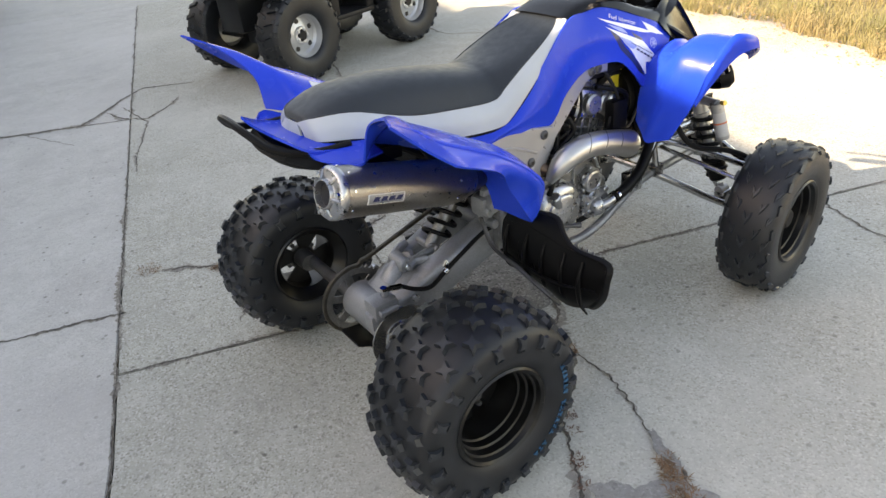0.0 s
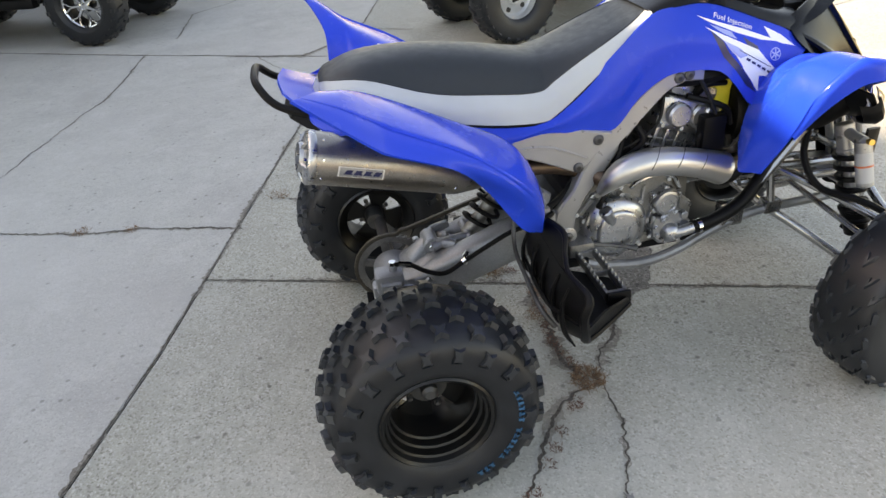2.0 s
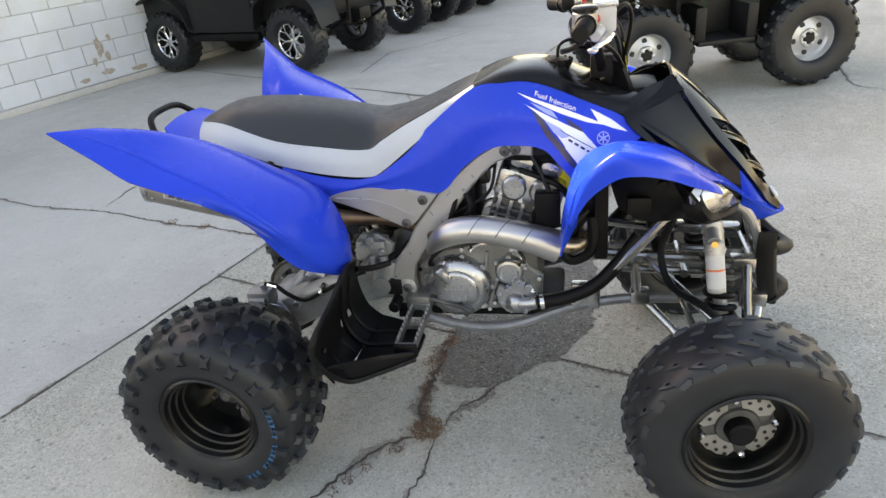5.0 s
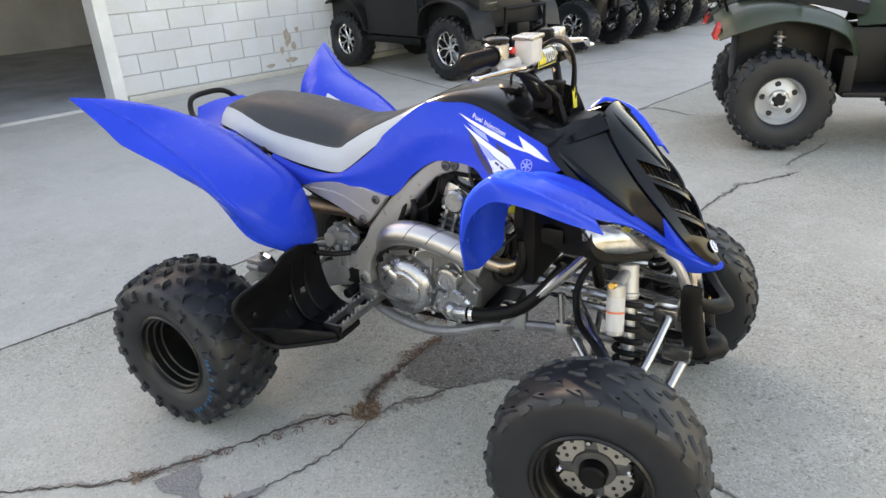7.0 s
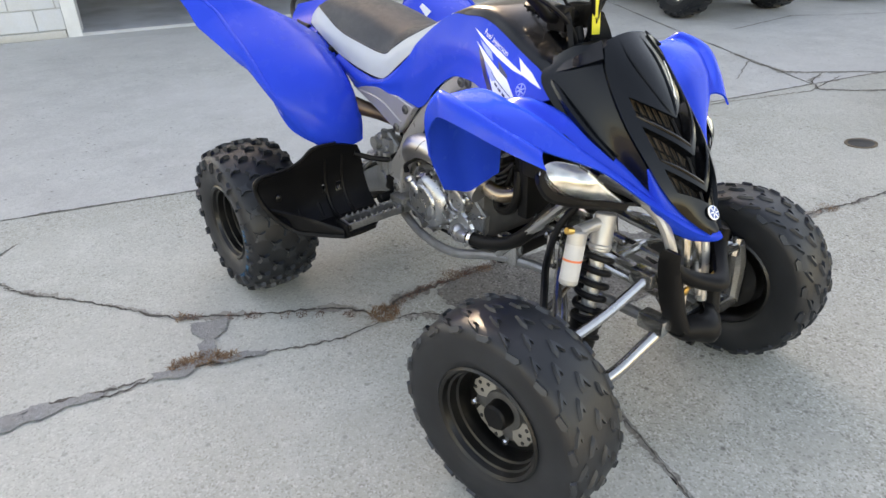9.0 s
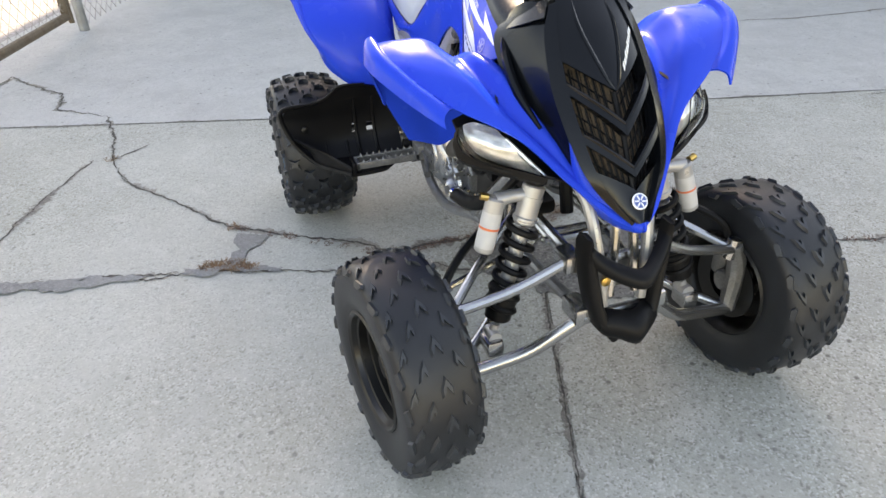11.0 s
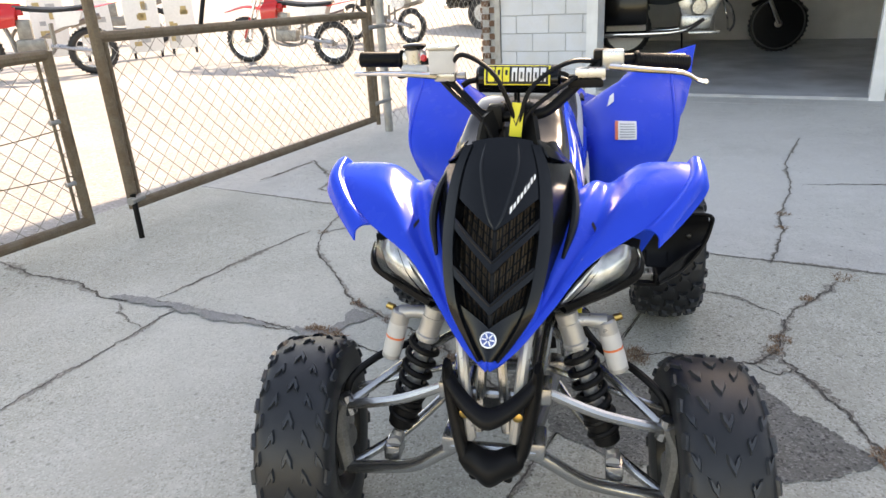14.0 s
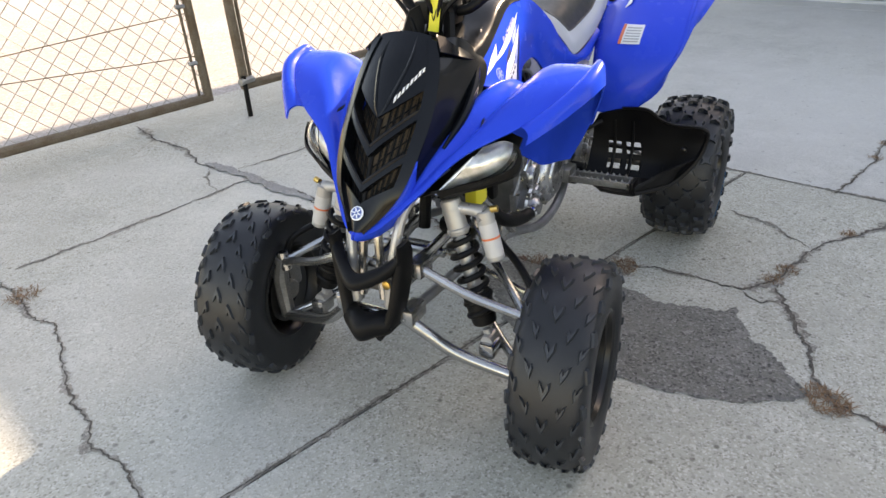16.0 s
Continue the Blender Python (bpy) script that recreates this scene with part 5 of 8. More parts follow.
for s in (-1, 1):
    cc = ob_of("crankcase_cover", flip(plate(case, .112, .130, .005), s), ALU_DULL, eng, "grey crankcase cover", 30)
    for k, (x, z) in enumerate(case):
        ob_of("case_bolt", flip(cyl((x + (.66 - x) * .06, .130, z + (.43 - z) * .06), (x + (.66 - x) * .06, .140, z + (.43 - z) * .06), .0065, 6), s), CHROME, cc)
    for q in ((.685, .37, .70, .52), (.70, .36, .735, .47), (.74, .46, .80, .47), (.52, .47, .56, .52)):
        ob_of("case_rib", flip(sweep([(q[0], .131, q[1]), (q[2], .133, q[3])], .005, 6), s), CASTING, cc)
    ob_of("oil_line", flip(sweep([(.655, .148, .53), (.67, .158, .55), (.72, .155, .56), (.77, .15, .545), (.80, .14, .50)], .006, 8, 16), s), CHROME, eng, "bright metal oil line")
    ob_of("clutch_arm", flip(sweep([(.552, .18, .505), (.56, .185, .53), (.60, .165, .555), (.66, .14, .575)], [.009, .006, .005, .005], 8, 14), s), BLACK_MATT, eng)
    for k in range(5):
        ob_of("head_rib", moved(flip(box((-.072 + .032 * k, .088, .012), (-.062 + .032 * k, .104, .135), None, .002), s), cyl_m), ALU, eng)
    ob_of("cam_cap", moved(flip(cyl((.035, .095, .185), (.035, .128, .185), .036, 18, None, .006), s), cyl_m), ALU, eng, "silver cam cover cap")
    ob_of("plug_cap", moved(flip(sweep([(.0, .10, .235), (.01, .12, .27), (.06, .12, .28)], [.012, .011, .007], 8, 12), s), cyl_m), BLACK_MATT, eng, "black plug cap")
    for k, pts in enumerate(([(.60, .12, .62), (.66, .15, .66), (.72, .14, .70), (.74, .12, .78)], [(.86, .14, .58), (.88, .15, .66), (.86, .145, .73), (.83, .13, .79)], [(.56, .14, .55), (.60, .155, .60), (.63, .14, .68), (.66, .12, .76)], [(.80, .135, .60), (.86, .15, .62), (.92, .15, .60), (.97, .14, .64)], [(.90, .14, .70), (.86, .15, .68), (.83, .15, .63), (.85, .15, .58)])):
        ob_of("engine_cable", flip(sweep(pts, .0045 + .001 * (k % 3), 7, 18), s), BLACK_MATT if k % 2 == 0 else DARKGREY, quad)
    for x, z in ((.60, .59), (.645, .61), (.70, .60), (.57, .57)):
        ob_of("hose_fitting", flip(cyl((x, .12, z), (x + .006, .15, z + .006), .010, 8, None, .002), s), CHROME, eng)
ob_of("oil_filler", [sweep([(.597, -.160, .445), (.588, -.172, .462), (.575, -.180, .482)], [.021, .016, .014], 14, 10), cyl((.576, -.180, .480), (.568, -.184, .496), .018, 16, None, .004)], ALU, eng, "oil filler neck with cap")
for a, b in (((.62, -.13, .60), (.66, -.15, .70)), ((.84, -.13, .55), (.86, -.12, .70)), ((.87, -.10, .50), (.93, -.10, .62)), ((.65, -.10, .72), (.74, -.12, .79)), ((.80, -.125, .75), (.93, -.13, .66))):
    a, b = Vector(a), Vector(b)
    ob_of("engine_hose", sweep([a, a.lerp(b, .5) + Vector((.03, -.02, .01)), b], .008, 8, 12), BLACK_MATT, quad)
ob_of("header_guard", sweep([(.98, -.13, .62), (.985, -.14, .55), (.96, -.14, .51), (.92, -.14, .50), (.90, -.13, .53)], .014, 10, 20), BLACK_MATT, quad, "curved black coolant pipe")
ob_of("air_box", [box((.50, -.10, .57), (.68, .10, .80), None, .03), box((.15, -.12, .66), (.48, .12, .80), None, .04)], BLACK_MATT, quad, "black airbox under the seat")
ob_of("radiator", [box((.985, -.14, .50), (1.02, .14, .82), None, .006)], BLACK_MATT, quad, "black radiator")
ob_of("fan_shroud", [lathe([(0, .11), (.03, .115), (.035, .10)], (.985, -.01, .66), (-1, 0, 0), 24), box((.93, -.11, .52), (.965, .11, .62), None, .01)], BLACK_MATT, quad, "black fan shroud")
# Added dark filler that closes the bright gap under the tank.
ob_of("wiring_loom", [sweep([(.60, -.09, .79), (.70, -.105, .80), (.82, -.11, .79), (.93, -.12, .80)], .022, 8, 16), sweep([(.60, .09, .79), (.72, .105, .80), (.85, .11, .79), (.95, .12, .78)], .022, 8, 16)], BLACK_MATT, quad, "black filler tubes under the tank")
ob_of("throttle_body", [cyl((.60, 0, .70), (.70, 0, .71), .04, 18, None, .005), box((.62, -.08, .66), (.67, .06, .75), None, .012)], DARK_CAST, quad)
ob_of("engine_skid", [box((.46, -.11, .30), (.90, .11, .345), None, .015)], BLACK_MATT, quad, "black engine skid plate")
for y in (-.145, .145):
    ob_of("coil_cover", [box((.835, y - .02, .60), (.90, y + .02, .70), None, .012)], BLACK_MATT, quad)
ob_of("overflow_bottle", [box((1.13, .142, .556), (1.195, .176, .612), None, .010), cyl((1.165, .158, .610), (1.165, .158, .622), .010, 12, None, .002)], YELLOW, quad, "yellowed plastic overflow bottle")
ob_of("fuel_tank", [box((.885, -.080, .665), (.975, .112, .845), None, .025)], YELLOW, quad, "translucent yellow plastic fuel tank")
both("inner_fender", lambda s: [thick(loft([[(1.015, .135, .80), (1.10, .165, .80), (1.20, .20, .775), (1.24, .20, .755)], [(1.025, .150, .72), (1.10, .190, .715), (1.19, .225, .70), (1.235, .215, .69)], [(1.045, .145, .65), (1.10, .165, .625), (1.17, .175, .63), (1.22, .165, .645)]], 12, 14), .006), box((1.06, .175, .655), (1.12, .205, .70), None, .010), cyl((1.14, .20, .735), (1.14, .216, .735), .010, 10)], BLACK_MATT, "black plastic inner fender")

# frame tubes
for s in (-1, 1):
    def tube(name, pts, r, m_=STEEL, n=24, label=""):
        return ob_of(name, [flip(sweep(pts, r, 10, n), s)], m_, quad, label)
    tube("frame_rail", [(.44, .15, .37), (.53, .165, .330), (.61, .17, .308), (.70, .17, .300), (.79, .165, .314), (.92, .15, .357), (1.06, .125, .372), (1.25, .10, .362), (1.41, .075, .352)], .0140, FRAME_GREY, 40, "grey painted lower frame rail")
    tube("frame_rail", [(.93, .15, .37), (1.0, .15, .44), (1.07, .14, .51), (1.16, .125, .61), (1.20, .11, .68)], .0145, STEEL, 20, "bare steel front down tube")
    tube("frame_rail", [(1.02, .10, .50), (1.15, .095, .485), (1.30, .09, .475), (1.385, .085, .47)], .013, STEEL, 16)
    tube("frame_rail", [(1.03, .07, .44), (1.2, .07, .43), (1.38, .065, .42)], .011, STEEL, 12)
    tube("front_hoop", [(1.20, .10, .66), (1.30, .085, .645), (1.365, .07, .60), (1.405, .058, .50), (1.425, .045, .38)], .0125, SILVER, 24, "silver front frame hoop")
    tube("subframe_tube", [(.50, .12, .62), (.30, .12, .66), (.10, .11, .79), (-.05, .10, .83)], .013, BLACK_MATT, 16)
    tube("brace_tube", [(1.10, .13, .385), (1.09, .12, .48)], .011)
    for lo, hi in (((.925, .125, .355), (1.0, .155, .43)), ((1.08, .10, .36), (1.13, .14, .40)), ((1.36, .07, .34), (1.43, .11, .38)), ((1.33, .08, .45), (1.39, .12, .49))):
        ob_of("frame_gusset", flip(box(lo, hi, None, .006), s), STEEL, quad)
    # control arms
    ob_of("upper_arm", [flip(sweep([(1.37, .10, .474), (1.352, .22, .414), (1.335, .352, .376)], .0120, 10, 14), s), flip(sweep([(1.12, .105, .485), (1.22, .23, .437), (1.325, .35, .378)], .0105, 10, 14), s), flip(lathe([(-.02, .016), (.03, .016)], (1.33, .355, .370), (0, .2, .98), 14), s)], STEEL, quad, "bare steel upper suspension arm")
    ob_of("lower_arm", [flip(sweep([(1.415, .078, .354), (1.400, .125, .312), (1.380, .185, .260), (1.360, .255, .228), (1.345, .365, .203)], .0155, 12, 20), s), flip(sweep([(1.12, .105, .355), (1.19, .170, .305), (1.26, .25, .252), (1.335, .36, .206)], .0125, 12, 20), s), flip(box((1.29, .236, .232), (1.345, .276, .272), None, .008), s)], STEEL, quad, "bare steel lower suspension arm")
    ob_of("knuckle", [flip(sweep([(1.335, .362, .385), (1.33, .385, .31), (1.34, .372, .200)], [.016, .024, .02], 10, 12), s), flip(cyl((1.315, .36, .27), (1.31, .44, .265), .03, 16, None, .006), s), flip(box((1.25, .375, .26), (1.30, .415, .35), None, .012), s)], ALU_DULL, quad, "aluminium steering knuckle and caliper")
    ob_of("tie_rod", [flip(sweep([(1.18, .05, .43), (1.24, .36, .365)], .008, 8), s)], STEEL, quad, "steel tie rod")
    ob_of("brake_hose", [flip(sweep([(1.19, .11, .62), (1.15, .16, .54), (1.17, .22, .47), (1.24, .30, .455), (1.29, .355, .42), (1.305, .37, .36), (1.28, .385, .33)], .0095, 8, 30), s)], BLACK_MATT, quad, "black brake hose")
    # front shock
    t0, b0 = Vector((1.268, .142, .612)), Vector((1.312, .256, .262))
    d = b0 - t0
    sh = ob_of("front_shock", [flip(cyl(t0, t0 + d * .24, .0245, 18, None, .004), s), flip(cyl(t0 + d * .07, t0 + d * .09, .0265, 18), s), flip(cyl(t0 + d * .19, t0 + d * .22, .0275, 18, None, .003), s), flip(cyl(t0 + d * .28, t0 + d * .78, .0175, 14), s), flip(cyl(t0 + d * .90, b0, .011, 10), s), flip(cyl(t0 + d * .97 - Vector((.02, 0, 0)), t0 + d * .97 + Vector((.02, 0, 0)), .016, 12), s)], SILVER, quad, "front shock absorber with remote reservoir")
    ob_of("spring", [flip(coil(t0 + d * .23, t0 + d * .80, .0315, .0078, 7.0, 8, 18), s)], BLACK_MATT, sh, "black coil spring")
    ob_of("spring_seat", [flip(cyl(t0 + d * .64, t0 + d * .86, .036, 18, .030, .004), s)], BLACK_MATT, sh)
    r0, r1 = Vector((1.262, .226, .594)), Vector((1.272, .260, .474))
    ob_of("reservoir", [flip(cyl(r0, r1, .0215, 20, None, .004), s), flip(sweep([t0 + d * .06, t0.lerp(r0, .55) + Vector((0, 0, -.01)), r0 + (r1 - r0) * .05], [.018, .014, .018], 12, 10), s)], SILVER, sh, "silver shock reservoir")
    ob_of("reservoir_label", [flip(cyl(r0.lerp(r1, .25), r0.lerp(r1, .9), .0218, 20), s)], RESERVOIR, sh, "pale beige reservoir sticker")
    ob_of("label_stripe", [flip(cyl(r0.lerp(r1, .52), r0.lerp(r1, .56), .0221, 20), s)], ORANGE, sh)
    ob_of("valve", [flip(cyl(r0 + Vector((0, .018, .004)), r0 + Vector((-.004, .034, .008)), .008, 10), s)], BRASS, sh, "brass valve")
# struts seen through the nose
ob_of("steering_stem", sweep([(1.02, 0, .96), (1.09, 0, .75), (1.16, 0, .46)], .016, 10), BLACK_MATT, quad, "steering stem")
for z, x in ((.355, 1.42), (.47, 1.385), (.37, 1.10), (.43, 1.22)):
    ob_of("cross_tube", sweep([(x, -.09, z), (x, .09, z)], .012, 10), STEEL, quad)
ob_of("front_plate", [box((1.30, -.06, .40), (1.40, .06, .43), None, .006)], ALU_DULL, quad)
ob_of("front_brace", [sweep([(1.42, -.03, .40), (1.40, -.02, .55), (1.37, -.015, .62)], .011, 10, 10), sweep([(1.42, .03, .40), (1.40, .02, .55), (1.37, .015, .62)], .011, 10, 10)], STEEL, quad, "bright steel front brace")

# black bumper: moulded horns, a V bar and a foot
def on_bumper(y, z):
    return Vector((1.512 - .90 * math.sqrt(y * y + .0003), y, z))


def bumper_strip(outer, inner, t):
    """A moulded bar between two edges, swelling to a rounded crown along its middle."""
    rows = []
    for o, i_ in zip(cr([(0, *q) for q in outer], 28), cr([(0, *q) for q in inner], 28)):
        a, b = on_bumper(o.y, o.z), on_bumper(i_.y, i_.z)
        rows.append([a - Vector((t, 0, 0)), a - Vector((t * .35, 0, 0)), a.lerp(b, .22) + Vector((t * .12, 0, 0)), a.lerp(b, .55) + Vector((t * .25, 0, 0)), a.lerp(b, .85) + Vector((t * .05, 0, 0)), b - Vector((t * .35, 0, 0)), b - Vector((t, 0, 0))])
    v = [q for r in rows for q in r]
    return thick((v, grid_faces(len(rows), 7)), .008)


for s in (-1, 1):
    horn = ob_of("bumper_horn", flip(bumper_strip([(.096, .555), (.100, .535), (.099, .505), (.093, .45), (.083, .395), (.072, .355), (.056, .330)], [(.091, .554), (.087, .532), (.081, .50), (.071, .45), (.062, .40), (.054, .372), (.044, .352)], .030), s), BLACK_MATT, quad, "black plastic front bumper", 70)
    ob_of("bumper_bolt", flip(lathe([(0, .011), (.004, .011), (.006, .007)], (1.438, .055, .452), (1, 0, 0), 12), s), BRASS, horn, "brass bumper bolt")
    ob_of("bumper_lug", flip(lathe([(0, .010), (.014, .010), (.016, .006)], (1.455, .036, .318), (1, 0, 0), 12), s), BLACK_MATT, horn)
ob_of("bumper_bar", bumper_strip([(-.094, .543), (-.078, .520), (-.045, .498), (0, .487), (.045, .498), (.078, .520), (.094, .543)], [(-.092, .503), (-.074, .484), (-.040, .465), (0, .457), (.040, .465), (.074, .484), (.092, .503)], .026), BLACK_MATT, quad, "", 70)
ob_of("bumper_foot", bumper_strip([(-.066, .366), (-.050, .372), (-.026, .376), (0, .374), (.026, .376), (.050, .372), (.066, .366)], [(-.064, .336), (-.050, .322), (-.028, .322), (0, .312), (.028, .322), (.050, .322), (.064, .336)], .036), BLACK_MATT, quad, "", 70)


# nose: glossy black shield over a grille
def nose(a, b, lift=0.0):
    """The nose surface: a runs from the top down to the point, b across."""
    line = cr([(1.160, 0, .962), (1.230, 0, .900), (1.300, 0, .820), (1.352, 0, .752), (1.396, 0, .682), (1.428, 0, .628), (1.456, 0, .588)], 101)
    half = cr([(.077, .0, 0), (.099, .030, 0), (.107, .040, 0), (.102, .034, 0), (.084, .025, 0), (.045, .018, 0), (.003, .0, 0)], 101)
    k = max(0.0, min(1.0, a)) * 100
    i = min(int(k), 99)
    c = line[i].lerp(line[i + 1], k - i)
    h = half[i].lerp(half[i + 1], k - i)
    curve = b * b
    n = Vector((.72, b * .35, .68)).normalized()
    return Vector((c.x - h.y * curve, b * h.x, c.z - .012 * curve)) + n * lift


def nose_patch(a_of, b0, b1, nb, na, lift, t):
    v = [nose(a_of(b0 + (b1 - b0) * j / nb)[0] + (a_of(b0 + (b1 - b0) * j / nb)[1] - a_of(b0 + (b1 - b0) * j / nb)[0]) * i / na, b0 + (b1 - b0) * j / nb, lift) for j in range(nb + 1) for i in range(na + 1)]
    return thick((v, grid_faces(nb + 1, na + 1)), t)


cowl = ob_of("nose_shield", [nose_patch(lambda b: (0.0, .37 - .155 * abs(b)), -.82, .82, 28, 12, .006, .006)], BLACK, quad, "glossy black nose shield")
for s in (-1, 1):
    ob_of("shield_crease", sweep([nose(.02, s * .42, .007), nose(.15, s * .38, .009), nose(.30, s * .16, .009), nose(.36, s * .02, .008)], [.002, .004, .004, .002], 6, 14), BLACK, cowl)
    o = ob_of("nose_frame", [nose_patch(lambda b: (0.02, .965), s * .77, s * 1.0, 5, 40, .000, .026)], BLACK, cowl)
    rim = [[nose(a, s, .000), nose(a, s, .002 * w_) + Vector((-.003, s * .008, -.003)) * w_, nose(a, s, -.004 * w_) + Vector((-.010, s * .016, -.012)) * w_, nose(a, s, -.02 * w_) + Vector((-.03, s * .017, -.020)) * w_] for a, w_ in ((.54, .02), (.64, .5), (.72, .9), (.79, 1), (.86, 1), (.92, .9), (.96, .8))]
    rim.append([Vector((1.458, 0, .590)), Vector((1.465, s * .002, .585)), Vector((1.466, s * .003, .574)), Vector((1.44, s * .003, .56))])
    ob_of("nose_border", thick(loft(rim, 36, 10), .005), BLUE, cowl, "blue border down to the nose point")
ob_of("nose_point", [nose_patch(lambda b: (.79 - .16 * abs(b), 1.0), -.82, .82, 14, 8, .002, .008)], BLACK, cowl)
ob_of("grille_backing", [nose_patch(lambda b: (.14, .88), -.80, .80, 10, 20, -.030, .004)], mat("dusty radiator", (.17, .125, .085), .8, grain=.5, grain_scale=300, vary=.3, vary_scale=20), cowl, "dusty brown radiator behind the grille")
for c0, fall, wide in ((.50, .225, .046), (.675, .20, .044)):
    for s in (-1, 1):
        ob_of("grille_blade", [nose_patch(lambda b: (c0 - fall * abs(b), c0 - fall * abs(b) + wide - .012 * abs(b)), 0.0, s * .78, 10, 3, .000, .024)], BLACK, cowl, "black chevron grille blade")
        ob_of("blade_edge", sweep([nose(c0 - fall * b * .8 + .004, s * b * .8, .012) for b in (0, .25, .5, .75, .98)], [.003, .004, .004, .004, .002], 6, 16), BLACK, cowl)
for s in (-1, 1):
    for k in range(5):
        b = s * (.13 + .135 * k)
        ob_of("grille_bar", sweep([nose(a, b, -.018) for a in (.26, .4, .55, .70, .80 - .14 * abs(b))], .0022, 5, 12), BLACK_MATT, cowl)
    for k in range(11):
        b = s * (.065 + .0675 * k)
        ob_of("grille_wire", sweep([nose(a, b, -.024) for a in (.26, .4, .55, .70, .80 - .14 * abs(b))], .0008, 4, 10), BLACK_MATT, cowl)
for a0, fall in ((.395, .17), (.44, .19), (.575, .21), (.62, .20), (.745, .18)):
    ob_of("grille_bar", sweep([nose(a0 - fall * abs(b), b, -.019) for b in (-.8, -.4, 0, .4, .8)], .0018, 5), BLACK_MATT, cowl)
ob_of("blade_spine", sweep([nose(a, 0, -.006) for a in (.36, .5, .65, .79)], .0050, 6, 14), BLACK_MATT, cowl)
p = nose(.86, 0, .010)
nn = Vector((.80, 0, .60)).normalized()
em = ob_of("emblem", lathe([(0, .0165), (.002, .0165), (.003, .015)], p, nn, 28), WHITE, cowl, "round white emblem")
ob_of("emblem_field", lathe([(.0031, .0135), (.0036, .0135)], p, nn, 28), mat("emblem blue", (.05, .10, .30), .3), em)
for k in range(6):
    a = math.pi * k / 3
    u_ = nn.orthogonal().normalized()
    w_ = nn.cross(u_)
    dd = u_ * math.cos(a) + w_ * math.sin(a)
    ob_of("emblem_bar", sweep([p + nn * .0035 + dd * .003, p + nn * .0035 + dd * .0125], .0016, 6), WHITE, em)
for k in range(8):
    b0 = .26 + .062 * k
    ob_of("shield_script_bar", nose_patch(lambda b: (.385 - .27 * b - .030 + .004 * (k % 2), .385 - .27 * b - .030 + .022), b0, b0 + .042, 2, 2, .0100, .001), WHITE_PLATE, cowl)

# side cowls between shield and tank
def side_cowl(s):
    rows = [[nose(a, 1.0), Vector((nose(a, 1.0).x - .05, max(.03, nose(a, 1.0).y + q), nose(a, 1.0).z - .005)), Vector(back)] for a, q, back in
            ((.0, .03, (1.05, .118, .905)), (.15, .02, (1.06, .150, .868)), (.32, .018, (1.12, .158, .815)), (.5, .015, (1.20, .150, .768)), (.68, .012, (1.285, .122, .705)), (.85, .005, (1.37, .075, .645)))]
    return [thick(loft(rows, 24, 10), .005)]


both("side_cowl", side_cowl, BLACK, "glossy black side cowl")
both("cowl_rib", lambda s: [sweep([(1.06, .13, .885), (1.13, .152, .84), (1.20, .155, .79), (1.27, .135, .735)], [.006, .010, .010, .004], 8, 16)], BLACK)
ob_of("dash", [box((1.05, -.07, .88), (1.14, .07, .935), pose(0, 0, 0, 0, 0, 0), .02)], BLACK_MATT, quad, "black dash behind the shield")
both("shield_wing", lambda s: [thick(loft([[(1.160, .075, .960), (1.12, .10, .94), (1.06, .115, .915)], [(1.19, .10, .93), (1.13, .128, .905), (1.06, .135, .88)]], 8, 8), .004)], BLACK)

# headlights
for s in (-1, 1):
    rows = [[(1.212, .288, .738), (1.228, .262, .750), (1.258, .225, .741)], [(1.220, .294, .716), (1.260, .256, .724), (1.295, .200, .708)], [(1.240, .282, .690), (1.279, .236, .694), (1.306, .180, .684)], [(1.272, .226, .670), (1.296, .194, .665), (1.322, .142, .650)]]
    hl = ob_of("headlight", flip(thick(loft(rows, 16, 16), .003), s), GLASS, quad, "clear almond-shaped headlight")
    rows2 = [[Vector(p_) + Vector((-.022, -.008, -.006)) for p_ in r] for r in rows]
    ob_of("reflector", flip(thick(loft(rows2, 14, 14), .003), s), LAMP_BOWL, hl, "bright reflector")
    for k in range(4):
        a_, b_ = Vector(rows2[0][k % 3]).lerp(Vector(rows2[1][min(2, k)]), .5), Vector(rows2[3][min(2, k)])
        ob_of("reflector_flute", flip(sweep([a_, a_.lerp(b_, .5) + Vector((-.004, 0, -.002)), b_], [.004, .006, .003], 8, 10), s), LAMP_BOWL, hl)
    rim = cr([rows[0][0], rows[1][0], rows[2][0], rows[3][0], rows[3][1], rows[3][2], (1.318, .150, .652)], 28)
    band = [[q + Vector((.003, .002, .003)), q + Vector((-.001, .008, -.010)), q + Vector((-.012, .004, -.021)), q + Vector((-.035, -.012, -.022))] for q in rim]
    ob_of("headlight_bezel", flip(thick(([q for r_ in band for q in r_], grid_faces(len(band), 4)), .004), s), BLACK_MATT, hl, "black rim under the lens", 40)
    ob_of("headlight_shell", flip(thick(loft([[(1.19, .295, .75), (1.16, .22, .76), (1.15, .15, .76)], [(1.232, .280, .698), (1.19, .21, .69), (1.17, .13, .68)], [(1.278, .235, .668), (1.25, .18, .65), (1.23, .10, .64)], [(1.33, .13, .652), (1.32, .09, .63), (1.31, .04, .62)]], 14, 10), .004), s), BLACK_MATT, quad, "black headlight housing")

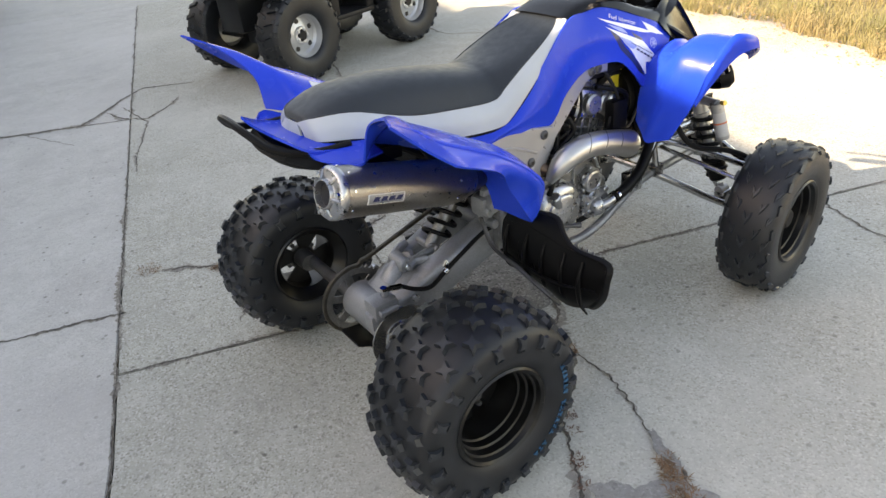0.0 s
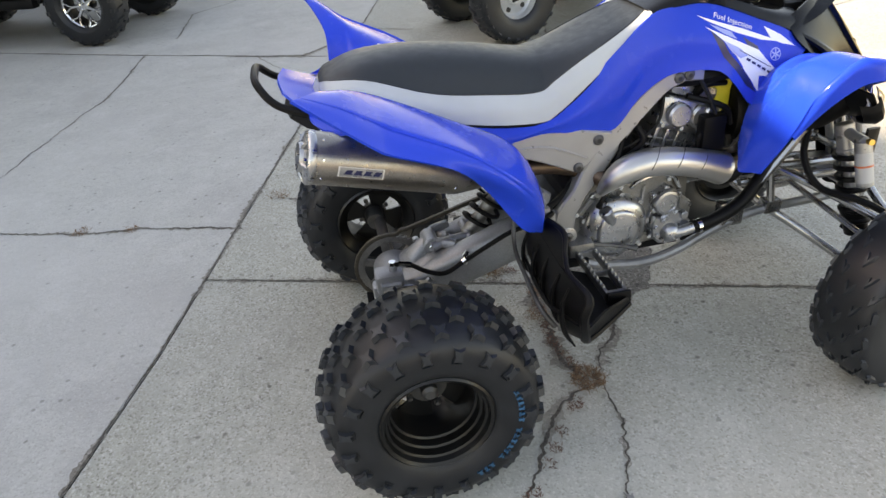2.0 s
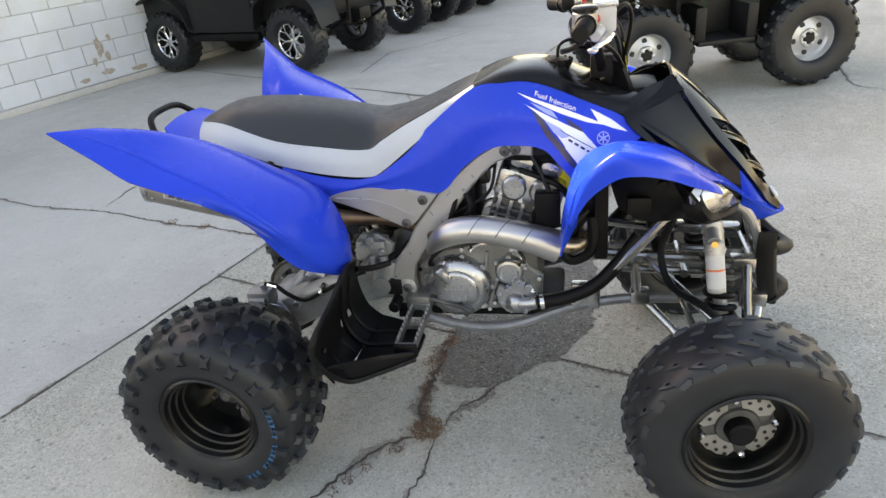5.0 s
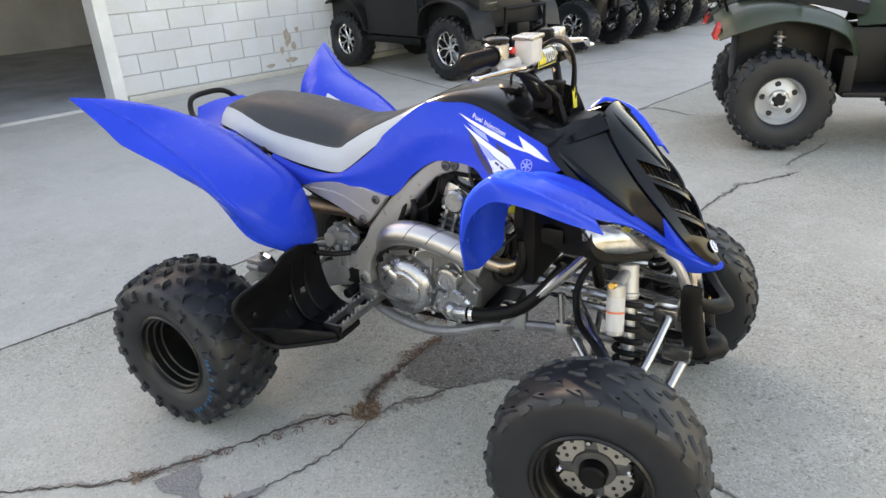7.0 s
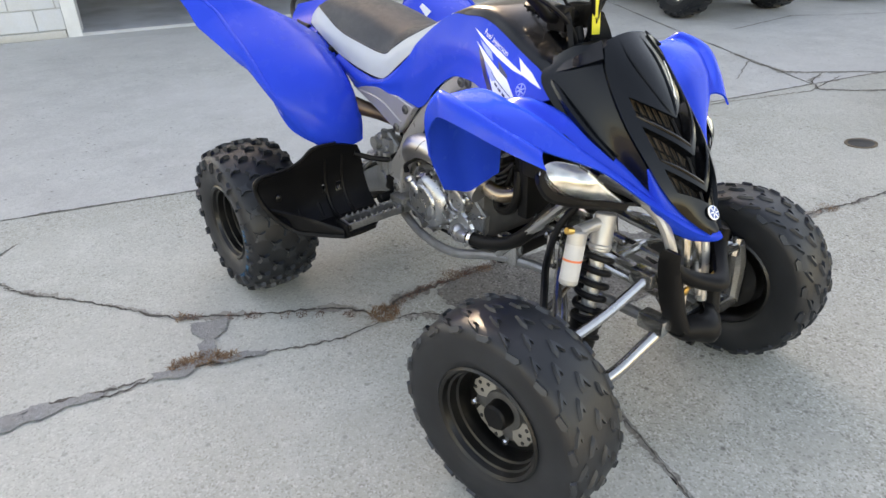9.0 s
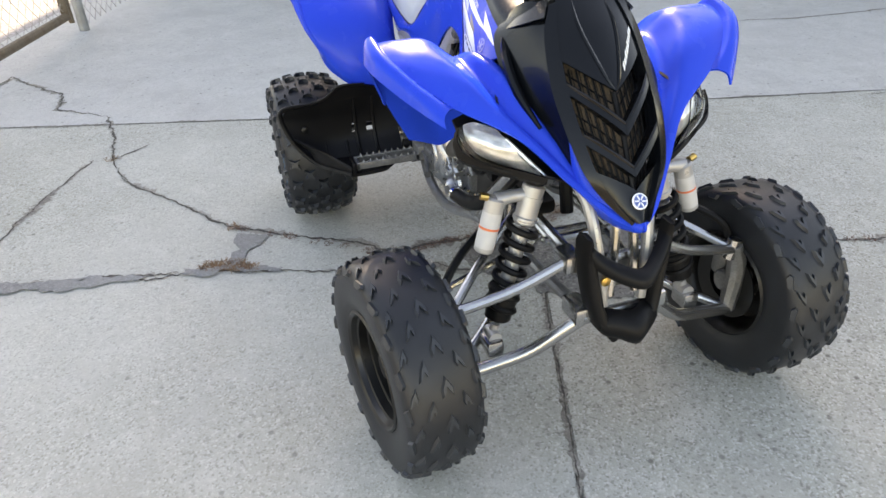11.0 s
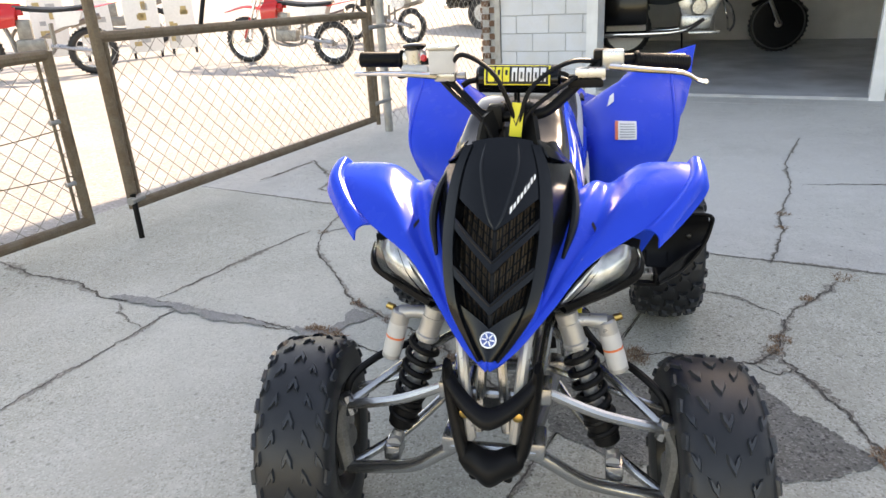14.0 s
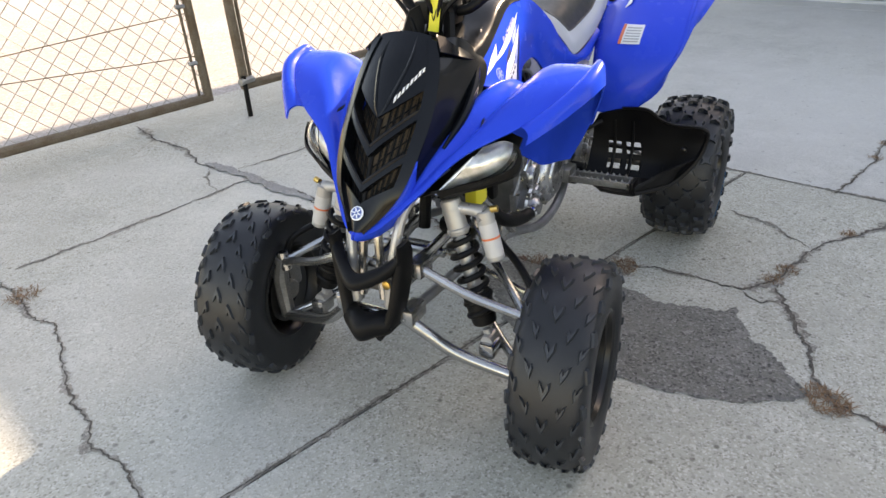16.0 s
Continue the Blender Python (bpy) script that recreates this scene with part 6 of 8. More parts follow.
# handlebar, turned a little to the left
bar = ob_of("handlebar", [sweep([(.957, -.340, 1.116), (.967, -.25, 1.114), (.977, -.185, 1.098), (.995, -.105, 1.02), (1.0, -.06, .985), (1.0, .06, .985), (.98, .115, 1.015), (.93, .20, 1.088), (.905, .26, 1.094), (.862, .395, 1.085)], .0125, 12, 60), sweep([(.968, -.12, 1.05), (.96, -.08, 1.062), (.95, .10, 1.058), (.945, .14, 1.045)], .007, 8, 14)], BLACK_MATT, quad, "black motocross handlebar")
ob_of("bar_pad", [cyl((.963, -.084, 1.066), (.952, .112, 1.058), .033, 24, None, .007)], BLACK, bar, "black crossbar pad with yellow and white print")
pa, pb = Vector((.963, -.084, 1.066)), Vector((.952, .112, 1.058))
pdir = (pb - pa).normalized()
pf = Vector((.90, 0, .43)).normalized()
pu = pdir.cross(pf).normalized()
pu = pu if pu.z > 0 else -pu


def pad_patch(x0, x1, z0, z1, lift, name, material):
    v = []
    for i in range(5):
        q = z0 + (z1 - z0) * i / 4
        an = q / .033
        for x in (x0, x1):
            v.append(pa + pdir * x + (pf * math.cos(an) + pu * math.sin(an)) * (.0334 + lift))
    return ob_of(name, thick((v, grid_faces(5, 2)), .0006), material, bar)


pad_patch(.022, .174, -.025, .025, .0004, "pad_border", YELLOW)
pad_patch(.026, .170, -.022, .022, .0009, "pad_field", INK_HOLE_BLACK)
for k in range(3):
    pad_patch(.031 + k * .0175, .0455 + k * .0175, -.017, .017, .0014, "pad_bar", YELLOW)
    pad_patch(.036 + k * .0175, .0415 + k * .0175, -.003, .009, .0019, "pad_gap", INK_HOLE_BLACK)
for k in range(5):
    pad_patch(.086 + k * .0165, .0985 + k * .0165, -.016, .016, .0014, "pad_bar", WHITE_PLATE)
    pad_patch(.090 + k * .0165, .0945 + k * .0165, -.010 if k % 2 else -.016, .004, .0019, "pad_gap", INK_HOLE_BLACK)
for s, a, b in ((-1, (.954, -.372, 1.117), (.965, -.262, 1.115)), (1, (.866, .405, 1.076), (.905, .280, 1.090))):
    gl = (Vector(b) - Vector(a)).length
    ob_of("grip", lathe([(0, .015), (.003, .0185)] + [(.006 + gl * .9 * k / 60, .0184 if k % 2 else .0174) for k in range(61)] + [(gl * .96, .023), (gl, .022)], a, Vector(b) - Vector(a), 16), BLACK_MATT, bar, "ribbed black rubber grip")
ob_of("throttle_box", [box((.942, -.262, 1.088), (.985, -.206, 1.136), None, .014), cyl((.963, -.233, 1.090), (.963, -.233, 1.142), .027, 20, None, .005)], ALU, bar, "silver thumb throttle housing")
ob_of("throttle_cap", lathe([(0, .028), (.006, .028), (.009, .024), (.010, .010)], (.963, -.233, 1.142), (0, 0, 1), 22), BLACK, bar, "dark round throttle cap")
ob_of("brake_master", [box((.984, -.186, 1.086), (1.030, -.124, 1.140), None, .006), cyl((.995, -.19, 1.092), (.985, -.26, 1.092), .013, 12, None, .003)], RESERVOIR, bar, "pale plastic brake fluid reservoir")
ob_of("master_cover", box((.980, -.190, 1.140), (1.034, -.120, 1.149), None, .003), ALU, bar, "bright reservoir cover")
ob_of("master_clamp", [box((.965, -.178, 1.066), (1.012, -.128, 1.088), None, .006), cyl((1.0, -.125, 1.078), (1.0, -.105, 1.078), .009, 10)], ALU, bar)
ob_of("brake_lever", sweep([(1.012, -.170, 1.080), (1.015, -.23, 1.086), (1.003, -.30, 1.088), (.985, -.355, 1.087), (.978, -.378, 1.086), (.976, -.384, 1.086)], [.014, .012, .010, .008, .012, .006], 10, 18, squash=.6), CHROME, bar, "polished brake lever")
ob_of("thumb_lever", sweep([(.955, -.25, 1.082), (.935, -.275, 1.072), (.915, -.29, 1.07)], .006, 8, 8), BLACK_MATT, bar)
ob_of("kill_switch", cyl((.985, -.205, 1.118), (.994, -.207, 1.121), .008, 12, None, .002), RED, bar, "red kill switch")
ob_of("clutch_perch", [box((.915, .205, 1.075), (.955, .255, 1.12), None, .008), box((.95, .145, 1.055), (.985, .215, 1.085), None, .006)], ALU, bar, "silver clutch lever perch")
ob_of("switch_box", [box((.90, .185, 1.085), (.935, .225, 1.12), None, .008), box((.96, .13, 1.04), (.985, .21, 1.07), None, .006)], BLACK_MATT, bar)
ob_of("clutch_lever", sweep([(.965, .225, 1.085), (.985, .30, 1.078), (.972, .38, 1.068), (.968, .415, 1.050), (.972, .432, 1.046), (.973, .438, 1.045)], [.013, .012, .010, .008, .012, .006], 10, 16, squash=.6), CHROME, bar, "polished clutch lever")
for x in (-.035, .035):
    ob_of("bar_clamp", box((.975, x - .018, .955), (1.03, x + .018, 1.01), None, .006), BLACK_MATT, bar)
for pts in ([(1.005, -.14, 1.10), (1.05, -.10, 1.13), (1.07, -.03, 1.09), (1.06, .01, 1.0), (1.04, .02, .93)], [(.97, .16, 1.07), (1.03, .10, 1.04), (1.05, .04, .99), (1.05, .02, .92)], [(.95, -.20, 1.09), (1.02, -.13, 1.04), (1.05, -.06, .98), (1.06, -.03, .91)], [(.92, .21, 1.09), (1.0, .13, 1.10), (1.05, .05, 1.05), (1.06, .02, .95)]):
    ob_of("control_cable", sweep(pts, .0055, 8, 24), BLACK_MATT, bar)
ob_of("key_tag", [box((-.014, -.0008, -.038), (.014, .0008, .038), pose(1.062, .020, .985, 0, 0, 90) @ pose(0, 0, 0, -8, 6, 0), .0004)], YELLOW, quad, "yellow paper key tag")
ob_of("tag_mark", [sweep([(1.066, .014, .985), (1.066, .018, .972), (1.066, .028, 1.0)], .0014, 5)], INK_HOLE_BLACK, quad)
both("shield_post", lambda s: [thick(loft([[(1.01, .03, 1.01), (1.03, .045, 1.0), (1.05, .06, .99)], [(1.03, .03, .95), (1.05, .05, .945), (1.07, .07, .94)], [(1.04, .03, .90), (1.06, .05, .90), (1.08, .07, .90)]], 8, 6), .012)], BLACK_MATT)

# swingarm, axle, chain, brake
sw = ob_of("swingarm", [cyl((.02, -.115, .275), (.02, .085, .275), .058, 28, None, .008), beam_skin([(.03, -.01, .075, .245, .325), (.10, -.01, .075, .285, .368), (.16, -.01, .070, .318, .385), (.19, -.01, .060, .335, .388)])], CASTING, quad, "pale cast aluminium swingarm", 40)
ARM = [(.46, .100, .034, .378, .468), (.36, .102, .037, .357, .470), (.30, .100, .038, .338, .452), (.17, .088, .038, .285, .396), (.06, .070, .038, .228, .340), (-.025, .062, .030, .240, .312)]
for s in (-1, 1):
    ob_of("swingarm_beam", flip(beam_skin(ARM if s < 0 else [(x, y - .026, hy * .8, .275 + (lo - .275) * .7 + .02, .275 + (hi - .275) * .80) for x, y, hy, lo, hi in ARM], 24), s), CASTING, sw, "", 40)
    ob_of("swingarm_bolt", flip(cyl((.10, .100, .330), (.10, .118, .330), .012, 8, None, .002), s), ALU, sw)
    ob_of("swingarm_rib", flip(sweep([(.19, .060, .398), (.15, .040, .398), (.128, .022, .392)], [.012, .015, .017], 10, 12), s), CASTING, sw)
ob_of("shock_clevis", [cyl((.126, -.045, .394), (.126, .025, .394), .023, 20, None, .004), sweep([(.085, -.012, .345), (.105, -.012, .375), (.126, -.012, .394)], [.036, .028, .021], 12, 10)], CASTING, sw, "grey cast shock mount", 40)
ob_of("clevis_bolt", cyl((.126, -.056, .394), (.126, .034, .394), .010, 8, None, .002), CHROME, sw)
ob_of("linkage_arm", [sweep([(.126, -.05, .394), (.175, -.04, .402), (.235, -.03, .400)], [.015, .012, .012], 10, 12), cyl((.235, -.05, .398), (.235, .05, .398), .013, 12)], CASTING, sw, "grey cast suspension link")
ob_of("shock_bridge", [sweep([(.10, -.05, .34), (.15, -.03, .375), (.17, 0, .385), (.15, .03, .375), (.10, .05, .34)], .018, 10, 16), box((.13, -.06, .335), (.20, .05, .365), None, .012)], ALU_DULL, sw)
ob_of("rear_axle", cyl((.02, -.42, .262), (.02, .42, .262), .019, 16), DARK_CAST, quad, "dark steel rear axle")
rs = ob_of("rear_shock", [cyl((.235, 0, .39), (.42, 0, .60), .02, 14), cyl((.34, 0, .51), (.42, 0, .60), .034, 16, None, .005)], ALU_DULL, quad, "rear shock absorber")
ob_of("spring", coil((.255, 0, .415), (.39, 0, .566), .040, .0065, 6, 7, 16), BLACK_MATT, rs, "black coil spring")
ob_of("spring_label", cyl((.345, 0, .517), (.358, 0, .531), .0345, 14), WHITE_PLATE, rs)
# sprocket: toothed ring, spider with openings
teeth = []
for k in range(38):
    a = 2 * math.pi * k / 38
    for q, r in ((0, .100), (.25, .108), (.5, .108), (.75, .100)):
        w = a + q * 2 * math.pi / 38
        teeth.append((r, w))
v = [Vector((.02 + r * math.cos(w), y, .262 + r * math.sin(w))) for y in (.098, .105) for r, w in teeth] + [Vector((.02 + .082 * math.cos(w), y, .262 + .082 * math.sin(w))) for y in (.098, .105) for r, w in teeth]
n = len(teeth)
f = []
for i in range(n):
    j = (i + 1) % n
    f += [(i, j, 2 * n + j, 2 * n + i), (n + i, n + j, 3 * n + j, 3 * n + i), (i, j, n + j, n + i), (2 * n + i, 2 * n + j, 3 * n + j, 3 * n + i)]
spr = ob_of("sprocket", [(v, f)], ALU_DULL, quad, "dull metal rear sprocket")
ob_of("sprocket_hub", cyl((.02, .092, .262), (.02, .11, .262), .042, 24, None, .004), ALU_DULL, spr)
for k in range(6):
    ob_of("sprocket_arm", box((.030, -.0035, -.012), (.088, .0035, .012), Matrix.Translation((.02, .1015, .262)) @ pose(0, 0, 0, 0, 60 * k + 20, 0), .002), ALU_DULL, spr)
# chain: links along both runs and round the sprocket
link_me = mesh_of(*box((-.0085, -.0055, -.0055), (.0085, .0055, .0055), None, .002))
link_me.materials.append(mat("oily chain", (.09, .08, .065), .5, metal=.7, vary=.4, vary_scale=60))
run = cr([(.47, .1015, .478), (.30, .1015, .440), (.10, .1015, .385), (.052, .1015, .378)], 28) + [Vector((.02 + .108 * math.cos(w), .1015, .262 + .108 * math.sin(w))) for w in [1.15 + .147 * k for k in range(1, 24)]] + cr([(.0, .1015, .166), (.1, .1015, .20), (.30, .1015, .33), (.47, .1015, .40)], 34)
step_run, acc = [run[0]], 0.0
for a, b in zip(run, run[1:]):
    d_ = (b - a).length
    while d_ > 1e-6 and acc + d_ >= .0125:
        a = a.lerp(b, (.0125 - acc) / d_)
        step_run.append(a)
        d_, acc = (b - a).length, 0.0
    acc += d_
run = step_run
chain = ob_of("chain_guide", box((.22, .09, .36), (.32, .115, .385), pose(0, 0, 0, 0, 0, 0), .006), BLACK_MATT, quad, "black chain guide with drive chain")
for a, b in zip(run, run[1:]):
    o = new("chain_link", link_me)
    o.parent = chain
    dd = b - a
    o.matrix_basis = Matrix.Translation((a + b) / 2) @ pose(0, 0, 0, 0, -math.degrees(math.atan2(dd.z, dd.x)), 0)
# rear brake on the right of the carrier
ob_of("rear_brake_disc", [lathe([(-.155, .055), (-.155, .095), (-.151, .095), (-.151, .055)], (.02, 0, .262), (0, 1, 0), 40, closed=True), cyl((.02, -.12, .262), (.02, -.165, .262), .05, 20)], STEEL, quad, "steel rear brake disc")
ob_of("rear_caliper", [box((-.045, -.146, .330), (.030, -.082, .386), pose(0, 0, 0, 0, 0, 0), .012), box((-.055, -.135, .300), (-.02, -.090, .350), None, .010), cyl((.005, -.115, .384), (.005, -.115, .402), .011, 12, None, .002), cyl((-.035, -.150, .362), (.02, -.150, .362), .010, 10, None, .002)], CASTING, quad, "grey rear brake caliper")
ob_of("rear_brake_hose", sweep([(.005, -.115, .402), (.05, -.122, .398), (.09, -.132, .375), (.14, -.136, .360), (.198, -.132, .385), (.26, -.136, .420), (.33, -.14, .455), (.40, -.145, .47)], .0065, 8, 36), BLACK_MATT, quad, "black rear brake hose")
ob_of("hose_fitting", [cyl((.022, -.117, .402), (.055, -.123, .397), .0085, 8), cyl((.005, -.115, .400), (.005, -.115, .412), .010, 6)], CHROME, quad, "bright hose end fitting")
ob_of("hose_guide", [lathe([(-.006, .010), (.006, .010), (.006, .007), (-.006, .007)], (.198, -.132, .385), (.8, 0, .5), 14, closed=True), cyl((.200, -.128, .372), (.206, -.126, .400), .005, 8), cyl((.196, -.130, .398), (.208, -.128, .412), .006, 6)], CHROME, quad, "bright hose clamp")
ob_of("skid_plate", [thick(loft([[(-.07, -.05, .215), (-.07, .05, .215)], [(.02, -.07, .19), (.02, .07, .19)], [(.10, -.05, .215), (.10, .05, .215)]], 10, 4), .006)], BLACK_MATT, quad)

# foot pegs and heel guards
for s in (-1, 1):
    back_rows = [[(.405, .205, .350), (.384, .330, .344), (.372, .430, .338), (.395, .492, .346)],
                 [(.362, .205, .395), (.346, .330, .392), (.342, .455, .392), (.368, .548, .415)],
                 [(.346, .210, .465), (.338, .320, .462), (.336, .450, .468), (.352, .572, .480)],
                 [(.350, .215, .520), (.352, .310, .535), (.352, .420, .528), (.362, .568, .522)]]
    gv, gf_ = loft(back_rows, 22, 25)
    gf_ = [f_ for k, f_ in enumerate(gf_) if not (k // 24 in ((3, 4, 5, 6, 9, 10, 11, 12) if s > 0 else (9, 10, 11)) and k % 24 in ((4, 5, 6, 8, 9, 10) if s > 0 else (5, 6, 9)))]
    gu = ob_of("heel_guard", flip(thick((gv, gf_), .006), s), BLACK_MATT, quad, "black plastic heel guard with window slots", 25)
    ob_of("guard_crest", flip(thick(loft([[(.350, .215, .518), (.352, .310, .533), (.352, .420, .526), (.356, .470, .522)], [(.358, .230, .548), (.366, .310, .572), (.374, .390, .578), (.362, .430, .545)]], 8, 14), .006), s), BLACK_MATT, gu, "", 25)
    fl_v, fl_f = loft([[(.545, .300, .356), (.543, .350, .352), (.538, .400, .350)], [(.470, .235, .354), (.468, .350, .346), (.462, .450, .344)], [(.405, .205, .352), (.384, .380, .342), (.395, .490, .346)]], 15, 15)
    ob_of("guard_floor", flip(thick((fl_v, fl_f), .010), s), BLACK_MATT, gu, "", 25)
    ob_of("guard_skirt", flip(thick(loft([[(.540, .401, .348), (.462, .452, .342), (.396, .492, .344)], [(.540, .404, .368), (.462, .462, .385), (.392, .510, .395)], [(.532, .404, .376), (.455, .466, .402), (.372, .552, .430)]], 8, 16), .006), s), BLACK_MATT, gu, "", 25)
    for y in (.285, .345):
        ob_of("guard_rib", flip(sweep([(.470, y, .356), (.392, y, .356), (.352, y, .40), (.342, y, .465), (.354, y, .53)], [.004, .006, .006, .006, .004], 6, 20), s), BLACK_MATT, gu)
    ob_of("guard_strut", [flip(sweep([(.540, .402, .356), (.462, .454, .350), (.396, .496, .352), (.368, .552, .417), (.353, .577, .482), (.364, .570, .526), (.356, .480, .530), (.364, .432, .548), (.376, .390, .580), (.366, .310, .575)], [.011, .011, .012, .011, .010, .009, .006, .006, .007, .006], 8, 50, squash=.75), s)], BLACK_MATT, gu)
    for y in (.24, .315, .38, .45, .51):
        ob_of("guard_rib", flip(sweep([(.392 - .10 * (y - .2), y, .352), (.336, y, .40), (.328, y, .465), (.344, y, .515)], [.003, .007, .007, .003], 6, 16, squash=.8), s), BLACK_MATT, gu)
    ob_of("guard_rib", flip(sweep([(.336, .215, .43), (.326, .33, .425), (.326, .45, .43), (.352, .55, .445)], [.004, .006, .006, .004], 6, 16), s), BLACK_MATT, gu)
    ob_of("guard_stay", flip(sweep([(.335, .13, .50), (.318, .20, .44), (.312, .30, .425), (.318, .40, .39), (.345, .43, .35)], .006, 7, 20), s), DARK_CAST, gu, "thin metal stay behind the guard")
    ob_of("guard_bolt", flip(lathe([(-.004, .010), (.004, .010), (.006, .006)], (.352, .512, .447), (1, 0, 0), 12), s), RIM_BLACK, gu)
    ob_of("guard_stay", flip(sweep([(.43, .16, .50), (.39, .20, .505), (.362, .245, .525)], .009, 8, 10), s), BLACK_MATT, gu)
    pg = ob_of("foot_peg", [flip(box((.486, .19, .368), (.495, .388, .390), None, .002), s), flip(box((.534, .19, .368), (.543, .388, .390), None, .002), s), flip(box((.486, .19, .366), (.543, .200, .388), None, .002), s), flip(box((.486, .379, .366), (.543, .388, .388), None, .002), s), flip(box((.488, .285, .368), (.541, .291, .382), None, .001), s), flip(box((.47, .12, .36), (.54, .195, .41), None, .01), s)], ALU_DULL, quad, "serrated metal foot peg")
    for k in range(9):
        for x in (.4885, .5365):
            ob_of("peg_tooth", [flip(lathe([(0, .0055), (.008, .001)], (x + .002, .205 + .02 * k, .390), (0, 0, 1), 5), s)], ALU_DULL, pg)
    ob_of("peg_mount", [flip(box((.41, .13, .40), (.46, .172, .45), None, .012), s), flip(cyl((.44, .12, .385), (.44, .215, .385), .016, 12, None, .003), s), flip(box((.45, .15, .352), (.52, .21, .372), None, .006), s)], BLACK_MATT, pg, "black peg mount")
    ob_of("peg_bracket", [flip(box((.486, .390, .356), (.548, .402, .392), None, .006), s)], BLACK_MATT, pg)
ob_of("brake_pedal", sweep([(.50, -.17, .40), (.58, -.18, .385), (.63, -.19, .375), (.66, -.20, .37)], [.008, .006, .006, .010], 8, 14), DARK_CAST, quad, "steel foot brake pedal")
ob_of("pivot_casting", [box((.37, -.16, .38), (.46, -.08, .50), None, .02), box((.37, .08, .38), (.46, .16, .50), None, .02), cyl((.40, -.175, .43), (.40, .175, .43), .026, 16), cyl((.36, -.17, .54), (.36, -.09, .54), .02, 12), box((.33, -.15, .50), (.42, -.09, .56), None, .015), box((.405, -.168, .44), (.425, -.15, .52), None, .004), box((.375, -.168, .44), (.39, -.15, .52), None, .004)], CASTING, quad, "cast pivot brackets")

for s in (-1, 1):
    for x, z, r in ((.345, .52, .016), (.375, .565, .012), (.36, .475, .014), (.405, .53, .010)):
        ob_of("bracket_lug", flip(cyl((x, .10, z), (x + .004, .160, z), r, 12, None, .003), s), CASTING, quad)
    ob_of("bracket_plate", flip(plate([(.335, .50), (.35, .575), (.395, .575), (.44, .54), (.42, .46), (.36, .45)], .118, .134, .004), s), CASTING, quad, "", 25)
    ob_of("hose_loop", flip(sweep([(.545, .115, .66), (.518, .120, .60), (.497, .125, .56), (.465, .135, .528), (.42, .138, .50)], .010, 9, 20), s), BLACK_MATT, quad)

# warning labels on the left rear fender
fv, ff = loft(REAR_ROWS, 50, 26)
FEND = BVHTree.FromPolygons([tuple(q) for q in fv], ff)


def fender_label(y0, y1, z0, z1, lift, name, material, parent, label=""):
    v = []
    for i in range(5):
        for j in range(5):
            y, z = y0 + (y1 - y0) * i / 4, z0 + (z1 - z0) * j / 4
            h = FEND.ray_cast(Vector((1.0, y, z)), Vector((-1, 0, 0)))
            v.append(Vector(((h[0].x if h[0] else .2) + .011 + lift * 2, y, z)))
    return ob_of(name, thick((v, grid_faces(5, 5)), .0006), material, parent, label)


lab = fender_label(.262, .332, .765, .812, .0, "warning_label", WHITE_PLATE, fenders[1], "white warning label with unreadable print")
fender_label(.262, .272, .765, .812, .0012, "label_strip", ORANGE, lab)
for k in range(6):
    fender_label(.278, .326, .771 + .0065 * k, .7735 + .0065 * k, .0012, "label_line", GALV, lab)

ob_of("fender_sticker", thick(([Vector((.075, .232 + .0, .862)), Vector((.075, .258, .884)), Vector((.125, .258, .862)), Vector((.125, .232, .842))], [(0, 1, 2, 3)]), .001), WHITE_PLATE, fenders[1], "small white sticker")

# ---- other vehicles in the yard ----
def lugged_tyre(radius, half, rim_r, lugs=22):
    tr = Tread(radius - .014, half * .72, half, .018)
    geo = []
    for i in range(lugs):
        a = 2 * math.pi * i / lugs
        for s in (-1, 1):
            geo.append(knob(tr, a + (.5 if s > 0 else 0) * 2 * math.pi / lugs, s * half * .42, [(-.022, -s * half * .40), (.006, -s * half * .40), (.034, s * half * .36), (.004, s * half * .36)], .014))
            geo.append(knob(tr, a + (.5 if s > 0 else 0) * 2 * math.pi / lugs + .06, s * half * .98, [(-.02, -.012), (.02, -.012), (.016, .016), (-.016, .016)], .012))
    return carcass(tr, rim_r, half * .85, 40), geo


def rim_holes(r):
    """A dished steel wheel, outer face at +y; put_wheels adds five dark hole discs."""
    geo = [lathe([(.075, r + .006), (.08, r), (.07, r - .008), (.02, r - .012), (.0, r - .03), (-.004, r - .034), (-.012, r - .03), (.01, r - .004), (-.07, r), (-.075, r + .006)], (0, 0, 0), (0, 1, 0), 32, closed=True),
           lathe([(.002, r - .028), (.008, r - .05), (.02, r * .42), (.034, r * .36), (.036, .02)], (0, 0, 0), (0, 1, 0), 32)]
    return geo


def rim_spokes(r, n=7):
    """Twin machined spokes on a dark wheel."""
    geo = [lathe([(.078, r + .004), (.082, r - .004), (.07, r - .014), (.064, r - .010)], (0, 0, 0), (0, 1, 0), 36, closed=True), lathe([(.03, .045), (.055, .04), (.06, .02)], (0, 0, 0), (0, 1, 0), 20)]
    for k in range(n):
        for d in (-.20, .20):
            a = 2 * math.pi * k / n
            p0 = Vector((.03 * math.cos(a + d), .056, .03 * math.sin(a + d)))
            p1 = Vector((r * .62 * math.cos(a + d * .3), .064, r * .62 * math.sin(a + d * .3)))
            p2 = Vector(((r - .008) * math.cos(a + d * 1.35), .070, (r - .008) * math.sin(a + d * 1.35)))
            geo.append(sweep([p0, p1, p2], [.011, .009, .012], 6, 6))
    return geo


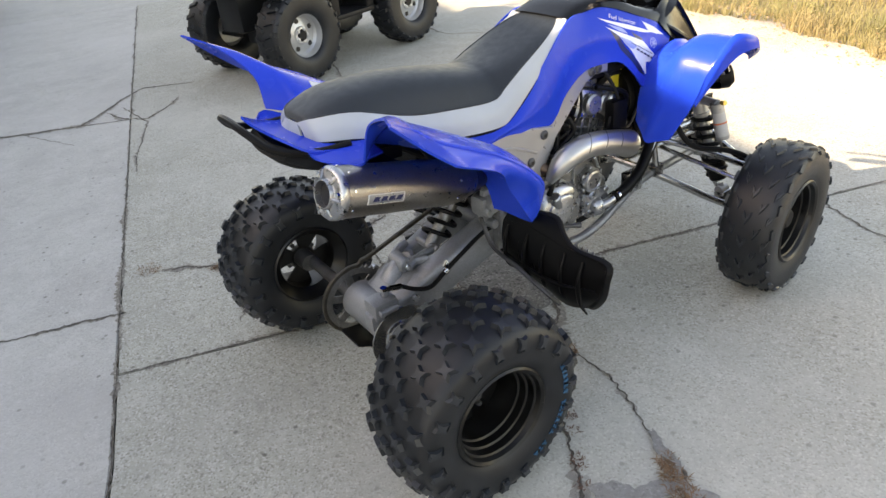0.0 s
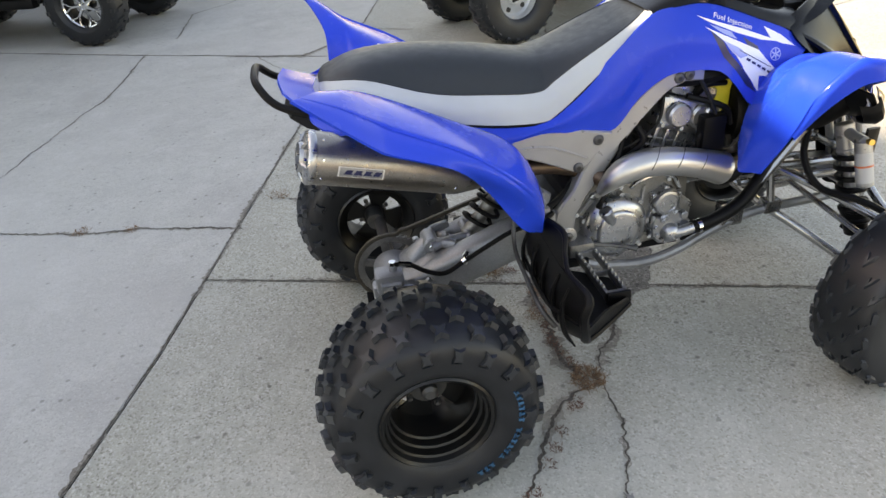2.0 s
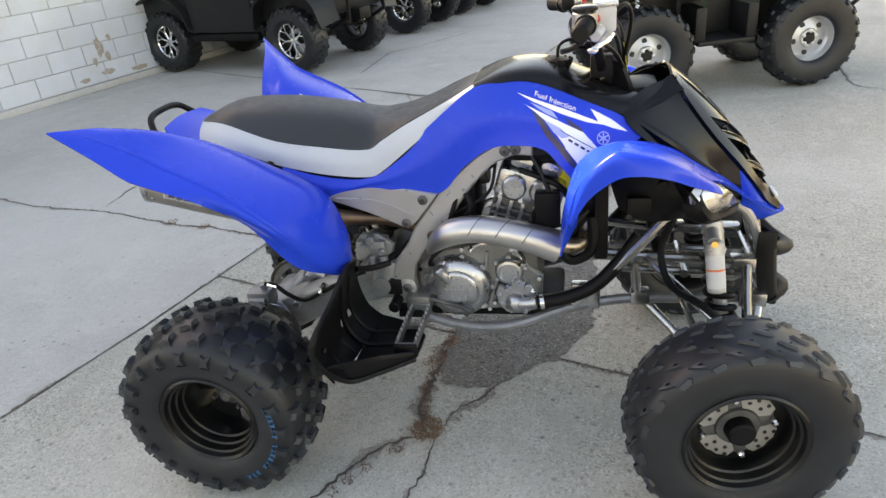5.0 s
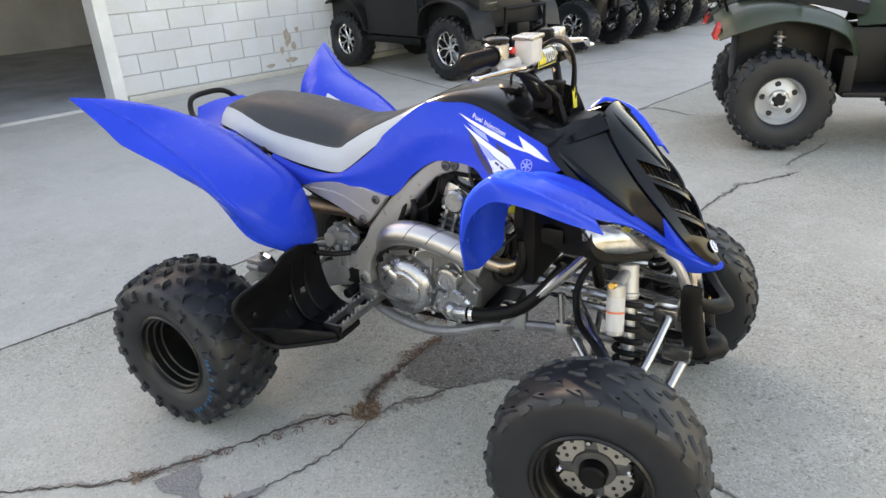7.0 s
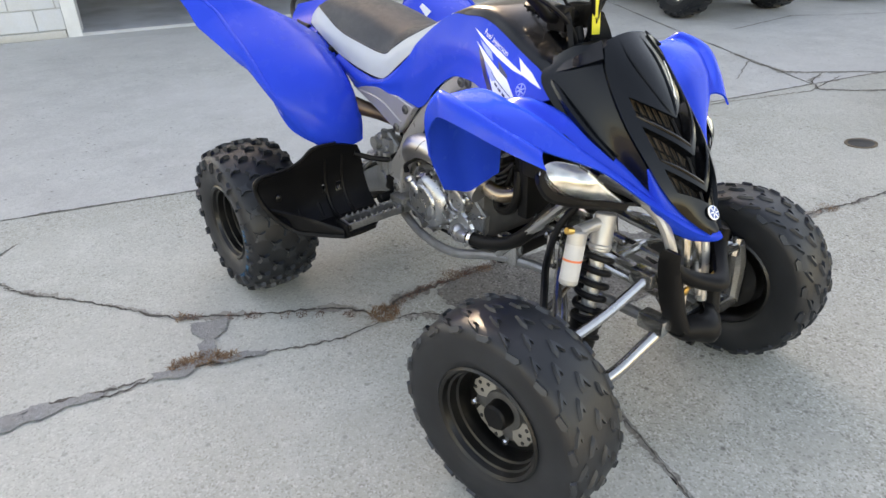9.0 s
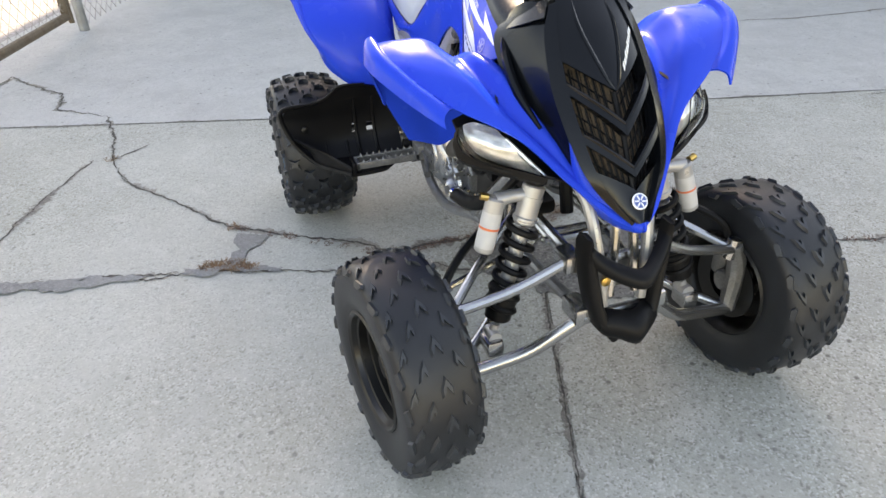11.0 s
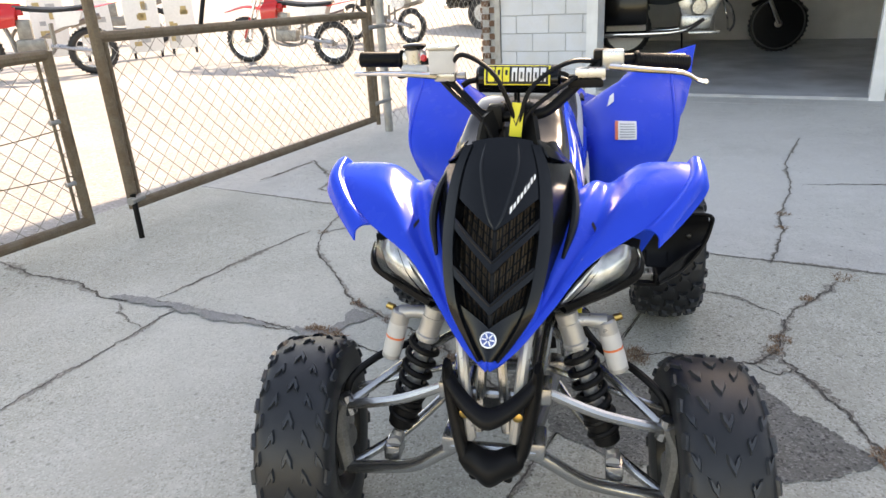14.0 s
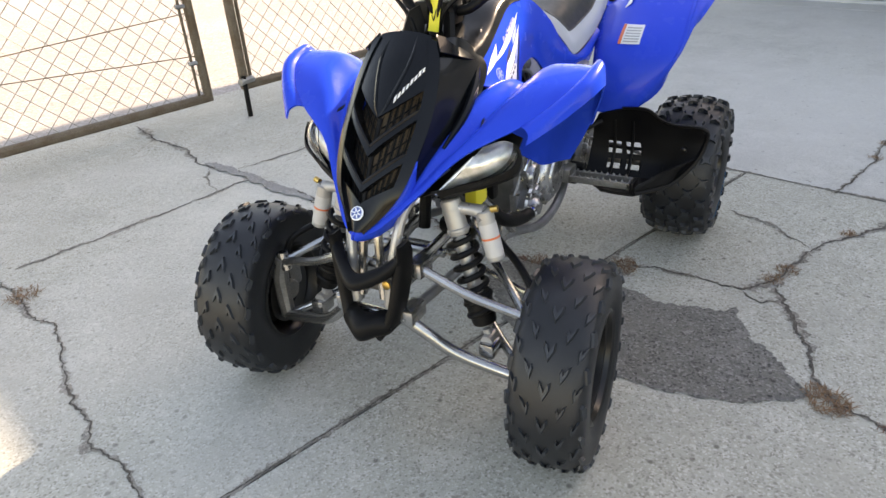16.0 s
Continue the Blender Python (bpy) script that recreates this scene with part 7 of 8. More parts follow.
def put_wheels(owner, key, radius, half, rim_r, spots, style):
    for x, y in spots:
        s = 1 if y > 0 else -1
        hub = shared_part(key + "hub", "wheel", lathe([(-half * .6, .05), (.0, .06), (.03, .05), (.045, .03)], (0, 0, 0), (0, 1, 0), 20), DARKGREY, owner)
        hub.matrix_basis = pose(x, y, radius, 0, random.uniform(0, 90), 0 if s > 0 else 180)
        body_, lugs_ = lugged_tyre(radius, half, rim_r)
        shared_part(key + "tyre", "tyre", body_, RUBBER, hub, "black tyre")
        shared_part(key + "tread", "tread", lugs_, RUBBER, hub, "rubber lugs")["kind"] = "stuff"
        if style == "holes":
            shared_part(key + "rim", "rim", rim_holes(rim_r), WHEEL_SILVER, hub, "silver steel rim with round holes")
            for k in range(5):
                a = 2 * math.pi * k / 5
                # No opening here: a black disc paints the hole's dark inside.
                o = shared_part(key + "hole", "rim_hole", lathe([(0, .019), (.001, .019)], (0, 0, 0), (0, 1, 0), 14), INK_HOLE_BLACK, hub)
                o.matrix_basis = pose((rim_r - .055) * math.cos(a), .013, (rim_r - .055) * math.sin(a))
                o = shared_part(key + "nut", "lug_nut", lathe([(0, .019), (.006, .018), (.008, .012), (.014, .011), (.016, .006)], (0, 0, 0), (0, 1, 0), 14), WHEEL_SILVER, hub)
                o.matrix_basis = pose(.045 * math.cos(a + .63), .03, .045 * math.sin(a + .63))
        else:
            shared_part(key + "barrel", "rim", rim_ring(.075, rim_r - .006, 2), RIM_BLACK, hub, "black rim barrel")
            shared_part(key + "spk", "spoke_face", rim_spokes(rim_r), CHROME, hub, "machined twin-spoke wheel face")


def utility_atv(label, m, paint, style, key, wb=1.22, track=.44, radius=.325):
    """A big-wheeled utility quad: origin on the ground under the rear axle, nose to +x."""
    a = thing("utility_quad", label, "quad bike", "utility quads parked in the yard", m)
    put_wheels(a, key, radius, .115, .155, [(0, -track), (0, track), (wb, -track), (wb, track)], style)
    for s in (-1, 1):
        fr = [[(wb - .46, .16, .62), (wb - .44, .30, .60), (wb - .40, .42, .52)], [(wb - .32, .16, .82), (wb - .30, .34, .80), (wb - .30, .50, .74)], [(wb, .16, .90), (wb, .36, .88), (wb, .55, .82)], [(wb + .25, .16, .86), (wb + .26, .34, .82), (wb + .26, .50, .74)], [(wb + .36, .10, .70), (wb + .36, .24, .66), (wb + .34, .36, .60)]]
        ob_of("front_fender", flip(thick(loft(fr, 24, 12), .008), s), paint, a)
        rr = [[(.48, .16, .62), (.46, .30, .60), (.42, .42, .50)], [(.34, .16, .80), (.33, .34, .80), (.32, .50, .72)], [(.0, .16, .90), (.0, .36, .89), (.0, .55, .82)], [(-.28, .16, .90), (-.28, .36, .86), (-.26, .52, .76)], [(-.42, .12, .82), (-.42, .32, .78), (-.40, .46, .70)]]
        ob_of("rear_fender", flip(thick(loft(rr, 24, 12), .008), s), paint, a)
        ob_of("footwell", [flip(box((.36, .16, .34), (wb - .38, .47, .375), None, .012), s), flip(box((.34, .15, .36), (.42, .45, .60), None, .02), s), flip(box((wb - .44, .15, .36), (wb - .36, .45, .60), None, .02), s)], DARKGREY, a, "black plastic footwell")
        ob_of("tail_lamp", flip(thick(loft([[(-.40, .34, .80), (-.41, .42, .77)], [(-.43, .34, .72), (-.42, .42, .70)]], 5, 5), .03), s), RED, a, "red tail lamp")
        sh = ob_of("shock", flip(cyl((.0 + .0, .20, .72), (.02, .30, .36), .022, 12), s), STEEL, a)
        ob_of("spring", flip(coil((.0, .21, .70), (.015, .28, .44), .036, .007, 6, 6, 12), s), ALU, sh)
        sh = ob_of("shock", flip(cyl((wb, .18, .74), (wb, .30, .36), .022, 12), s), STEEL, a)
        ob_of("spring", flip(coil((wb, .19, .70), (wb, .28, .44), .036, .007, 6, 6, 12), s), DARKGREY, sh)
        for x, z in ((-.1, .30), (.1, .30), (wb - .1, .30), (wb + .1, .30)):
            ob_of("suspension_arm", flip(sweep([(x, .10, z), (x, track - .06, radius - .02)], .016, 8), s), DARKGREY, a)
        ob_of("headlamp", flip(lathe([(0, .03), (.02, .06), (.03, .05)], (wb + .30, .20, .74), (1, .2, 0), 16), s), GLASS, a)
    ob_of("body", [box((.30, -.16, .34), (wb + .1, .16, .74), None, .05), box((-.26, -.14, .36), (.34, .14, .80), None, .05)], DARKGREY, a, "dark engine bay and frame")
    ob_of("seat", [thick(loft([[(-.28, -.15, .92), (-.28, 0, .95), (-.28, .15, .92)], [(.1, -.18, .93), (.1, 0, .96), (.1, .18, .93)], [(.5, -.15, .84), (.5, 0, .88), (.5, .15, .84)]], 16, 10), .08)], SEAT_BLACK, a, "black vinyl seat")
    ob_of("tank", [thick(loft([[(.46, -.16, .74), (.46, 0, .90), (.46, .16, .74)], [(.7, -.2, .76), (.7, 0, .98), (.7, .2, .76)], [(wb, -.18, .80), (wb, 0, .95), (wb, .18, .80)], [(wb + .3, -.14, .78), (wb + .32, 0, .86), (wb + .3, .14, .78)]], 16, 12), .01)], paint, a)
    for nm, x0, x1, z in (("rear_rack", -.44, .10, .955), ("front_rack", wb - .22, wb + .36, .965)):
        rk = ob_of(nm, sweep([(x0, -.40, z), (x0, .40, z), (x1, .36, z), (x1, -.36, z), (x0, -.40, z)], .013, 8), BLACK_MATT, a, "black tubular rack")
        for k in range(5):
            ob_of("rack_bar", sweep([(x0, -.30 + .15 * k, z), (x1, -.30 + .15 * k, z)], .010, 6), BLACK_MATT, rk)
        for y in (-.3, .3):
            ob_of("rack_stay", sweep([(x0 + .05, y, z), (x0 + .1, y * .8, .84)], .010, 6), BLACK_MATT, rk)
    ob_of("bumper", [sweep([(wb + .30, -.22, .38), (wb + .46, -.22, .50), (wb + .46, -.22, .78), (wb + .44, .22, .78), (wb + .46, .22, .50), (wb + .30, .22, .38)], .018, 8), sweep([(wb + .46, -.22, .56), (wb + .46, .22, .56)], .014, 8)], BLACK_MATT, a, "black tubular bumper")
    ob_of("grille", box((wb + .30, -.13, .52), (wb + .36, .13, .74), None, .02), DARKGREY, a)
    hb = ob_of("handlebar", sweep([(.58, -.40, 1.14), (.66, -.22, 1.14), (.74, -.08, 1.04), (.74, .08, 1.04), (.66, .22, 1.14), (.58, .40, 1.14)], .013, 8, 30), BLACK_MATT, a)
    for s in (-1, 1):
        ob_of("grip", sweep([(.58, s * .40, 1.14), (.63, s * .29, 1.14)], .019, 10), BLACK_MATT, hb)
    ob_of("axle_case", [box((-.08, -.10, .24), (.12, .10, .40), None, .03), cyl((0, -.36, .32), (0, .36, .32), .022, 10)], DARKGREY, a)
    return a


utility_atv("olive green utility quad with silver wheels and black racks", Matrix.Translation((1.261, 3.676, 0)) @ pose(0, 0, 0, 0, 0, 14), OLIVE, "holes", "olive", wb=1.14)
for u, v, t in ((-4.42, 6.80, 1.5), (-4.38, 8.30, -2), (-4.45, 9.85, 0)):
    utility_atv("dark utility quad with black tyres in a row by the wall", SITE_M @ pose(u, v, 0, 0, 0, t), DARKGREY, "spokes", "dark")


def side_by_side(label, m):
    """A two-seat off-road buggy, nose to +x, origin on the ground under its rear axle."""
    a = thing("off_road_buggy", label, "buggy", "", m)
    wb, tk = 1.80, .56
    put_wheels(a, "buggy", .335, .13, .18, [(0, -tk), (0, tk), (wb, -tk), (wb, tk)], "spokes")
    ob_of("body", [box((-.45, -.62, .55), (.42, .62, .92), None, .05), box((1.30, -.55, .52), (2.18, .55, .90), None, .08), box((.38, -.60, .36), (1.42, .60, .50), None, .04)], DARKGREY, a, "dark grey plastic body")
    for s in (-1, 1):
        for x0, nm in ((0, "rear_fender"), (wb, "front_fender")):
            ob_of(nm, flip(thick(loft([[(x0 - .46, .40, .50), (x0 - .44, .70, .46)], [(x0 - .34, .40, .74), (x0 - .33, .72, .72)], [(x0, .40, .84), (x0, .73, .82)], [(x0 + .34, .40, .74), (x0 + .33, .72, .72)], [(x0 + .46, .40, .50), (x0 + .44, .70, .46)]], 24, 8), .02), s), DARKGREY, a)
        ob_of("rocker_panel", [flip(box((.42, .56, .34), (1.38, .66, .42), None, .02), s), flip(box((.42, .60, .42), (.52, .64, .80), None, .01), s)], BLACK_MATT, a)
        ob_of("door", flip(thick(loft([[(.46, .65, .44), (.46, .66, .95)], [(.9, .67, .44), (.9, .68, .88)], [(1.36, .65, .44), (1.36, .66, .92)]], 12, 8), .02), s), DARKGREY, a)
        ob_of("cage_tube", [flip(sweep([(1.45, .56, .92), (1.15, .54, 1.75), (.1, .54, 1.80), (-.35, .56, .92)], .024, 8, 24), s)], BLACK_MATT, a, "black roll cage tube")
        for x in (-.1, .1, wb - .1, wb + .1):
            ob_of("suspension_arm", flip(sweep([(x, .15, .36), (x, tk - .08, .32)], .018, 8), s), DARKGREY, a)
        ob_of("seat", [flip(box((.45, .08, .50), (.95, .50, .68), None, .06), s), flip(box((.38, .08, .62), (.52, .50, 1.20), None, .06), s)], SEAT_BLACK, a)
        ob_of("headlamp", flip(box((2.10, .28, .70), (2.19, .48, .80), None, .02), s), GLASS, a)
    ob_of("bumper", [sweep([(2.10, -.35, .40), (2.32, -.32, .50), (2.32, -.32, .72), (2.32, .32, .72), (2.32, .32, .50), (2.10, .35, .40)], .02, 8), box((2.18, -.10, .44), (2.30, .10, .56), None, .02)], BLACK_MATT, a, "black tubular bumper with winch")
    ob_of("roof", box((.05, -.56, 1.80), (1.2, .56, 1.84), None, .015), DARKGREY, a)
    return a


side_by_side("dark grey off-road buggy with machined wheels beside the block wall", SITE_M @ pose(-5.02, 4.80, 0, 0, 0, -1))


def spoked_wheel(owner, key, x, z, radius, tyre_w, hub_r, rim_mat, spokes=18, wall=None, y=0.0):
    hub = shared_part(key + "hub", "wheel", lathe([(-.05, hub_r * .6), (-.04, hub_r), (.04, hub_r), (.05, hub_r * .6)], (0, 0, 0), (0, 1, 0), 16), ALU_DULL, owner)
    hub.matrix_basis = pose(x, y, z, 0, random.uniform(0, 60), 0)
    rt = radius - tyre_w
    shared_part(key + "tyre", "tyre", [lathe([(tyre_w * .62 * math.sin(q), rt + tyre_w * .5 + tyre_w * .5 * math.cos(q)) for q in [2 * math.pi * k / 14 for k in range(14)]], (0, 0, 0), (0, 1, 0), 40, closed=True)] + [box((-.012, -tyre_w * .45, radius - .012), (.012, tyre_w * .45, radius + .006), pose(0, 0, 0, 0, 360 / 36 * k, 0)) for k in range(36)], RUBBER, hub, "knobbly black tyre" if wall is None else "black road tyre")
    shared_part(key + "rim", "rim", lathe([(-.024, rt + .012), (-.02, rt - .006), (.02, rt - .006), (.024, rt + .012)], (0, 0, 0), (0, 1, 0), 36, closed=True), rim_mat, hub, "bright rim")
    for k in range(spokes):
        a = 2 * math.pi * k / spokes
        shared_part(key + "spoke%d" % k, "spoke", sweep([(hub_r * math.cos(a + .3 * (-1) ** k), .03 * (-1) ** k, hub_r * math.sin(a + .3 * (-1) ** k)), (rt * math.cos(a), 0, rt * math.sin(a))], .0022 if wall is None else .0085, 4), CHROME if wall is None else WHEEL_SILVER, hub)
    if wall is not None:
        for sd in (-1, 1):
            shared_part(key + "wall%d" % sd, "whitewall", lathe([(sd * tyre_w * .585, rt + .03), (sd * tyre_w * .60, rt + .07)], (0, 0, 0), (0, 1, 0), 36), wall, hub, "white sidewall band")
    return hub


def dirt_bike(label, m, paint, key, lift=0.0):
    """A motocross bike: origin under the rear axle, nose to +x, raised on a stand by lift."""
    a = thing("dirt_bike", label, "motorcycle", "dirt bikes behind the fence", m)
    z = lift
    spoked_wheel(a, "dbr", 0, z + .33, .33, .10, .05, STEEL)
    spoked_wheel(a, "dbf", 1.46, z + .35, .35, .08, .045, STEEL)
    for s in (-1, 1):
        ob_of("fork_leg", flip(sweep([(1.46, .09, z + .35), (1.20, .09, z + 1.02)], .024, 8), s), CHROME, a, "bright fork leg")
        ob_of("fork_guard", flip(sweep([(1.45, .115, z + .38), (1.33, .115, z + .70)], .03, 8, squash=.5), s), paint, a)
        ob_of("shroud", flip(thick(loft([[(1.08, .08, z + .92), (1.12, .17, z + .84), (1.12, .18, z + .66)], [(.86, .09, z + .94), (.88, .14, z + .82), (.90, .13, z + .70)]], 10, 10), .008), s), paint, a, "plastic radiator shroud")
        ob_of("side_plate", flip(thick(loft([[(.42, .10, z + .86), (.40, .12, z + .66)], [(.05, .11, z + .88), (.12, .12, z + .70)]], 6, 6), .008), s), WHITE_PLATE, a)
        ob_of("swingarm", flip(sweep([(.0, .09, z + .33), (.52, .10, z + .42)], .026, 8), s), ALU, a)
        ob_of("frame_tube", flip(sweep([(1.14, .04, z + .92), (1.0, .10, z + .55), (.92, .10, z + .32), (.52, .10, z + .32), (.48, .10, z + .72)], .02, 8, 20), s), ALU_DULL, a)
    ob_of("tank", thick(loft([[(1.12, -.08, z + .84), (1.10, 0, z + 1.0), (1.12, .08, z + .84)], [(.80, -.10, z + .84), (.80, 0, z + .98), (.80, .10, z + .84)]], 8, 10), .02), paint, a)
    ob_of("seat", thick(loft([[(.90, -.07, z + .92), (.90, 0, z + .95), (.90, .07, z + .92)], [(.40, -.09, z + .88), (.40, 0, z + .91), (.40, .09, z + .88)], [(-.02, -.07, z + .92), (-.02, 0, z + .94), (-.02, .07, z + .92)]], 12, 8), .05), SEAT_BLACK, a)
    ob_of("front_fender", thick(loft([[(1.12, -.06, z + .80), (1.12, 0, z + .83), (1.12, .06, z + .80)], [(1.45, -.08, z + .84), (1.45, 0, z + .87), (1.45, .08, z + .84)], [(1.80, -.05, z + .76), (1.82, 0, z + .77), (1.80, .05, z + .76)]], 14, 8), .008), paint, a)
    ob_of("rear_fender", thick(loft([[(.15, -.09, z + .86), (.15, 0, z + .89), (.15, .09, z + .86)], [(-.18, -.09, z + .93), (-.18, 0, z + .95), (-.18, .09, z + .93)], [(-.42, -.06, z + .98), (-.43, 0, z + .985), (-.42, .06, z + .98)]], 12, 8), .008), paint, a)
    ob_of("engine", [box((.58, -.11, z + .34), (.94, .11, z + .52), None, .04), box((.72, -.07, z + .50), (.90, .07, z + .78), pose(0, 0, 0), .03)], ALU_DULL, a, "grey single-cylinder engine")
    ob_of("exhaust", [sweep([(.92, -.06, z + .66), (1.0, -.11, z + .52), (.80, -.15, z + .46), (.45, -.15, z + .60), (.25, -.14, z + .68)], .022, 8, 24), sweep([(.25, -.14, z + .68), (-.16, -.15, z + .80)], .045, 12)], TITAN, a, "silver exhaust")
    hb = ob_of("handlebar", sweep([(1.02, -.40, z + 1.14), (1.10, -.20, z + 1.14), (1.16, -.07, z + 1.06), (1.16, .07, z + 1.06), (1.10, .20, z + 1.14), (1.02, .40, z + 1.14)], .012, 8, 24), BLACK_MATT, a)
    ob_of("number_plate", thick(loft([[(1.27, -.09, z + 1.10), (1.27, .09, z + 1.10)], [(1.31, -.07, z + .90), (1.31, .07, z + .90)]], 5, 5), .006), WHITE_PLATE, a)
    return a


def bike_at(front, rear, label, paint, key, lift):
    f_, r_ = Vector(front), Vector(rear)
    ang = math.degrees(math.atan2(f_.y - r_.y, f_.x - r_.x))
    mid = (f_ + r_) / 2
    zs = [lot_z(0, (SITE_M.inverted() @ Vector((*q.to_2d(), 0))).y) for q in (f_, r_)]
    dip = math.degrees(math.atan2(zs[0] - zs[1], (f_ - r_).length))
    return dirt_bike(label, Matrix.Translation((mid.x, mid.y, sum(zs) / 2)) @ pose(0, 0, 0, 0, -dip, ang) @ Matrix.Translation((-.73, 0, 0)), paint, key, lift)


bike_at((-7.93, -5.30), (-7.95, -3.88), "red and white dirt bike standing on the sunlit lot", RED, "a", .0)
bike_at((-11.55, -4.75), (-11.05, -3.38), "dark dirt bike standing in the sun behind the fence", DARKGREY, "b", .0)
bike_at((-5.5, -8.1), (-6.3, -6.95), "red dirt bike standing far behind the fence", RED, "c", .0)
bike_at((-9.4, -9.6), (-10.2, -8.4), "white dirt bike standing far behind the fence", WHITE_PLATE, "d", .0)

# pickup beyond the building's corner
tru_m = Matrix.Translation((-14.3, -2.45, .16)) @ pose(0, 0, 0, 0, 0, 74)
tru = thing("pickup_truck", "black pickup truck parked beyond the building corner", "truck", "", tru_m)
side = [(-.95, .62), (-.98, 1.15), (1.6, 1.2), (1.75, 1.85), (3.2, 1.85), (3.7, 1.25), (4.3, 1.1), (4.35, .6), (3.85, .5)] + [(3.4 + .45 * math.cos(q), .42 + .45 * math.sin(q)) for q in [.3 + .255 * k for k in range(11)]] + [(2.9, .45), (.6, .45)] + [(.0 + .45 * math.cos(q), .42 + .45 * math.sin(q)) for q in [.3 + .255 * k for k in range(11)]] + [(-.5, .5)]
ob_of("body", prism(side, -.05, 1.75), BLACK, tru, "black painted truck body", 30)
for x in (0, 3.4):
    for y in (.08, 1.6):
        w_ = ob_of("wheel", lathe([(-.11, .22), (-.13, .34), (-.10, .385), (.10, .385), (.13, .34), (.11, .22)], (x, y, .385), (0, 1, 0), 32), RUBBER, tru, "black truck tyre")
        ob_of("rim", lathe([(-.112, .21), (-.09, .20), (-.07, .08), (-.10, .05), (-.10, .01)], (x, y, .385), (0, 1, 0), 24), WHEEL_SILVER, w_)
ob_of("bumper", box((-1.06, .0, .50), (-.94, 1.7, .66), None, .03), CHROME, tru)

# cruiser in the garage
cr_m = Matrix.Translation((-9.02, .66, .03)) @ pose(0, 0, 0, 0, 0, 87.5) @ Matrix.Scale(1.13, 4)
cru = thing("cruiser_motorcycle", "black cruiser motorcycle with chrome pipes parked inside the garage", "motorcycle", "", cr_m)
spoked_wheel(cru, "cw", 0, .34, .34, .12, .07, WHEEL_SILVER, 20, WHITE_PLATE)
spoked_wheel(cru, "cf", 1.95, .36, .36, .082, .08, WHEEL_SILVER, 22, BLACK)
for s in (-1, 1):
    ob_of("fork_leg", flip(sweep([(1.95, .11, .36), (1.62, .11, 1.05)], .03, 10), s), CHROME, cru, "chrome fork leg")
    ob_of("saddlebag", flip(box((-.42, .16, .42), (.28, .36, .82), None, .06), s), BLACK, cru, "black hard saddlebag")
    ob_of("exhaust_pipe", flip(sweep([(1.0, .16, .46), (.75, .22, .33), (.3, .24, .30), (-.45, .24, .31)], [.03, .032, .045, .045], 12, 20), s), CHROME, cru, "chrome exhaust pipe")
    ob_of("engine_guard", flip(sweep([(1.35, .12, .30), (1.36, .34, .42), (1.30, .34, .62), (1.22, .12, .72)], .016, 8, 16), s), CHROME, cru)
    ob_of("floorboard", flip(box((.80, .20, .28), (1.20, .36, .32), None, .012), s), ALU, cru)
ob_of("rear_fender", thick(loft([[(.30, -.10, .60), (.30, 0, .64), (.30, .10, .60)], [(.0, -.10, .74), (.0, 0, .78), (.0, .10, .74)], [(-.36, -.10, .56), (-.38, 0, .58), (-.36, .10, .56)]], 14, 8), .01), BLACK, cru)
ob_of("front_fender", thick(loft([[(1.62, -.08, .58), (1.60, 0, .62), (1.62, .08, .58)], [(1.95, -.08, .74), (1.95, 0, .78), (1.95, .08, .74)], [(2.28, -.08, .50), (2.30, 0, .52), (2.28, .08, .50)]], 14, 8), .01), BLACK, cru)
ob_of("engine", [box((.70, -.14, .30), (1.15, .14, .52), None, .05), moved(box((-.10, -.09, 0), (.10, .09, .32), None, .03), pose(.84, 0, .48, 0, -22, 0)), moved(box((-.10, -.09, 0), (.10, .09, .32), None, .03), pose(1.04, 0, .48, 0, 22, 0)), cyl((.93, -.20, .62), (.93, -.10, .62), .10, 20, None, .01)], ALU, cru, "chromed twin engine")
ob_of("tank", thick(loft([[(1.50, -.05, .90), (1.50, 0, .96), (1.50, .05, .90)], [(1.22, -.17, .84), (1.22, 0, 1.02), (1.22, .17, .84)], [(.80, -.10, .80), (.80, 0, .92), (.80, .10, .80)]], 14, 12), .02), BLACK, cru, "black fuel tank")
ob_of("seat", thick(loft([[(.85, -.12, .78), (.85, 0, .82), (.85, .12, .78)], [(.45, -.18, .70), (.45, 0, .74), (.45, .18, .70)], [(-.1, -.14, .82), (-.1, 0, .86), (-.1, .14, .82)]], 12, 8), .08), SEAT_BLACK, cru)
ob_of("handlebar", sweep([(1.18, -.42, 1.18), (1.40, -.30, 1.20), (1.58, -.10, 1.06), (1.58, .10, 1.06), (1.40, .30, 1.20), (1.18, .42, 1.18)], .015, 8, 30), CHROME, cru)
ob_of("headlamp", lathe([(0, .05), (.06, .10), (.14, .11), (.15, .09)], (1.62, 0, .98), (1, 0, 0), 20), CHROME, cru)
ob_of("side_stand", sweep([(.75, .12, .32), (.78, .26, .0)], .012, 6), BLACK_MATT, cru)

# ---- chain-link gate and fence ----
WIRE = mat("weathered chain-link wire", (.34, .325, .305), .6, metal=.4, second=(.22, .20, .17), second_amount=.7, second_scale=5)


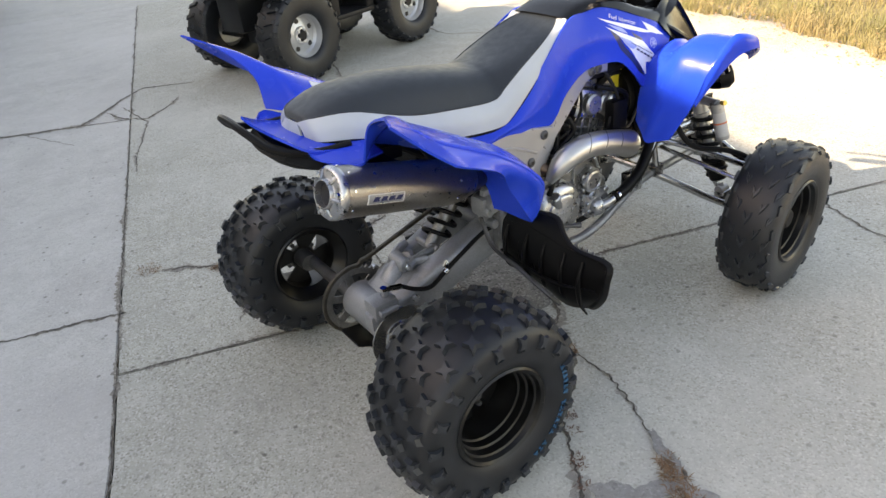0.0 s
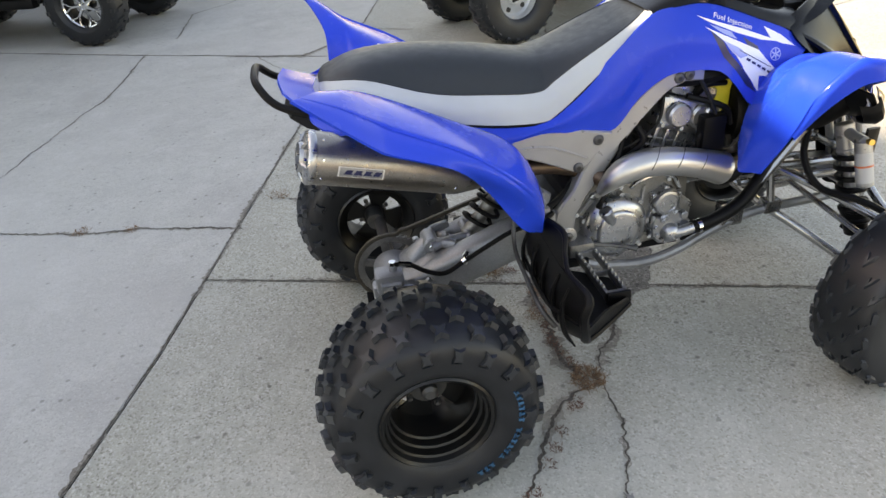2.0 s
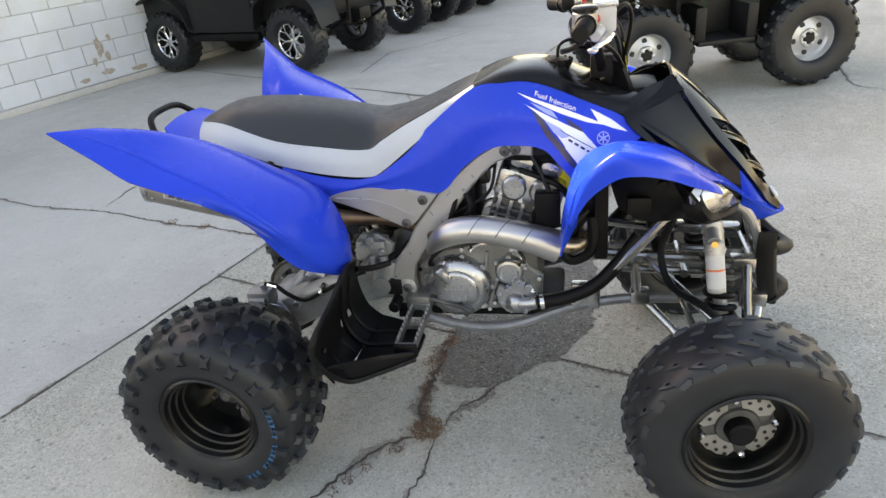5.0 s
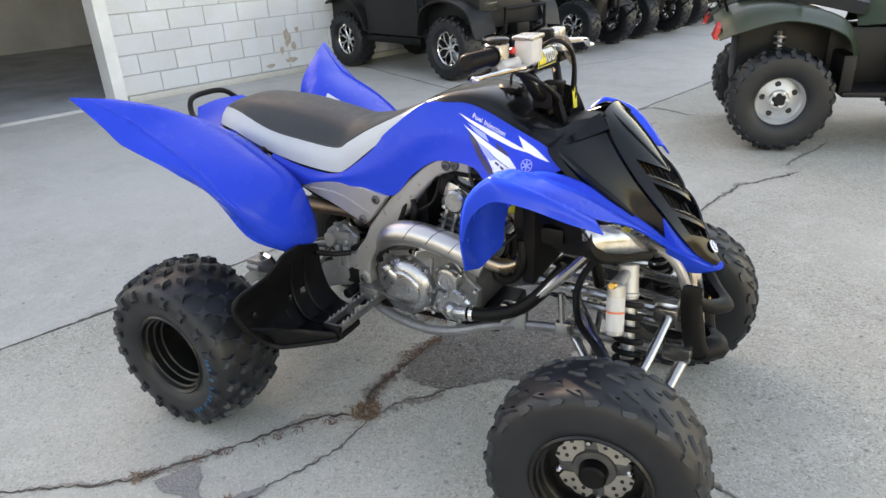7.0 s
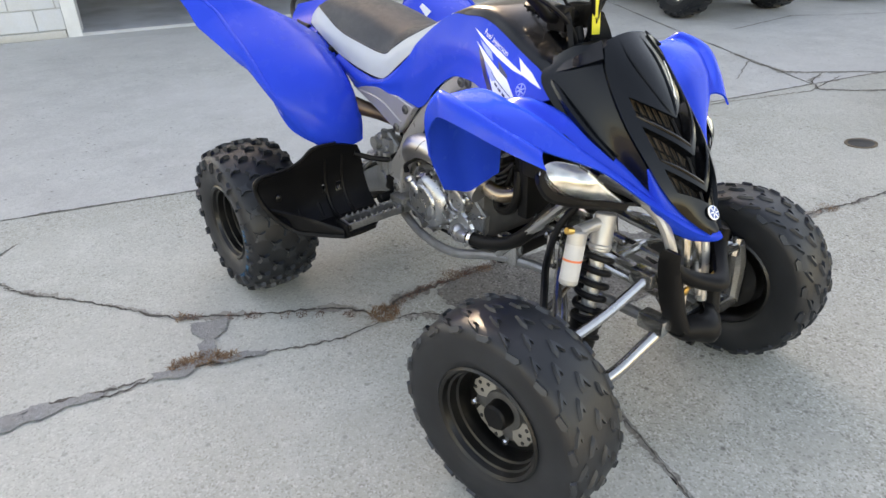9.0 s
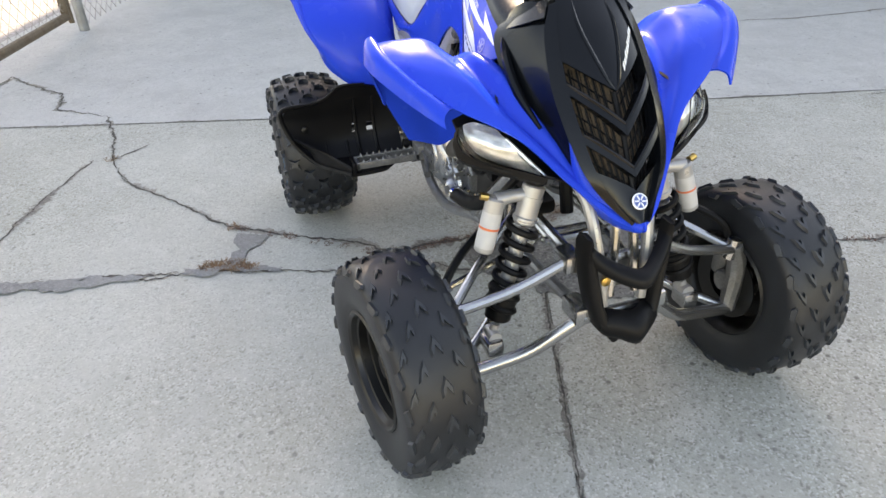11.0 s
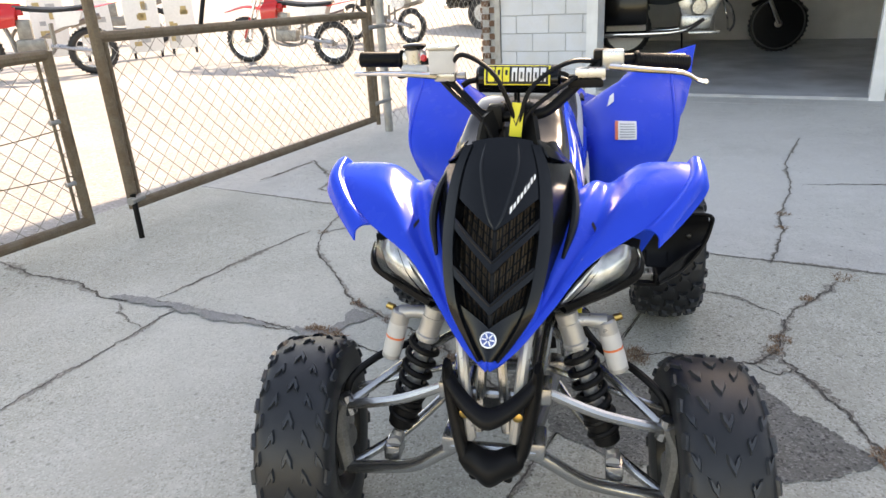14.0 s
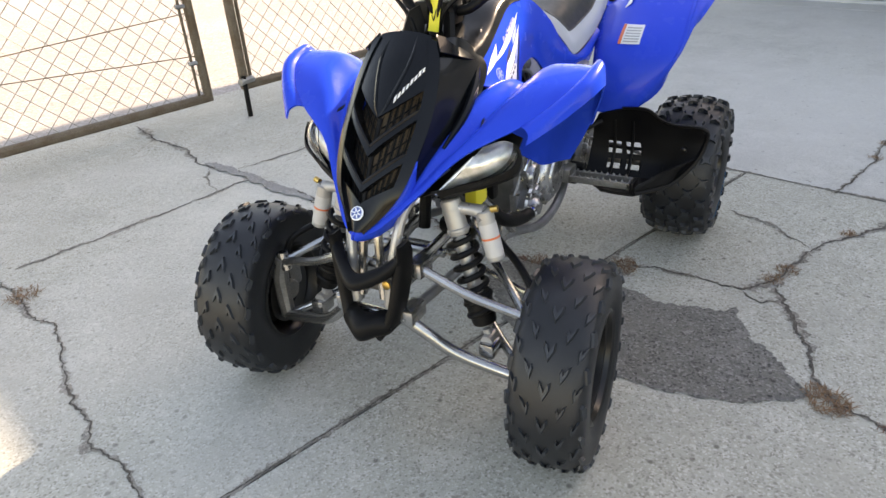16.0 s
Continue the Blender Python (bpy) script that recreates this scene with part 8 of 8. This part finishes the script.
def chain_link(u0, v0, u1, v1, z0, z1, parent, pitch=.080, wire=.0023):
    """Crossing wires of a chain-link sheet between two uprights."""
    a, b = site(u0, v0), site(u1, v1)
    ln = (b - a).length
    d = (b - a) / ln
    nrm = Vector((-d.y, d.x, 0))
    h = z1 - z0
    geo = []
    k = -h
    i = 0
    while k < ln:
        for sgn in (1, -1):
            s0, s1 = max(k, 0), min(k + h, ln)
            if s1 - s0 > .02:
                if sgn > 0:
                    za, zb = z0 + (s0 - k), z0 + (s1 - k)
                else:
                    za, zb = z1 - (s0 - k), z1 - (s1 - k)
                off = nrm * (.002 * sgn)
                geo.append(sweep([a + d * s0 + Vector((0, 0, za)) + off, a + d * s1 + Vector((0, 0, zb)) + off], wire, 4, cap=False))
        k += pitch * 1.4
        i += 1
    o = ob_of("chain_link", geo, WIRE, parent, "woven wire chain-link")
    o["kind"] = "stuff"
    return o


def pipe(name, pts, r, material, parent, label=""):
    return ob_of(name, sweep([site(*p) for p in pts], r, 10), material, parent, label)


gate_a = thing("chain_link_gate", "rusty pipe gate leaf with chain-link mesh, closed", "gate", "gate leaves")
GA, GB = (-2.60, -2.57), (.03, -2.47)
pipe("bottom_rail", [(*GA, .17), (*GB, .19)], .029, RUST, gate_a, "rusty pipe rail")
pipe("top_rail", [(*GA, 1.06), (*GB, 1.11)], .029, RUST, gate_a, "rusty pipe rail")
pipe("upright", [(*GA, .15), (*GA, 1.08)], .029, RUST, gate_a, "rusty pipe upright")
pipe("upright", [(GB[0], GB[1], .17), (GB[0], GB[1], 1.75)], .030, RUST, gate_a, "thick rusty upright")
pipe("upright", [(GB[0] - .05, GB[1], .19), (GB[0] - .05, GB[1], 1.11)], .012, RUST, gate_a)
pipe("drop_rod", [(.045, -2.44, .26), (.055, -2.43, .0)], .016, BLACK_MATT, gate_a, "dark drop rod")
pipe("rod_bracket", [(-.03, -2.46, .225), (.08, -2.43, .225)], .022, GALV, gate_a)
pipe("diagonal_brace", [(-.72, -2.50, 1.10), (-.95, -2.51, 1.7)], .014, BLACK_MATT, gate_a)
chain_link(GA[0], GA[1], GB[0], GB[1], .18, 1.08, gate_a)
gate_b = thing("chain_link_gate", "rusty pipe gate leaf with chain-link mesh, slightly ajar", "gate", "gate leaves")
BA, BB = (.21, -2.64), (3.4, -2.75)
pipe("bottom_rail", [(*BA, .13), (*BB, .11)], .029, RUST, gate_b, "rusty pipe rail")
pipe("top_rail", [(*BA, 1.04), (*BB, 1.0)], .029, RUST, gate_b, "rusty pipe rail")
pipe("upright", [(*BA, .11), (*BA, 1.06)], .029, RUST, gate_b, "rusty pipe upright")
pipe("upright", [(BA[0] + .06, BA[1], .13), (BA[0] + .06, BA[1], 1.04)], .009, RUST, gate_b)
pipe("upright", [(*BB, .05), (*BB, 1.06)], .03, RUST, gate_b, "rusty pipe upright")
for z in (.36, .70):
    pipe("hinge_clip", [(BA[0] - .02, BA[1], z), (BA[0] + .08, BA[1], z)], .014, GALV, gate_b)
for z0_, z1_ in ((.40, .50), (.66, .58)):
    pipe("tie_wire", [(BA[0], BA[1] + .01, z0_), (1.8, -2.69, z1_), (BB[0], BB[1], z1_ + .02)], .003, RUST, gate_b)
chain_link(BA[0], BA[1], BB[0], BB[1], .12, 1.03, gate_b)
fence = thing("chain_link_fence", "galvanised post with chain-link fence running to the building", "fence")
pipe("post", [(-2.90, -2.61, -.02), (-2.90, -2.61, 2.0)], .038, GALV, fence, "grey galvanised post")
pipe("post", [(-2.72, -2.60, .10), (-2.72, -2.60, 1.25)], .02, RUST, fence)
pipe("hinge", [(-2.92, -2.58, .30), (-2.60, -2.57, .30)], .018, GALV, fence)
pipe("hinge", [(-2.92, -2.58, .95), (-2.60, -2.57, .95)], .018, GALV, fence)
pipe("top_rail", [(-2.90, -2.61, 1.6), (-5.2, -2.62, 1.6)], .02, GALV, fence)
chain_link(-2.90, -2.61, -5.25, -2.62, .03, 1.6, fence)

# boards leaning at the far side of the sunny lot
GOLD_PRINT = mat("faded gold print", (.50, .38, .18), .5, vary=.3, vary_scale=20)
GREY_PRINT = mat("grey print", (.42, .43, .44), .5, vary=.3, vary_scale=20)
for i, (u, v, w, h) in enumerate(((-4.55, -9.95, .5, 1.15), (-5.1, -9.6, .5, 1.2), (-5.7, -9.2, .55, 1.1), (-6.4, -9.1, .5, 1.2))):
    bd = thing("sign_board", "white display board with unreadable faded print, on the ground", "sign", "sign boards", SITE_M @ pose(u, v, lot_z(u, v), 0, 0, 155))
    ob_of("panel", box((-w / 2, -.015, .10), (w / 2, .015, .10 + h), None, .004), WHITE_PLATE, bd)
    for k in range(5):
        for q in range(2):
            x, z = random.uniform(-.42, .12) * w, .16 + (k + random.random() * .5) * h * .18
            ob_of("print_bar", box((x, -.019, z), (x + w * random.uniform(.12, .30), -.0155, z + h * random.uniform(.05, .12))), GOLD_PRINT if random.random() < .5 else GREY_PRINT, bd)
            ob_of("print_bar", box((x, .0155, z), (x + w * random.uniform(.12, .30), .019, z + h * random.uniform(.05, .12))), GOLD_PRINT if random.random() < .5 else GREY_PRINT, bd)
    for x in (-1, 1):
        ob_of("leg", box((x * w * .4 - .02, -.012, 0), (x * w * .4 + .02, .012, .2)), DARKGREY, bd)

# dry grass at the edge of the concrete
g_geo_v, g_geo_f = [], []
for k in range(60000):
    u = EDGE_U - .12 + 5.0 * random.random() ** 1.7
    v = random.uniform(-.5, 6.5) if k % 5 else random.uniform(-4.5, 10)
    if u < EDGE_U + .34 * noise.noise((v * 1.7, 0, 5)) + .10 * noise.noise((v * 9, 2, 5)):
        continue
    cl = noise.noise((u * 1.4, v * 1.4, 2)) + .25
    p = site(u, v, -.03 if u > EDGE_U else .0)
    h = random.uniform(.03, .10) + max(0, cl) * random.uniform(.03, .22)
    w = random.uniform(0, 6.283)
    lean = Vector((math.cos(w), math.sin(w), 0)) * h * random.uniform(.2, 1.2)
    side = Vector((-math.sin(w), math.cos(w), 0)) * random.uniform(.001, .0032)
    n0 = len(g_geo_v)
    mid = p + lean * .4 + Vector((0, 0, h * .65))
    g_geo_v += [p + side, p - side, mid - side * .8, mid + side * .8, p + lean + Vector((0, 0, h * random.uniform(.6, 1)))]
    g_geo_f += [(n0, n0 + 1, n0 + 2, n0 + 3), (n0 + 3, n0 + 2, n0 + 4)]
gr = ob_of("dry_grass", (g_geo_v, g_geo_f), DRYGRASS, None, smooth=False)
tagged(gr, "sunlit dry yellow-green grass and weeds beside the concrete", "grass", kind="stuff")
leaf_v, leaf_f = [], []
for _ in range(2600):
    v = random.uniform(-.5, 7)
    u = EDGE_U + .34 * noise.noise((v * 1.7, 0, 5)) + random.gauss(.05, .22)
    p, w, r = site(u, v, .004 + random.random() * .02), random.uniform(0, 6.283), random.uniform(.006, .018)
    e_, g_ = Vector((math.cos(w), math.sin(w), random.uniform(-.3, .5))) * r, Vector((-math.sin(w), math.cos(w), random.uniform(-.4, .4))) * r * .5
    n0 = len(leaf_v)
    leaf_v += [p - e_, p + g_, p + e_, p - g_]
    leaf_f += [(n0, n0 + 1, n0 + 2, n0 + 3)]
lv = ob_of("fallen_leaves", (leaf_v, leaf_f), mat("fallen leaves", (.36, .20, .09), .8, second=(.42, .33, .18), second_amount=.9, second_scale=14), None, smooth=False)
tagged(lv, "dry brown leaves scattered along the grass edge", "leaves", kind="stuff")
soil_v = [site(*q, -.022) for k in range(141) for q in ((EDGE_U + .10 + .30 * noise.noise(((-40 + k * .714) * 1.7, 0, 5)) + .12, -40 + k * .714), (60, -40 + k * .714))]
soil = ob_of("grass_soil", (soil_v, grid_faces(141, 2)), mat("dry soil", (.24, .195, .12), .95, grain=.4, grain_scale=60, second=(.18, .18, .08), second_scale=1.2), None, smooth=False)
tagged(soil, "dry soil under the grass", "ground", kind="structure")

# ---- blocks and bricks, each its own piece ----
block_me = {}


def piece(name, parent, size, m, material, bevel=.006):
    key = (name, tuple(round(x, 3) for x in size))
    if key not in block_me:
        me = mesh_of(*box((-size[0] / 2, -size[1] / 2, -size[2] / 2), (size[0] / 2, size[1] / 2, size[2] / 2), None, 0), smooth=False)
        bm = bmesh.new()
        bm.from_mesh(me)
        bmesh.ops.bevel(bm, geom=bm.edges[:], offset=bevel, segments=1, affect="EDGES")
        bm.to_mesh(me)
        bm.free()
        me.materials.append(material)
        block_me[key] = me
    o = new(name, block_me[key])
    o.parent = parent
    o.matrix_basis = m
    return o


for row in range(13):
    z = .07 + .2 * row + .1
    v = CORNER
    first = True
    while v < 6.2:
        ln = .2 if (first and row % 2) else .4
        first = False
        v1 = min(v + ln, 6.2)
        if v < G0 - .1 < v1:
            v1 = G0 - .11
        if v >= G0 - .115 and v < G1 + .1 and z < 2.6:
            v = G1 + .11
            v1 = v + (.2 if row % 2 else .4)
        if v1 - v > .04:
            piece("block", wall, (.05, v1 - v - .008, .192), SITE_M @ pose(WALL_U - .024 + random.uniform(-.002, .002), (v + v1) / 2, z), BLOCK, .005)
        v = v1
for row in range(34):
    z = .0375 + .075 * row
    for k in range(5):
        o = .1 if row % 2 else 0
        u = WALL_U - .2 - k * .21 - o
        piece("brick", pier, (.2, .05, .065), SITE_M @ pose(u, CORNER - .285, z), BRICK, .004)
    piece("brick", pier, (.05, .1, .065), SITE_M @ pose(WALL_U - .09, CORNER - .13 - (.1 if row % 2 else 0), z), BRICK, .004)
